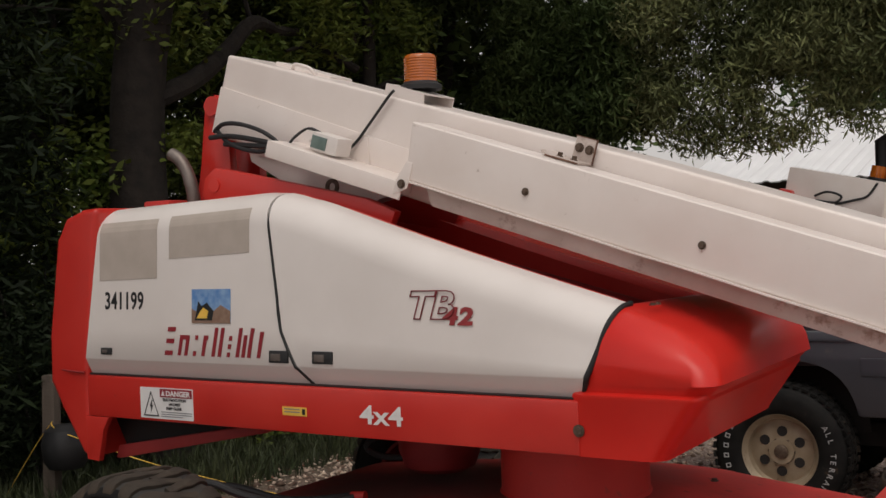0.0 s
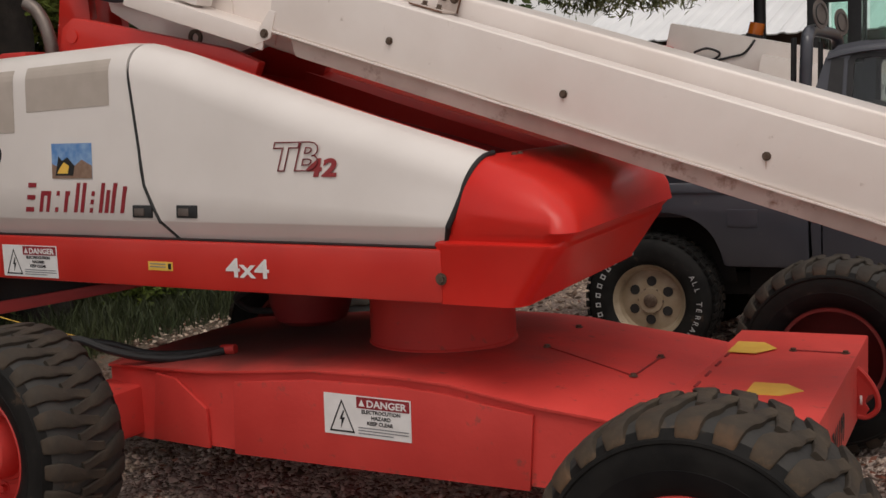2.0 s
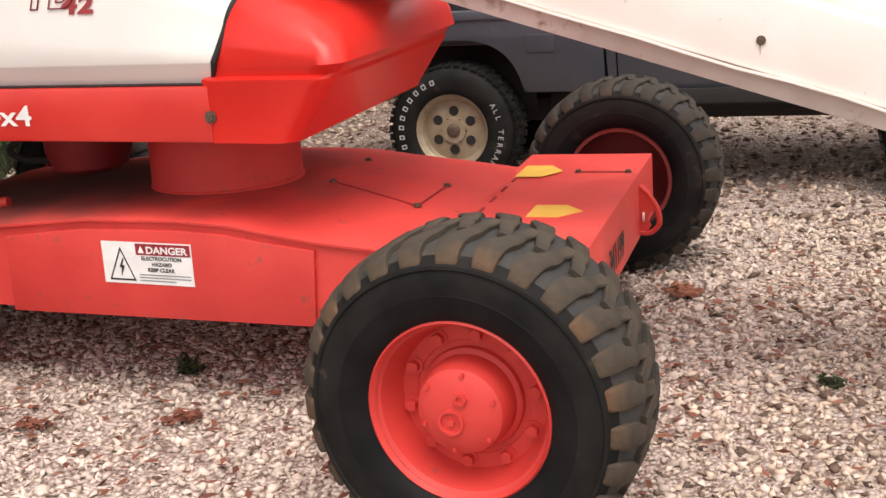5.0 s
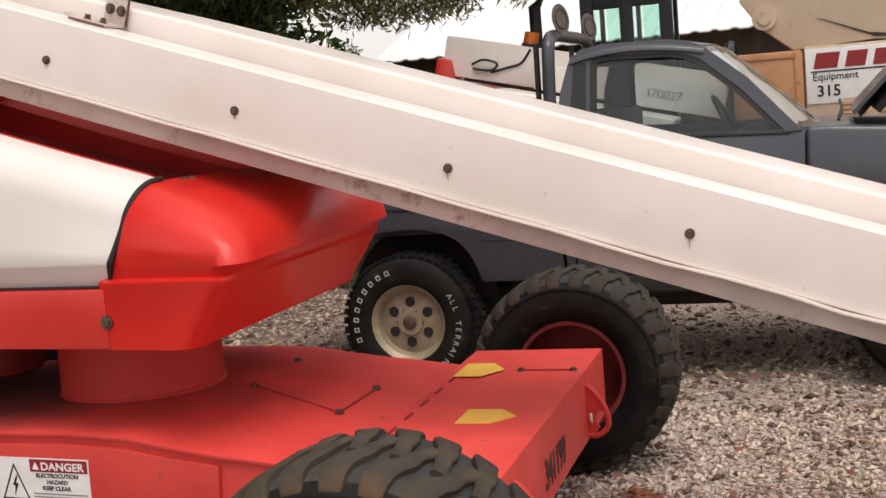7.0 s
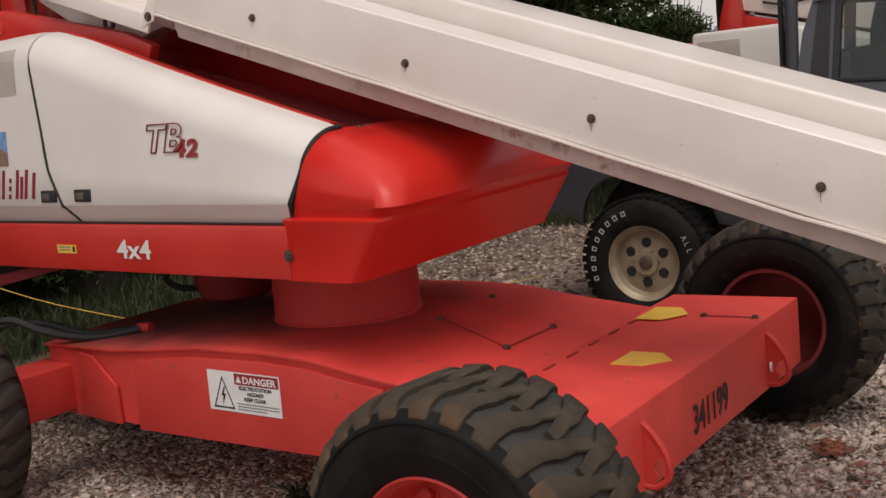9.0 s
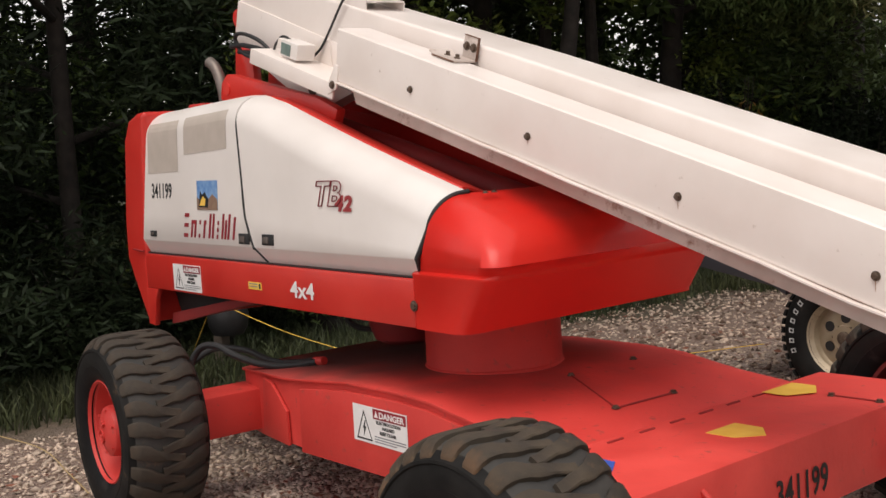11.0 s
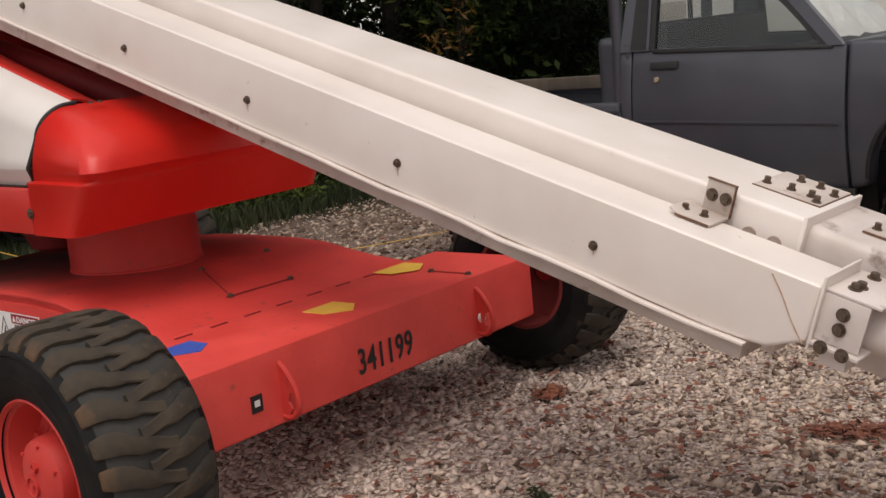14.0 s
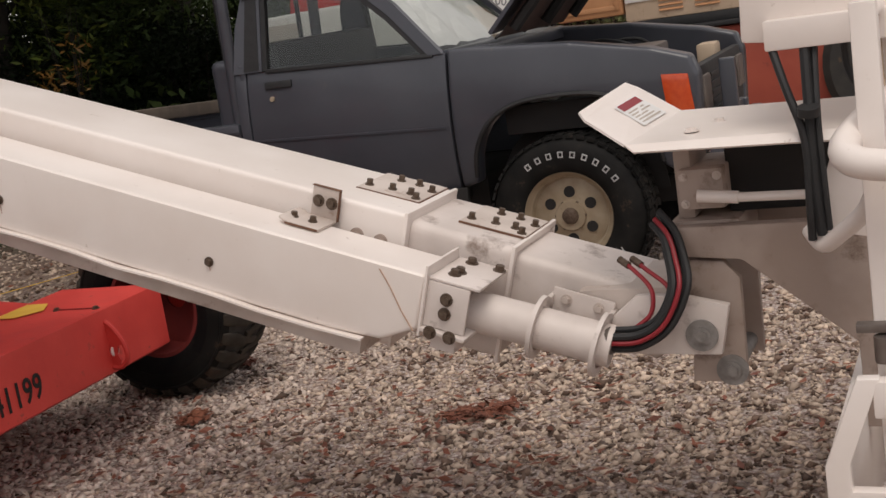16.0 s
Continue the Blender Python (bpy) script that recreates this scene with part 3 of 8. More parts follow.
MID_Z = ((-3.1, 0.60), (-2.5, 0.655), (-2.0, 0.688), (-1.5, 0.688), (-1.2, 0.662), (-0.87, 0.624), (-0.74, 0.590), (-0.66, 0.574))


def deck_z(x, y):
    v = abs(y - 4.42)
    k = max(0.0, min(1.0, (v - 0.38) / 0.36))
    far = 0.045 if y > 4.42 else 0.0
    return lerp_at(MID_Z, x) + (lerp_at(EDGE_Z, x) - far - lerp_at(MID_Z, x)) * k * k


def deck_edge(x):
    """Half width of the frame at x."""
    return lerp_at(((-3.05, 0.575), (-2.82, 0.62), (-2.46, 0.705), (-2.3, 0.72), (-0.66, 0.735)), x)


bm = bmesh.new()
rows = []
xs = [-3.05, -2.94, -2.82, -2.7, -2.58, -2.46, -2.3, -2.12, -1.95, -1.78, -1.6, -1.48, -1.38, -1.25, -1.16, -1.07, -0.95, -0.84, -0.72, -0.66]
for x in xs:
    h = deck_edge(x)
    ys = [4.42 - h + 2 * h * k / 20 for k in range(21)]
    zb = 0.30 if x < -2.7 else 0.335
    ze, zf = deck_z(x, ys[0]), deck_z(x, ys[-1])
    rows.append([(x, ys[0] + 0.012, zb), (x, ys[0] + 0.012, ze - 0.014), (x, ys[0] - 0.004, ze - 0.012), (x, ys[0] - 0.005, ze - 0.003), (x, ys[0] + 0.002, ze)]
                + [(x, y, deck_z(x, y)) for y in ys[1:-1]] + [(x, ys[-1] + 0.005, zf), (x, ys[-1] + 0.004, zf - 0.012), (x, ys[-1] - 0.012, zf - 0.014), (x, ys[-1] - 0.012, zb)])
vs = surface(bm, rows, closed=True)
bm.faces.new(vs[0])
bm.faces.new(vs[-1][::-1])
chassis = lp("chassis", bm, RED_DECK, "weathered red steel chassis frame, deck darkened by dust and painted shade", angle=25)
# raised side plate under the deck's edge, and the folded corner plate behind it
bm = bmesh.new()
top = [(-2.29, 0.606), (-2.12, 0.624), (-1.95, 0.640), (-1.6, 0.643), (-1.40, 0.631), (-1.25, 0.607), (-1.065, 0.584)]
prism(bm, [(-2.30, 0.328), (-1.085, 0.322)] + top[::-1], 0.016, "xz", 3.684, 0.004)
side_plate = sub("side_plate", bm, RED_DULL, chassis, "raised red side plate")
bm = bmesh.new()
prism(bm, [(-2.74, 0.590), (-2.62, 0.585), (-2.44, 0.485), (-2.435, 0.330), (-2.78, 0.315)], 0.016, "xz", 0.0, 0.004)
for v in bm.verts:
    v.co.y += 4.42 - deck_edge(v.co.x) - 0.010
sub("gusset", bm, RED_DULL, chassis, "red folded corner plate")
# front axle box
FB = pose(-0.20, 4.27, 0, 0, 0, 2.5)
bm = bmesh.new()
prism(bm, [(-0.52, 0.33), (-0.52, 0.585), (0.0, 0.585), (0.0, 0.325), (-0.05, 0.30), (-0.45, 0.30)], 2.04, "xz", -1.02, 0.006)
front_box = lp("axle_box", bm, RED_FADED, "red front axle box with stencilled number", m=FB)
for yy in (-0.50, 0.62):
    bm = bmesh.new()
    tube(bm, [(0.0, yy, 0.535), (0.035, yy + 0.0, 0.50), (0.07, yy, 0.44), (0.075, yy, 0.38), (0.04, yy, 0.345), (0.0, yy, 0.345)], 0.011, 8)
    prism(bm, [(0.0, 0.535), (0.03, 0.50), (0.066, 0.44), (0.04, 0.43), (0.03, 0.40), (0.045, 0.375), (0.03, 0.35), (0.0, 0.345)], 0.012, "xz", yy - 0.006)
    sub("tie_down_loop", bm, RED_DULL, front_box, "red welded lifting eye", FB)
bm = bmesh.new()
box(bm, (0.001, -0.645, 0.395), (0.004, -0.595, 0.455))
sq = sub("decal", bm, INK, front_box, "small black and white decal", FB)
bm = bmesh.new()
box(bm, (0.004, -0.632, 0.415), (0.005, -0.608, 0.437))
sub("decal_mark", bm, DECAL_WHITE, front_box, "", FB)
# small black-and-white disc in the far eye
bm = bmesh.new()
cyl(bm, (0.012, 0.625, 0.41), (0.02, 0.625, 0.41), 0.022)
sub("decal_disc", bm, DECAL_WHITE, front_box, "", FB)


def arrow(name, mat, x0, x1, y, w, label, flip=False):
    pts = [(x0, y - w), (x0 + (x1 - x0) * 0.62, y - w), (x1, y), (x0 + (x1 - x0) * 0.62, y + w), (x0, y + w)]
    if flip:
        pts = [(x0 + x1 - u, v) for u, v in pts]
    b = bmesh.new()
    prism(b, pts, 0.002, "xy", 0.5905 if x0 < -0.45 else 0.5852)
    return sub(name, b, mat, front_box, label, FB)


arrow("arrow_decal", YELLOW, -0.29, -0.105, 0.0, 0.085, "yellow direction arrow decal")
arrow("arrow_decal", YELLOW, -0.478, -0.305, 0.64, 0.105, "yellow direction arrow decal")
arrow("arrow_decal", BLUE, -0.40, -0.24, -0.63, 0.085, "blue direction arrow decal")
# row of stitch welds along the fold, and hatch bolts with their rust lines
for k in range(9):
    bm = bmesh.new()
    box(bm, (-0.478, -0.72 + 0.17 * k, 0.584), (-0.468, -0.64 + 0.17 * k, 0.590), 0.002)
    sub("stitch_weld", bm, RED_DARK, front_box, "", FB)
for px, py in ((-1.28, 4.33), (-0.875, 4.15), (-0.875, 4.47), (-1.30, 4.72)):
    bm = bmesh.new()
    hexbolt(bm, (px, py, deck_z(px, py)), (0, 0, 1), 0.011, 0.011)
    sub("hatch_bolt", bm, STEEL, chassis, "rusty hatch bolt")
for px, py in ((-0.47, 4.90), (-0.272, 4.905)):
    bm = bmesh.new()
    hexbolt(bm, (px, py, 0.586), (0, 0, 1), 0.011, 0.011)
    sub("hatch_bolt", bm, STEEL, front_box, "rusty hatch bolt")
for a, b_ in (((-1.28, 4.33), (-0.875, 4.15)), ((-0.875, 4.15), (-0.875, 4.47))):
    bm = bmesh.new()
    n = 8
    pts = [(a[0] + (b_[0] - a[0]) * k / n, a[1] + (b_[1] - a[1]) * k / n) for k in range(n + 1)]
    tube(bm, [(x, y, deck_z(x, y) + 0.001) for x, y in pts], 0.0035, 6, 2)
    sub("hatch_edge", bm, RED_DARK, chassis, "dark hatch joint")
bm = bmesh.new()
tube(bm, [(-0.47, 4.90, 0.588), (-0.37, 4.903, 0.588), (-0.272, 4.905, 0.588)], 0.0035, 6, 2)
sub("hatch_edge", bm, RED_DARK, front_box, "dark hatch joint")
# rear axle and cross tube
bm = bmesh.new()
cyl(bm, (-3.02, 3.36, 0.42), (-3.06, 5.30, 0.42), 0.085, n=24)
box(bm, (-3.12, 4.1, 0.28), (-2.9, 4.75, 0.56), 0.03)
box(bm, (-3.10, 3.50, 0.32), (-2.86, 3.92, 0.52), 0.02)
lp("rear_axle", bm, RED_DULL, "red rear axle housing")
bm = bmesh.new()
cyl(bm, (-0.44, 3.24, 0.42), (-0.46, 5.45, 0.42), 0.08, n=24)
lp("front_axle", bm, RED_DARK, "red front axle")

# pedestal and swing drive
bm = bmesh.new()
lathe(bm, [(0.296, 0.60), (0.296, 0.692), (0.290, 0.698), (0.288, 0.90), (0.35, 0.905), (0.35, 0.965), (0.0, 0.965)], 64, "z", pose(-1.715, 4.31, 0))
lp("pedestal", bm, RED_DULL, "red round turntable pedestal")
bm = bmesh.new()
lathe(bm, [(0.0, 0.705), (0.11, 0.708), (0.15, 0.73), (0.175, 0.80), (0.175, 0.96), (0.0, 0.96)], 32, "z", pose(-2.36, 4.34, 0.005))
lp("swing_drive", bm, RED_DARK, "red swing drive housing")

# turntable, in its own axes: x along the side, y inwards
TT = pose(-1.35, 3.62, 0, 0, 0, -3.15)
TW = 1.30


def tt(name, bm, mat, label="", parent=None, smooth=True, angle=35):
    return lp(name, bm, mat, label, parent, TT, smooth, angle)


bm = bmesh.new()
prism(bm, [(-2.5, 0.955), (0.0, 0.955), (0.0, 1.137), (-2.5, 1.137)], TW, "xz", 0.0, 0.012)
turntable = tt("turntable_frame", bm, RED, "red turntable side frame")
# open rear bay: two deep side plates and a sloping foot
for y0 in (0.0, TW - 0.03):
    bm = bmesh.new()
    prism(bm, [(-2.52, 0.955), (-2.52, 0.76), (-2.44, 0.755), (-2.40, 0.90), (-2.36, 0.955)], 0.03, "xz", y0, 0.006)
    tt("bay_plate", bm, RED, parent=turntable)
# near-black bay floor: the bay's shade is put into the colour
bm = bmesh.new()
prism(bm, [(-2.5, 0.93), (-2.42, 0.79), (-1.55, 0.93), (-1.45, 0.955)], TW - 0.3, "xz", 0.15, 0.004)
tt("bay_floor", bm, DARK, "bay underside, near-black for its shade", turntable)
# rail takes the darker red: shade under the bay painted in
bm = bmesh.new()
prism(bm, [(-2.43, 0.757), (-2.40, 0.758), (-1.50, 0.925), (-1.44, 0.953), (-1.60, 0.948), (-2.41, 0.815)], 0.05, "xz", 0.09, 0.006)
tt("bay_rail", bm, RED_DARK, "sloping red rail under the bay", turntable)
# counterweight
bm = bmesh.new()
cw = [(-2.50, 0.76), (-2.56, 0.78), (-2.70, 0.98), (-2.775, 1.10), (-2.77, 1.30), (-2.69, 1.74), (-2.62, 1.84), (-2.50, 1.875), (-2.405, 1.88), (-2.51, 1.16), (-2.50, 0.955)]
prism(bm, cw, TW - 0.02, "xz", 0.01, 0.03, seg=4)
tt("counterweight", bm, RED, "red rounded counterweight")
bm = bmesh.new()
tube(bm, [(-2.735, 0.02, 1.155), (-2.6, 0.004, 1.150), (-2.52, 0.004, 1.148)], 0.005, 6, 3)
tt("counterweight_joint", bm, RED_DARK, "dark joint line", turntable)


def hood_section(sx):
    """Cross section of the near hood at sx: points (y, z) from the sill over the shoulder to its inner edge."""
    if sx <= -1.37:
        top = 1.872 + 0.03 * (sx + 2.41) / 1.04
    else:
        k = (sx + 1.37) / 1.50
        top = 1.902 - 0.468 * k - 0.03 * math.sin(math.pi * k) * 0.4
    if -1.5 < sx < -1.2:
        top -= 0.012 * (1 - ((sx + 1.35) / 0.15) ** 2)
    low = 1.143
    pts = [(0.040, low), (0.004, 1.208), (0.0, 1.215)]
    r = min(0.13, (top - 1.22) * 0.6)
    side_top = top - r
    for k in range(1, 5):
        pts.append((0.0 + 0.028 * k / 4, 1.215 + (side_top - 1.215) * k / 4))
    for k in range(1, 9):
        a = math.pi / 2 * k / 8
        pts.append((0.028 + r * 1.1 * (1 - math.cos(a)), side_top + r * math.sin(a)))
    pts.append((0.195, top + 0.003))
    pts.append((0.205, top - 0.008))
    pts.append((0.205, top - 0.08))
    return pts


def seam_x(z, front):
    """The hood's front edge leans and bends; its door joint leans the other way."""
    if front:
        k = max(0, min(1, (z - 1.146) / 0.29))
        return 0.15 * k * (1 - 0.3 * k)
    k = (z - 1.146) / 0.74
    return -1.185 - 0.10 * min(1, k * 5) - 0.115 * k


def hood(name, x0, x1, rear, front, label):
    bm = bmesh.new()
    rows = []
    n = 26
    for i in range(n + 1):
        f = i / n
        sx = x0 + (x1 - x0) * f
        row = []
        for y, z in hood_section(sx):
            lo = (-2.51 + 0.10 * min(1, (z - 1.146) / 0.72)) if rear else seam_x(min(z, 1.89), False) + 0.007
            hi = seam_x(z, True) - 0.006 if front else seam_x(min(z, 1.89), False) - 0.007
            row.append((lo + (hi - lo) * f, y, z))
        rows.append(row)
    # the skin follows its true top at the place where each point comes to lie
    fixed = []
    for row in rows:
        out = []
        for j, (x, y, z) in enumerate(row):
            for _ in range(5):
                yy, zz = hood_section(x)[j]
                lo = (-2.51 + 0.10 * min(1, (zz - 1.146) / 0.72)) if rear else seam_x(min(zz, 1.89), False) + 0.007
                hi = seam_x(zz, True) - 0.006 if front else seam_x(min(zz, 1.89), False) - 0.007
                x = lo + (hi - lo) * len(fixed) / n
            out.append((x, *hood_section(x)[j]))
        fixed.append(out)
    surface(bm, fixed)
    thicken(bm, 0.02)
    return tt(name, bm, HOOD, label, angle=50)


rear_hood = hood("engine_hood", -2.46, -1.26, True, False, "off-white fibreglass engine hood with stickers and vents")
front_hood = hood("side_hood", -1.26, 0.2, False, True, "off-white fibreglass side hood with model lettering")
# black seals
bm = bmesh.new()
pts = []
for y, z in hood_section(-1.30)[:-3]:
    pts.append((seam_x(min(z, 1.89), False), y + 0.003, z))
tube(bm, pts, 0.0085, 8, 2)
tt("hood_seal", bm, SEAM, "black rubber hood seal")
bm = bmesh.new()
pts = []
for j in range(len(hood_section(0.0)) - 2):
    z = hood_section(0.0)[j][1]
    x = seam_x(z, True)
    for _ in range(4):
        y, z = hood_section(x)[j]
        x = seam_x(z, True)
    pts.append((x, y + 0.002, z))
tube(bm, pts, 0.010, 8, 2)
tt("hood_seal", bm, SEAM, "black rubber hood seal")
bm = bmesh.new()
tube(bm, [(-2.5, 0.024, 1.141), (-1.2, 0.024, 1.141), (0.0, 0.024, 1.141)], 0.006, 6, 4)
tt("hood_seal", bm, SEAM, "black rubber hood seal")
# inner red trough panel beside the boom
bm = bmesh.new()
for y0, y1 in ((0.208, 0.345),):
    rows = []
    for i in range(21):
        sx = -2.3 + 2.34 * i / 20
        top = hood_section(min(sx, 0.10))[-3][1]
        rows.append([(sx, y0, top - 0.06), (sx, y0 + 0.004, top - 0.014), (sx, y0 + 0.015, top - 0.004), (sx, y0 + 0.05, top - 0.010), (sx, y1, top - 0.036), (sx, y1 + 0.015, top - 0.055), (sx, y1 + 0.02, 1.12)])
    surface(bm, rows)
thicken(bm, 0.01)
tt("trough_panel", bm, RED, "red inner panel beside the boom")
bm = bmesh.new()
box(bm, (-2.35, 1.02, 1.13), (0.05, TW - 0.02, 1.42), 0.05)
tt("far_hood", bm, HOOD, "off-white far hood")

bm = bmesh.new()
rows = []
for i in range(13):
    sx = -2.3 + 2.40 * i / 12
    top = hood_section(min(sx, 0.10))[-3][1]
    rows.append([(sx, 0.80, 1.12), (sx, 0.80, top - 0.05), (sx, 0.83, top - 0.02), (sx, 1.0, top - 0.02)])
surface(bm, rows)
thicken(bm, 0.01)
tt("trough_panel", bm, RED, "red inner panel on the boom's far side")
# floor sheet coloured near-black to stand for shade beneath the boom
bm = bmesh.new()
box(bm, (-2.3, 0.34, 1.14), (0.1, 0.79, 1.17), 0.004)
tt("trough_floor", bm, DARK, "trough floor, near-black for the boom's shade")

# moulded nose cover: a rounded box whose sides run on from the hoods
def nose_inset(z):
    if z < 1.146:
        return 0.0
    if z < 1.166:
        return -0.003
    if z < 1.235:
        return 0.002 + 0.018 * (1.235 - z) / 0.069
    if z < 1.306:
        return 0.002 + 0.026 * (z - 1.235) / 0.071
    return 0.028 + 0.141 * (1 - math.cos(math.asin(min(1, (z - 1.306) / 0.128))))


def nose_outline(z, front, r, inset):
    """Rounded plan outline at a height, from the near seam round the raked front to the far end."""
    x0 = seam_x(z, True) + 0.004
    pts = [(x0 - 0.04, inset + 0.024), (x0, inset + 0.002)]
    for k in range(9):
        a = math.pi / 2 * k / 8
        pts.append((front - r + r * math.sin(a), inset + r - r * math.cos(a)))
    for k in range(1, 8):
        pts.append((front, inset + r + (TW - 2 * inset - 2 * r) * k / 8))
    pts += [(x, TW - y) for x, y in pts[10::-1]]
    return [(x if x <= x0 else x0 + (x - x0) * (1 - 0.10 * max(0, y) / (front - x0)), y) for x, y in pts]


bm = bmesh.new()
levels = [(0.955, 0.297, 0.075), (0.965, 0.300, 0.078), (1.142, 0.428, 0.085), (1.150, 0.434, 0.09), (1.158, 0.434, 0.09), (1.166, 0.440, 0.085), (1.190, 0.462, 0.088)]
rows = [[(x, y, z) for x, y in nose_outline(z, front, r, nose_inset(z))] for z, front, r in levels]


def nose_top(x):
    """Height of the pillow's crown, falling towards the front."""
    return 1.437 - 0.50 * max(0.0, x - 0.15)


for k in range(11):
    u = k / 10
    rise = math.sqrt(1 - (1 - u) ** 2)
    d = 0.150 * u
    row = []
    for x, y in nose_outline(1.306 + 0.128 * rise, 0.478 - 0.60 * d, 0.085 + 0.02 * u, 0.004 + d):
        top = nose_top(x)
        base = max(1.198, top - 0.175)
        row.append((x, y, base + (top - base) * rise))
    rows.append(row)
vs = surface(bm, rows)
crown = vs[-1]
n = len(crown)
for i in range(n // 2 - 1):
    bm.faces.new((crown[i], crown[i + 1], crown[n - 2 - i], crown[n - 1 - i]))
bm.faces.new(vs[0])
bmesh.ops.remove_doubles(bm, verts=bm.verts, dist=0.0004)
bmesh.ops.recalc_face_normals(bm, faces=bm.faces)
tt("nose_cover", bm, RED_GLOSS, "glossy red moulded front cover", angle=50)
bm = bmesh.new()
hexbolt(bm, (0.0, -0.001, 1.04), (0, -1, 0), 0.014, 0.01)
tt("frame_bolt", bm, STEEL, "rusty frame bolt", turntable)
for py in (0.225, 0.265):
    bm = bmesh.new()
    hexbolt(bm, (0.17, py, 1.436), (0, 0, 1), 0.008, 0.008)
    tt("cover_bolt", bm, STEEL, "rusty cover bolt", turntable)


# ---- writing and decals on the lift ----
def flat(parent, name, mat, x0, x1, z0, z1, y, m, label="", t=0.0012):
    """A thin upright sticker that looks towards -y, in the axes m."""
    b = bmesh.new()
    box(b, (x0, y - t, z0), (x1, y, z1))
    return sub(name, b, mat, parent, label, m, smooth=False)


def danger_sign(parent, x0, z1, w, h, y, m, lean=0.0):
    m = m @ pose(x0, y, z1, 0, lean, 0)
    flat(parent, "danger_sign", DECAL_WHITE, 0, w, -h, 0, 0, m, "white warning sticker with red heading and triangle")
    ink = -0.0014
    flat(parent, "sign_heading", DECAL_RED, 0.385 * w, w * 0.985, -0.30 * h, -0.03 * h, ink, m)
    tri = [(0.06 * w, -0.93 * h), (0.36 * w, -0.93 * h), (0.21 * w, -0.12 * h)]
    c = (0.21 * w, -0.66 * h)
    inner = [(c[0] + (u - c[0]) * 0.84, c[1] + (v - c[1]) * 0.84) for u, v in tri]
    b = bmesh.new()
    a_ = [b.verts.new((u, ink - 0.001, v)) for u, v in tri]
    i_ = [b.verts.new((u, ink - 0.001, v)) for u, v in inner]
    for k in range(3):
        b.faces.new((a_[k], a_[(k + 1) % 3], i_[(k + 1) % 3], i_[k]))
    sub("sign_triangle", b, INK, parent, "", m, smooth=False)
    bolt = [(0.225, -0.40), (0.18, -0.62), (0.205, -0.62), (0.195, -0.84), (0.245, -0.57), (0.215, -0.57), (0.24, -0.40)]
    b = bmesh.new()
    prism(b, [(u * w, v * h) for u, v in bolt], 0.0008, "xz", ink - 0.001)
    sub("sign_flash", b, INK, parent, "", m, smooth=False)
    k = INV @ m
    words("DANGER", 0.235 * h, DECAL_WHITE, parent, k @ pose(0.50 * w, ink - 0.002, -0.255 * h) @ FACE, bold=0.0008, stretch=1.12 * w / h / 2.35)
    b = bmesh.new()
    prism(b, [(0.41 * w, -0.25 * h), (0.48 * w, -0.25 * h), (0.445 * w, -0.08 * h)], 0.001, "xz", ink - 0.002)
    sub("sign_mark", b, DECAL_WHITE, parent, "", m, smooth=False)
    for text, zz, x in (("ELECTROCUTION", 0.42, 0.44), ("HAZARD", 0.555, 0.55), ("KEEP CLEAR", 0.69, 0.50)):
        words(text, 0.125 * h, INK, parent, k @ pose(x * w, ink - 0.001, -zz * h) @ FACE, bold=0.0004, stretch=1.05)
    for zz in (0.76, 0.83, 0.90):
        flat(parent, "small_print", INK_GREY, 0.40 * w, (0.97 if zz < 0.9 else 0.8) * w, -(zz + 0.025) * h, -zz * h, ink, m)


danger_sign(turntable, -2.143, 1.100, 0.325, 0.132, -0.001, TT)
danger_sign(chassis, -1.882, 0.602, 0.358, 0.150, 3.682, Matrix(), 1.0)
K = INV @ TT
words("4x4", 0.098, DECAL_WHITE, turntable, K @ pose(-0.925, -0.003, 1.012) @ FACE, bold=0.0018, label="white lettering", stretch=1.38)
flat(turntable, "yellow_sticker", YELLOW, -1.316, -1.19, 1.022, 1.056, -0.001, TT, "yellow warning sticker")
for zz in (1.034, 1.045):
    flat(turntable, "small_print", INK_GREY, -1.305, -1.225, zz, zz + 0.004, -0.0025, TT)
flat(turntable, "small_print", INK, -1.212, -1.197, 1.028, 1.05, -0.0025, TT)


def stencil(text, size, x, z, parent, m, squeeze=0.62):
    return words(text, size, INK, parent, m @ pose(x, 0, z) @ FACE, bold=0.002, stretch=squeeze, label="black stencilled number", spacing=1.05)


hoodface = K @ pose(0, 0.0, 0)


def on_hood(x, z):
    rise = hood_section(x)[6][1] - 1.215
    return K @ pose(x, 0.028 * (z - 1.215) / rise - 0.0012, z, -math.degrees(math.atan(0.028 / rise)), 0, 0)


def hood_y(x, z):
    """Depth of the hood's skin at a height."""
    pts = hood_section(x)
    for (ya, za), (yb, zb) in zip(pts, pts[1:]):
        if za <= z <= zb and zb > za:
            return ya + (yb - ya) * (z - za) / (zb - za)
    return 0.0


stencil("341199", 0.105, 0, 0, rear_hood, on_hood(-2.37, 1.432), 0.78)
stencil("341199", 0.135, 0, 0, front_box, INV @ FB @ pose(0.004, -0.12, 0.378, 0, 0, 90), 0.75)


def hood_flat(parent, name, mat, x0, x1, z0, z1, label="", t=0.0015, skew=0.0, lift_=0.0):
    b = bmesh.new()
    prism(b, [(0, 0), (x1 - x0, 0), (x1 - x0 + skew, z1 - z0), (skew, z1 - z0)], t, "xz", -t - lift_, 0.0)
    b.transform(on_hood(x0, z0) @ Matrix())
    return part(name, b, mat, parent, label, False)


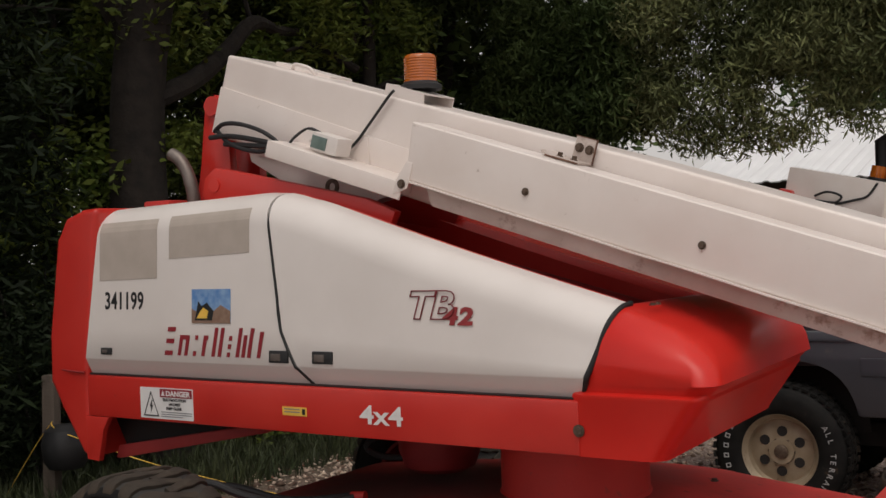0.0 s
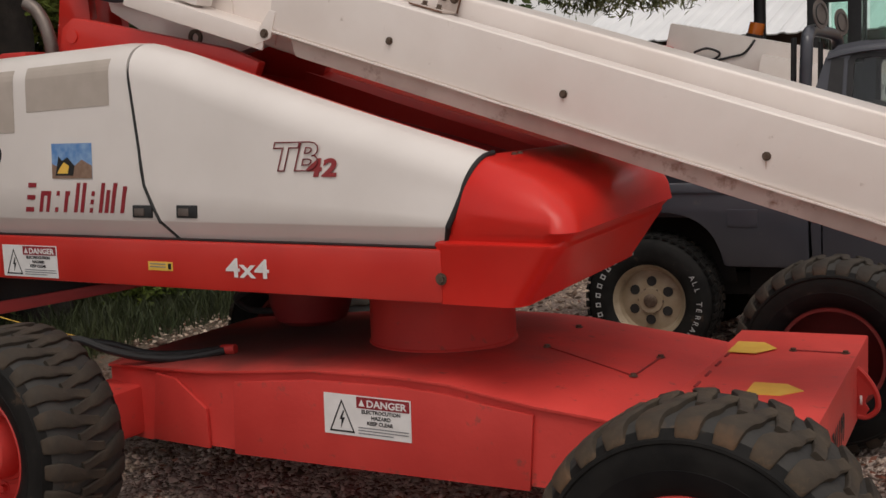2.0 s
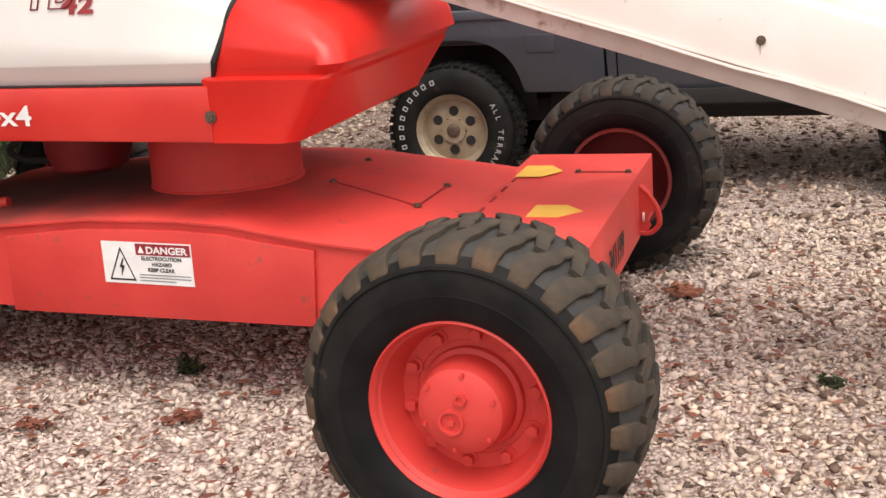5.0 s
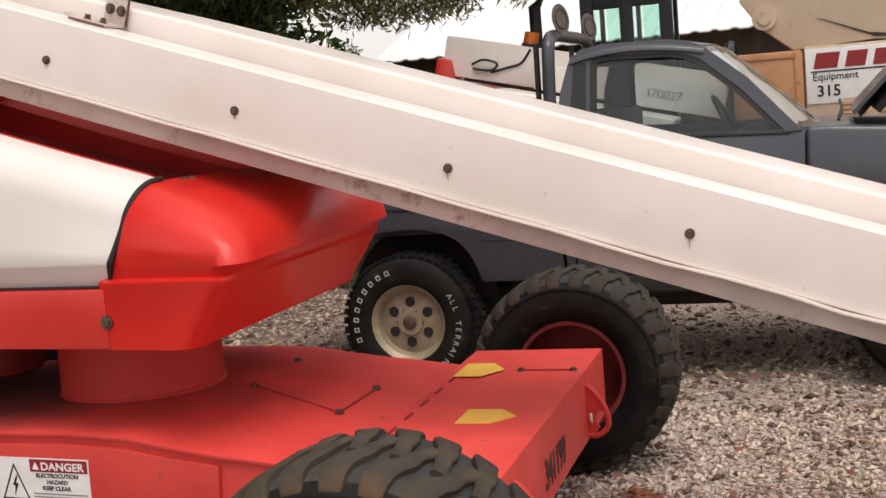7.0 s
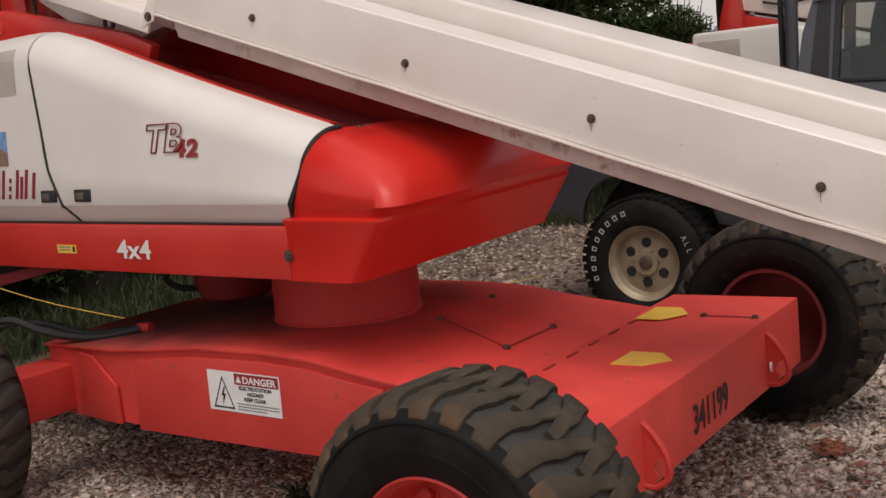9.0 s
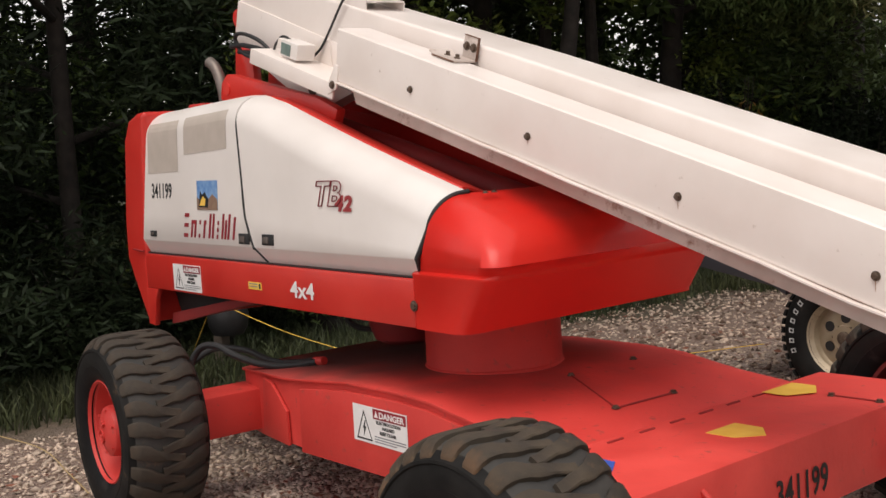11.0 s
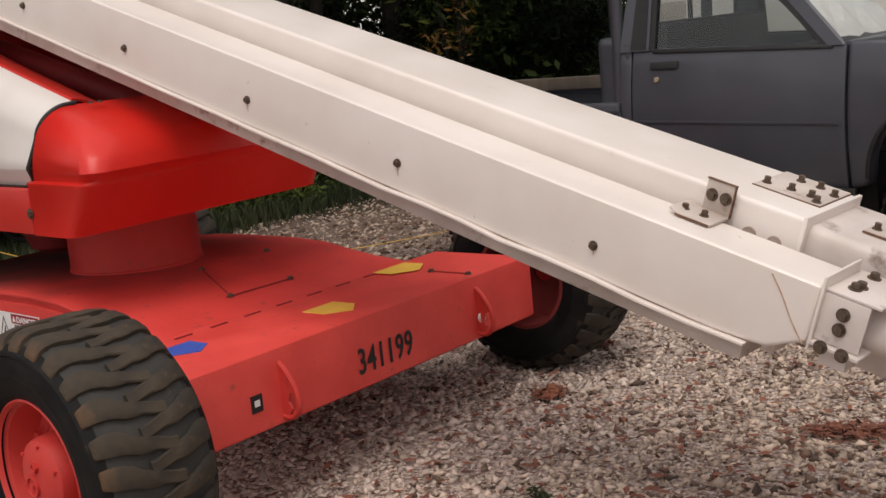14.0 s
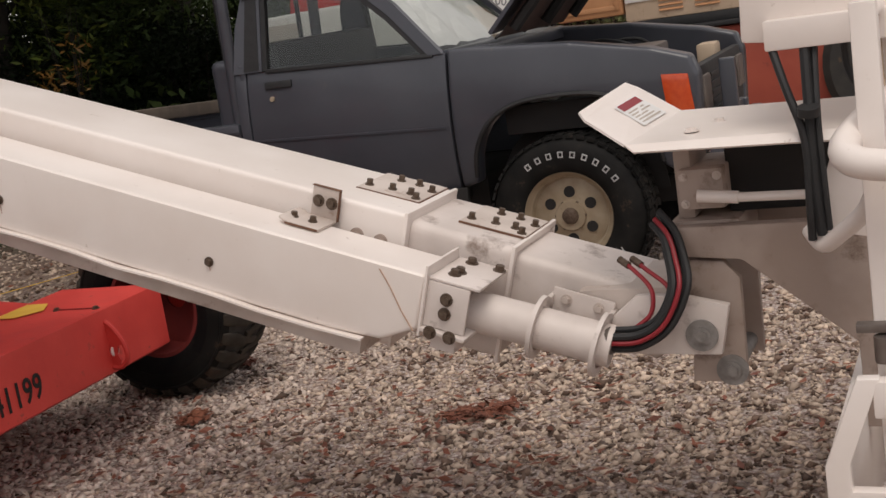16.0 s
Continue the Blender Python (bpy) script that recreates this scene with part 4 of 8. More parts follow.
def bevel_panel(parent, name, mat, x0, x1, z0, z1, label, tilt=0.0):
    b = bmesh.new()
    rows = []
    for i in range(13):
        zz = z0 + (z1 - z0) * i / 12
        rows.append([(x, hood_y(x, zz + tilt * k / 8) - 0.0016, zz + tilt * k / 8) for k, x in ((k, x0 + (x1 - x0) * k / 8) for k in range(9))])
    surface(b, rows)
    b.transform(K)
    return part(name, b, mat, parent, label, False)


bevel_panel(rear_hood, "vent_panel", VENT, -2.405, -2.03, 1.555, 1.808, "beige vent screen", 0.008)
bevel_panel(rear_hood, "vent_panel", VENT, -1.955, -1.485, 1.643, 1.822, "beige vent screen", 0.016)
# picture sticker: sky, peaks and a yellow machine as plain shapes
sticker = hood_flat(rear_hood, "picture_sticker", material("sticker sky blue", (0.08, 0.22, 0.52), (0.25, 0.40, 0.62), 30, 0.35), -1.815, -1.59, 1.375, 1.515, "small picture sticker with blue sky and yellow machine")
STB = material("sticker brown", (0.22, 0.13, 0.09), (0.30, 0.2, 0.14), 40, 0.4)
for pts, mt, q in ((((0, 0), (0.225, 0), (0.225, 0.05), (0.17, 0.075), (0.12, 0.045), (0.05, 0.04), (0, 0.06)), STB, 0.0022), (((0.02, 0.012), (0.12, 0.012), (0.13, 0.05), (0.09, 0.085), (0.06, 0.07), (0.04, 0.09), (0.03, 0.05)), INK, 0.003),
                   (((0.03, 0.02), (0.09, 0.02), (0.10, 0.05), (0.07, 0.065), (0.05, 0.045)), YELLOW, 0.0038)):
    b = bmesh.new()
    prism(b, pts, 0.0008, "xz", -q)
    b.transform(on_hood(-1.815, 1.375))
    part("sticker_shape", b, mt, rear_hood, "", False)
# the maker's mark: a row of slanting bars in dark red, of the height of its letters
def strokes(parent, x0, z0, w, h, skew, t, kinds):
    """A mark made of plain slanting strokes within w x h: l, r upright ones, t, m, b level ones."""
    for k in kinds:
        a0, a1, b0, b1 = {"l": (0, t, 0, h), "r": (w - t, w, 0, h), "t": (t, w - t, h - t, h), "m": (t, w - t, h * 0.5 - t / 2, h * 0.5 + t / 2), "b": (t, w - t, 0, t), "c": (w / 2 - t / 2, w / 2 + t / 2, 0, h - t)}[k]
        hood_flat(parent, "mark_stroke", DECAL_RED, x0 + a0 + skew * b0, x0 + a1 + skew * b0, z0 + b0, z0 + b1, "", 0.0012, skew * (b1 - b0), 0.0004)


x = -2.0
for w, h, kinds in ((0.085, 0.118, "tmb"), (0.058, 0.085, "ltr"), (0.055, 0.085, "tb"), (0.045, 0.085, "lt"), (0.055, 0.118, "lr"), (0.055, 0.085, "tmb"), (0.018, 0.118, "l"), (0.018, 0.09, "l"), (0.04, 0.118, "lt"), (0.04, 0.105, "lt")):
    strokes(rear_hood, x, 1.24, w, h, 0.20, 0.019, kinds)
    x += w + 0.014
# the model's letters
words("TB", 0.136, DECAL_MAROON, front_hood, on_hood(-0.707, 1.404) @ pose(0, -0.001, 0) @ FACE, shear=0.22, outline=0.0024, bold=0.004, stretch=1.28, label="dark red outlined lettering")
words("42", 0.084, DECAL_DULL_RED, front_hood, on_hood(-0.545, 1.382) @ pose(0, -0.0015, 0) @ FACE, shear=0.14, bold=0.0035, stretch=1.45, spacing=1.10, label="dark red lettering")
# latches
for par, x0, x1, z in ((rear_hood, -1.375, -1.275, 1.224), (front_hood, -1.15, -1.05, 1.226), (rear_hood, -2.39, -2.32, 1.232)):
    b = bmesh.new()
    box(b, (0, -0.006, 0), (x1 - x0, 0.004, 0.048 if x1 - x0 > 0.08 else 0.03), 0.003)
    b.transform(on_hood(x0, z))
    la = part("latch", b, TRIM, par, "black paddle latch")
    b = bmesh.new()
    box(b, (0.012, -0.010, 0.008), ((x1 - x0) * 0.62, -0.004, 0.036 if x1 - x0 > 0.08 else 0.022), 0.002)
    b.transform(on_hood(x0, z))
    part("latch_paddle", b, GREY_TUBE, par)

# ---- boom, in its own axes: x down along it, z across ----
BO = pose(-1.678, 3.92, 1.843, 0, 17.9, 0)


def bo(name, bm, mat, label="", parent=None, smooth=True, angle=35):
    return lp(name, bm, mat, label, parent, BO, smooth, angle)


bm = bmesh.new()
box(bm, (-1.735, 0.215, -0.19), (3.345, 0.535, 0.209), 0.016, seg=4)
for cut in (0.3, -0.6):
    bmesh.ops.bisect_plane(bm, geom=bm.verts[:] + bm.edges[:] + bm.faces[:], plane_co=(cut, 0, 0), plane_no=(1, 0, 0))
for v in bm.verts:     # the top falls away a little towards the heel
    if v.co.z > 0:
        v.co.z -= 0.034 * max(0.0, min(1.0, (0.3 - v.co.x) / 1.8))
    if v.co.y > 0.4:   # and it grows a little deeper towards the open end
        v.co.y += 0.018 * max(-1.0, min(1.5, (v.co.x - 1.0) / 1.5))
boom = bo("boom_tube", bm, WHITE, "cream-white outer boom tube")
# reinforcing crease plate at the boom's heel
bm = bmesh.new()
prism(bm, [(-1.732, 0.03), (-0.62, 0.0), (-0.62, -0.18), (-1.732, -0.18)], 0.008, "xz", 0.207, 0.003)
bo("heel_plate", bm, WHITE, "welded heel plate", boom)
# cable carrier box alongside
bm = bmesh.new()
prism(bm, [(-0.55, 0.134), (3.505, 0.134), (3.50, -0.020), (3.40, -0.078), (3.25, -0.090), (-0.52, -0.090)], 0.18, "xz", 0.0, 0.014, seg=3)
track = bo("carrier_box", bm, WHITE, "cream-white cable carrier box beside the boom")
bm = bmesh.new()
lip = [(-0.5 + 3.85 * k / 24, -0.089 + (0.0015 + 0.003 * (k > 14)) * math.sin(k * 1.9 + 0.4 * math.sin(k)) * (k > 3)) for k in range(25)]
prism(bm, lip + [(u, v - 0.006) for u, v in lip[::-1]], 0.024, "xz", -0.016, 0.0)
bo("carrier_lip", bm, WHITE, "folded lower lip", track)
bm = bmesh.new()
prism(bm, [(-0.45, -0.091), (3.33, -0.091), (3.33, -0.155), (-0.40, -0.163)], 0.135, "xz", 0.036, 0.004)
bo("carrier_floor", bm, WHITE_DIRTY, "lower trough of the carrier", track)
bm = bmesh.new()
tube(bm, [(3.372, -0.0005, 0.118), (3.41, -0.0005, 0.075), (3.45, -0.0005, 0.02), (3.49, -0.0005, -0.025)], 0.002, 6, 3)
bo("weld_seam", bm, RUST, "faint slanting seam", track)
BOLTS = (0.0, 0.693, 1.398, 2.11, 2.855)
for k in range(5):
    bm = bmesh.new()
    hexbolt(bm, (BOLTS[k], -0.001, 0.0), (0, -1, 0), 0.0095, 0.012)
    bo("carrier_bolt", bm, STEEL, "rusty bolt", track)


rnd = random.Random(12)
for k in range(5):
    bm = bmesh.new()
    L = (0.012, 0.018, 0.030, 0.034, 0.018)[k]
    prism(bm, [(BOLTS[k] - 0.0025, -0.008), (BOLTS[k] + 0.0025, -0.008), (BOLTS[k] + 0.29 * L + 0.0015, -0.008 - L), (BOLTS[k] + 0.29 * L, -0.008 - L)], 0.0006, "xz", -0.0008)
    bo("rust_streak", bm, RUST, "faint rust streak", track, smooth=False)


def angle_bracket(at, label, foot=0.085):
    """L-shaped plate that ties the carrier box to the boom, its foot bent up at the end."""
    b = bmesh.new()
    prism(b, [(at - foot, 0.148), (at - foot + 0.03, 0.137), (at + 0.075, 0.136), (at + 0.075, 0.144), (at - foot + 0.03, 0.145), (at - foot, 0.156)], 0.115, "xz", 0.088, 0.002)
    box(b, (at - 0.01, 0.198, 0.136), (at + 0.075, 0.207, 0.232), 0.003)
    br = bo("angle_bracket", b, WHITE_DIRTY, label)
    for lo, hi in (((at - 0.012, 0.196, 0.231), (at + 0.077, 0.208, 0.2335)), ((at + 0.074, 0.196, 0.14), (at + 0.0765, 0.208, 0.2305)), ((at - foot + 0.02, 0.0855, 0.1375), (at + 0.073, 0.0885, 0.143))):
        b = bmesh.new()
        box(b, lo, hi)
        bo("rusty_edge", b, RUST_EDGE, "rusty cut edge", br)
    for dx, dy in ((-0.03, 0.14), (0.03, 0.14)):
        b = bmesh.new()
        hexbolt(b, (at + dx, dy, 0.144), (0, 0, 1), 0.009, 0.016)
        bo("bracket_bolt", b, STEEL, "", br)
    for dx, dz in ((0.012, 0.19), (0.054, 0.19)):
        b = bmesh.new()
        hexbolt(b, (at + dx, 0.198, dz), (0, -1, 0), 0.012, 0.012)
        bo("bracket_bolt", b, STEEL, "", br)


angle_bracket(0.06, "cream angle bracket with bolts on the carrier")
angle_bracket(3.06, "cream angle bracket with bolts on the carrier", 0.05)


def wear_plate(at, y0, y1, z, parent):
    b = bmesh.new()
    box(b, (at - 0.10, y0, z), (at + 0.10, y1, z + 0.008), 0.003)
    pl = bo("wear_plate", b, WHITE_DIRTY, "bolted wear pad plate", parent)
    b = bmesh.new()
    prism(b, [(at - 0.102, y0 - 0.0025), (at + 0.1025, y0 - 0.0025), (at + 0.1025, y1), (at + 0.1005, y1), (at + 0.1005, y0 - 0.0005), (at - 0.102, y0 - 0.0005)], 0.006, "xy", z)
    bo("rusty_edge", b, RUST_EDGE, "rusty plate edge", pl)
    for k, (u, v) in enumerate(((-0.08, 0.2), (-0.03, 0.75), (-0.01, 0.25), (0.03, 0.75), (0.05, 0.25), (0.085, 0.6), (0.08, 0.1))):
        b = bmesh.new()
        hexbolt(b, (at + u, y0 + (y1 - y0) * v, z + 0.008), (0, 0, 1), 0.0092, 0.018)
        bo("plate_bolt", b, STEEL, "rusty bolt", pl)


# mid and inner tubes
bm = bmesh.new()
box(bm, (3.2, 0.235, -0.14), (3.66, 0.575, 0.187), 0.032, seg=4)
mid = bo("middle_tube", bm, WHITE_SCUFFED, "cream middle boom tube")
bm = bmesh.new()
box(bm, (3.4, 0.255, -0.02), (4.10, 0.550, 0.167), 0.030, seg=4)
inner = bo("inner_tube", bm, WHITE_SCUFFED, "scuffed cream inner boom tube")
wear_plate(3.215, 0.345, 0.555, 0.206, boom)
wear_plate(3.55, 0.335, 0.535, 0.188, mid)
for at, y0, y1, z0, z1, par in ((3.345, 0.209, 0.567, -0.19, 0.2155, boom), (3.66, 0.229, 0.582, -0.15, 0.193, mid)):
    bm = bmesh.new()
    for lo, hi in (((at - 0.012, y0, z0), (at, y0 + 0.02, z1)), ((at - 0.012, y0 + 0.02, z1 - 0.02), (at, y1, z1)), ((at - 0.012, y1 - 0.02, z0), (at, y1, z1 - 0.02))):
        box(bm, lo, hi, 0.004)
    bo("end_collar", bm, WHITE, "welded end collar", par)
for at in (3.195, 3.27):
    bm = bmesh.new()
    cyl(bm, (at, 0.2155, 0.115), (at, 0.209, 0.115), 0.021, n=18)
    cyl(bm, (at, 0.209, 0.115), (at, 0.205, 0.115), 0.011, n=12)
    bo("side_bolt", bm, GRIME, "painted side plug with washer", boom)
# carrier end clamp
bm = bmesh.new()
box(bm, (3.505, -0.012, -0.03), (3.513, 0.20, 0.165), 0.003)
clamp = bo("carrier_clamp", bm, WHITE, "cream bolted end clamp of the carrier")
for lo, hi, nm in (((3.513, 0.0, 0.127), (3.655, 0.21, 0.135), "top_plate"), ((3.513, 0.0, 0.0), (3.63, 0.010, 0.126), "front_plate"), ((3.513, -0.02, -0.012), (3.64, 0.16, -0.002), "lower_plate"), ((3.53, 0.03, -0.07), (3.60, 0.14, -0.014), "lower_block")):
    bm = bmesh.new()
    box(bm, lo, hi, 0.003)
    bo(nm, bm, WHITE_SCUFFED, "", clamp)
for p, d in (((3.56, 0.06, 0.135), (0, 0, 1)), ((3.565, 0.085, 0.135), (0, 0, 1)), ((3.56, 0.18, 0.135), (0, 0, 1)), ((3.64, 0.18, 0.135), (0, 0, 1)),
             ((3.57, 0.0, 0.085), (0, -1, 0)), ((3.57, 0.0, 0.045), (0, -1, 0)), ((3.545, -0.021, -0.006), (0, -1, 0)), ((3.60, -0.021, -0.006), (0, -1, 0))):
    bm = bmesh.new()
    hexbolt(bm, p, d, 0.012, 0.016)
    bo("clamp_bolt", bm, STEEL, "rusty bolt", clamp)
bm = bmesh.new()
cyl(bm, (3.52, 0.10, 0.035), (3.99, 0.13, 0.035), 0.056, n=28)
pipe = bo("carrier_pipe", bm, WHITE_SCUFFED, "scuffed white round pipe")
for at in (3.79, 3.96):
    bm = bmesh.new()
    lathe(bm, [(0.062, at - 0.006), (0.085, at - 0.006), (0.085, at + 0.006), (0.062, at + 0.006)], 28, "x", pose(0, 0.12, 0.035), closed=True)
    box(bm, (at - 0.006, 0.13, 0.02), (at + 0.006, 0.26, 0.105), 0.002)
    bo("pipe_flange", bm, WHITE_SCUFFED, "", pipe)
bm = bmesh.new()
box(bm, (3.79, 0.20, 0.0), (3.96, 0.21, 0.125), 0.003)
bo("flange_plate", bm, WHITE_SCUFFED, "", pipe)
for dx, dz in ((3.83, 0.10), (3.92, 0.10), (3.83, 0.04), (3.92, 0.04)):
    bm = bmesh.new()
    hexbolt(bm, (dx, 0.199, dz), (0, -1, 0), 0.010, 0.012)
    bo("flange_bolt", bm, WHITE_DIRTY, "", pipe)

# ---- heel: mast, arms, tray, switch, beacon ----
bm = bmesh.new()
box(bm, (-1.56, 0.34, 0.166), (-1.24, 0.50, 0.194), 0.006)
bo("heel_lid", bm, WHITE, "welded lid on the heel")
bm = bmesh.new()
tube(bm, [(-1.42, 0.30, 0.165), (-1.40, 0.28, 0.205), (-1.30, 0.27, 0.205), (-1.27, 0.29, 0.165)], 0.008, 8)
bo("heel_handle", bm, WHITE, "bent rod handle", boom)
# beacon on a channel bracket
bm = bmesh.new()
prism(bm, [(-0.86, 0.178), (-0.66, 0.182), (-0.66, 0.190), (-0.67, 0.228), (-0.86, 0.228)], 0.006, "xz", 0.222)
prism(bm, [(-0.86, 0.228), (-0.65, 0.228), (-0.65, 0.234), (-0.86, 0.234)], 0.20, "xz", 0.222)
box(bm, (-0.86, 0.42, 0.18), (-0.65, 0.426, 0.228))
bracket = bo("beacon_bracket", bm, WHITE, "white channel bracket")
UP = pose(0, 0, 0, 0, -17.9, 0)
bm = bmesh.new()
lathe(bm, [(0.0, 0.0), (0.105, 0.0), (0.105, 0.022), (0.088, 0.034), (0.086, 0.04), (0.0, 0.04)], 32, "z", pose(-0.752, 0.32, 0.236) @ UP @ Matrix.Scale(0.83, 4))
beacon = bo("beacon_base", bm, TRIM, "black rubber beacon base")
bm = bmesh.new()
prof = [(0.084, 0.04)]
for k in range(9):
    prof += [(0.083, 0.046 + 0.0135 * k), (0.0805, 0.054 + 0.0135 * k)]
lathe(bm, prof + [(0.079, 0.166), (0.07, 0.174), (0.0, 0.175)], 36, "z", pose(-0.752, 0.32, 0.236) @ UP @ Matrix.Scale(0.83, 4))
sub("beacon_lens", bm, AMBER, beacon, "ribbed amber beacon lens", BO)
# black cable down the side, its loop at the heel and the switch lead
for pts, r in (([(-0.80, 0.20, 0.215), (-0.82, 0.196, 0.18), (-0.88, 0.196, 0.06), (-0.93, 0.19, -0.04), (-0.98, 0.17, -0.10), (-1.02, 0.16, -0.13)], 0.006),
               ([(-1.02, 0.10, -0.03), (-1.10, 0.09, -0.02), (-1.17, 0.10, -0.07), (-1.22, 0.12, -0.12), (-1.30, 0.14, -0.16)], 0.006),
               ([(-1.70, 0.19, -0.17), (-1.62, 0.15, -0.12), (-1.50, 0.13, -0.095), (-1.36, 0.13, -0.10), (-1.28, 0.14, -0.14), (-1.40, 0.14, -0.19), (-1.56, 0.15, -0.195), (-1.68, 0.18, -0.16)], 0.010),
               ([(-1.70, 0.17, -0.20), (-1.58, 0.15, -0.165), (-1.44, 0.14, -0.145), (-1.28, 0.14, -0.135), (-1.40, 0.14, -0.165), (-1.60, 0.16, -0.205)], 0.012)):
    bm = bmesh.new()
    tube(bm, pts, r, 8)
    bo("cable", bm, BLACK, "black cable", boom)
# tray beside the heel with its fold and end tab
bm = bmesh.new()
box(bm, (-1.23, 0.0, -0.175), (-0.53, 0.012, -0.105), 0.004)
box(bm, (-1.23, 0.012, -0.113), (-0.53, 0.21, -0.105), 0.003)
prism(bm, [(-0.56, -0.16), (-0.50, -0.12), (-0.50, -0.02), (-0.53, -0.02), (-0.56, -0.10)], 0.008, "xz", -0.004, 0.002)
tray = bo("switch_tray", bm, WHITE, "white folded tray beside the boom heel")
bm = bmesh.new()
hexbolt(bm, (-0.53, -0.005, -0.11), (0, -1, 0), 0.012, 0.01)
bo("tray_bolt", bm, STEEL, "", tray)
bm = bmesh.new()
box(bm, (-1.05, 0.05, -0.095), (-0.91, 0.15, -0.02), 0.008)
switch = bo("limit_switch", bm, HOOD, "small off-white limit switch box")
bm = bmesh.new()
box(bm, (-1.042, 0.046, -0.086), (-0.965, 0.051, -0.034), 0.002)
sub("switch_window", bm, material("grey-green window", (0.10, 0.15, 0.135), (0.16, 0.22, 0.20), 20, 0.3), switch, "small grey-green window", BO)
bm = bmesh.new()
prism(bm, [(-1.12, -0.105), (-0.84, -0.105), (-0.88, 0.0), (-0.93, 0.01)], 0.006, "xz", 0.20)
prism(bm, [(-1.10, -0.07), (-1.06, -0.07), (-1.05, -0.03), (-1.09, -0.025)], 0.08, "xz", 0.06)
sub("switch_bracket", bm, WHITE, switch, "", BO)
# lower white arm of the heel
bm = bmesh.new()
prism(bm, [(-1.55, -0.19), (-0.70, -0.19), (-0.95, -0.34), (-1.15, -0.33), (-1.50, -0.26)], 0.10, "xz", 0.24, 0.01)
arm = bo("heel_bracket", bm, WHITE, "white lower heel bracket")
bm = bmesh.new()
lathe(bm, [(0.018, 0.232), (0.035, 0.232), (0.035, 0.242), (0.018, 0.242)], 20, "y", pose(-1.03, 0, -0.25), closed=True)
bo("pin_eye", bm, STEEL, "", arm)
# red mast behind the heel, and the long red arm under the boom, in world axes
bm = bmesh.new()
prism(bm, [(-3.60, 1.60), (-3.40, 1.60), (-3.31, 2.00), (-3.33, 2.36), (-3.40, 2.385), (-3.46, 2.34), (-3.50, 2.05)], 0.05, "xz", 4.20, 0.012)
prism(bm, [(-3.60, 1.60), (-3.40, 1.60), (-3.31, 2.00), (-3.33, 2.36), (-3.40, 2.385), (-3.46, 2.34), (-3.50, 2.05)], 0.05, "xz", 4.40, 0.012)
cyl(bm, (-3.40, 4.18, 2.33), (-3.40, 4.47, 2.33), 0.045, n=24)
bmesh.ops.translate(bm, verts=bm.verts, vec=(-0.03, 0, 0))
mast = lp("mast", bm, RED, "red mast plates that carry the boom")
for y0 in (3.99, 4.48):
    bm = bmesh.new()
    prism(bm, [(-3.33, 1.91), (-3.31, 1.99), (-3.25, 2.03), (-3.18, 2.02), (-2.45, 1.86), (-2.30, 1.80), (-2.35, 1.70), (-2.5, 1.74), (-3.28, 1.88)], 0.05, "xz", y0, 0.012)
    cyl(bm, (-3.25, y0 - 0.006, 1.955), (-3.25, y0 + 0.056, 1.955), 0.03, n=20)
    sub("lift_arm", bm, RED, mast, "red lift arm under the boom")
bm = bmesh.new()
cyl(bm, (-2.9, 4.27, 1.78), (-1.35, 4.27, 1.36), 0.055, n=20)
lp("lift_cylinder", bm, RED_DARK, "red lift cylinder under the boom")
bm = bmesh.new()
tube(bm, [(-3.56, 4.10, 1.78), (-3.53, 4.10, 1.95), (-3.55, 4.10, 2.08), (-3.60, 4.10, 2.17), (-3.66, 4.10, 2.21)], 0.03, 14)
bmesh.ops.translate(bm, verts=bm.verts, vec=(0.05, 0, -0.09))
lp("exhaust_pipe", bm, GREY_TUBE, "bent grey exhaust pipe")
bm = bmesh.new()
box(bm, (-3.70, 4.0, 1.75), (-3.54, 4.3, 1.905), 0.012)
lp("engine_cover", bm, RED_DULL, "red box behind the hood")
# hoses from the frame to the rear axle
for pts, r in (([(-2.50, 3.92, 0.668), (-2.66, 3.86, 0.640), (-2.82, 3.81, 0.642), (-2.98, 3.77, 0.672), (-3.10, 3.74, 0.712), (-3.19, 3.70, 0.700), (-3.23, 3.66, 0.61), (-3.20, 3.62, 0.47), (-3.12, 3.60, 0.38)], 0.017),
               ([(-2.52, 3.95, 0.668), (-2.70, 3.93, 0.640), (-2.90, 3.92, 0.630), (-3.12, 3.90, 0.665), (-3.32, 3.84, 0.66), (-3.44, 3.76, 0.58)], 0.016),
               ([(-3.20, 3.60, 0.52), (-3.17, 3.58, 0.45), (-3.16, 3.58, 0.36), (-3.18, 3.60, 0.29)], 0.030)):
    bm = bmesh.new()
    tube(bm, pts, r, 10)
    lp("hydraulic_hose", bm, BLACK, "black hydraulic hose")
bm = bmesh.new()
cyl(bm, (-2.52, 3.925, 0.668), (-2.46, 3.935, 0.672), 0.021, n=14)
lp("hose_fitting", bm, RED_DULL, "red hose fitting")
bm = bmesh.new()
tube(bm, [(-2.46, 4.24, 0.90), (-2.56, 4.20, 0.87), (-2.64, 4.20, 0.82), (-2.58, 4.22, 0.775), (-2.45, 4.24, 0.775)], 0.014, 8)
lp("hydraulic_hose", bm, BLACK, "black looped hose under the turntable")

# ---- boom head and platform support, in world axes ----
head_side = [(2.06, 0.665), (2.19, 0.768), (2.30, 0.765), (2.425, 0.735), (2.395, 0.605), (2.07, 0.615)]
hanger = [(2.31, 0.845), (2.41, 0.835), (2.448, 0.79), (2.442, 0.513), (2.302, 0.517), (2.31, 0.60)]
bm = bmesh.new()
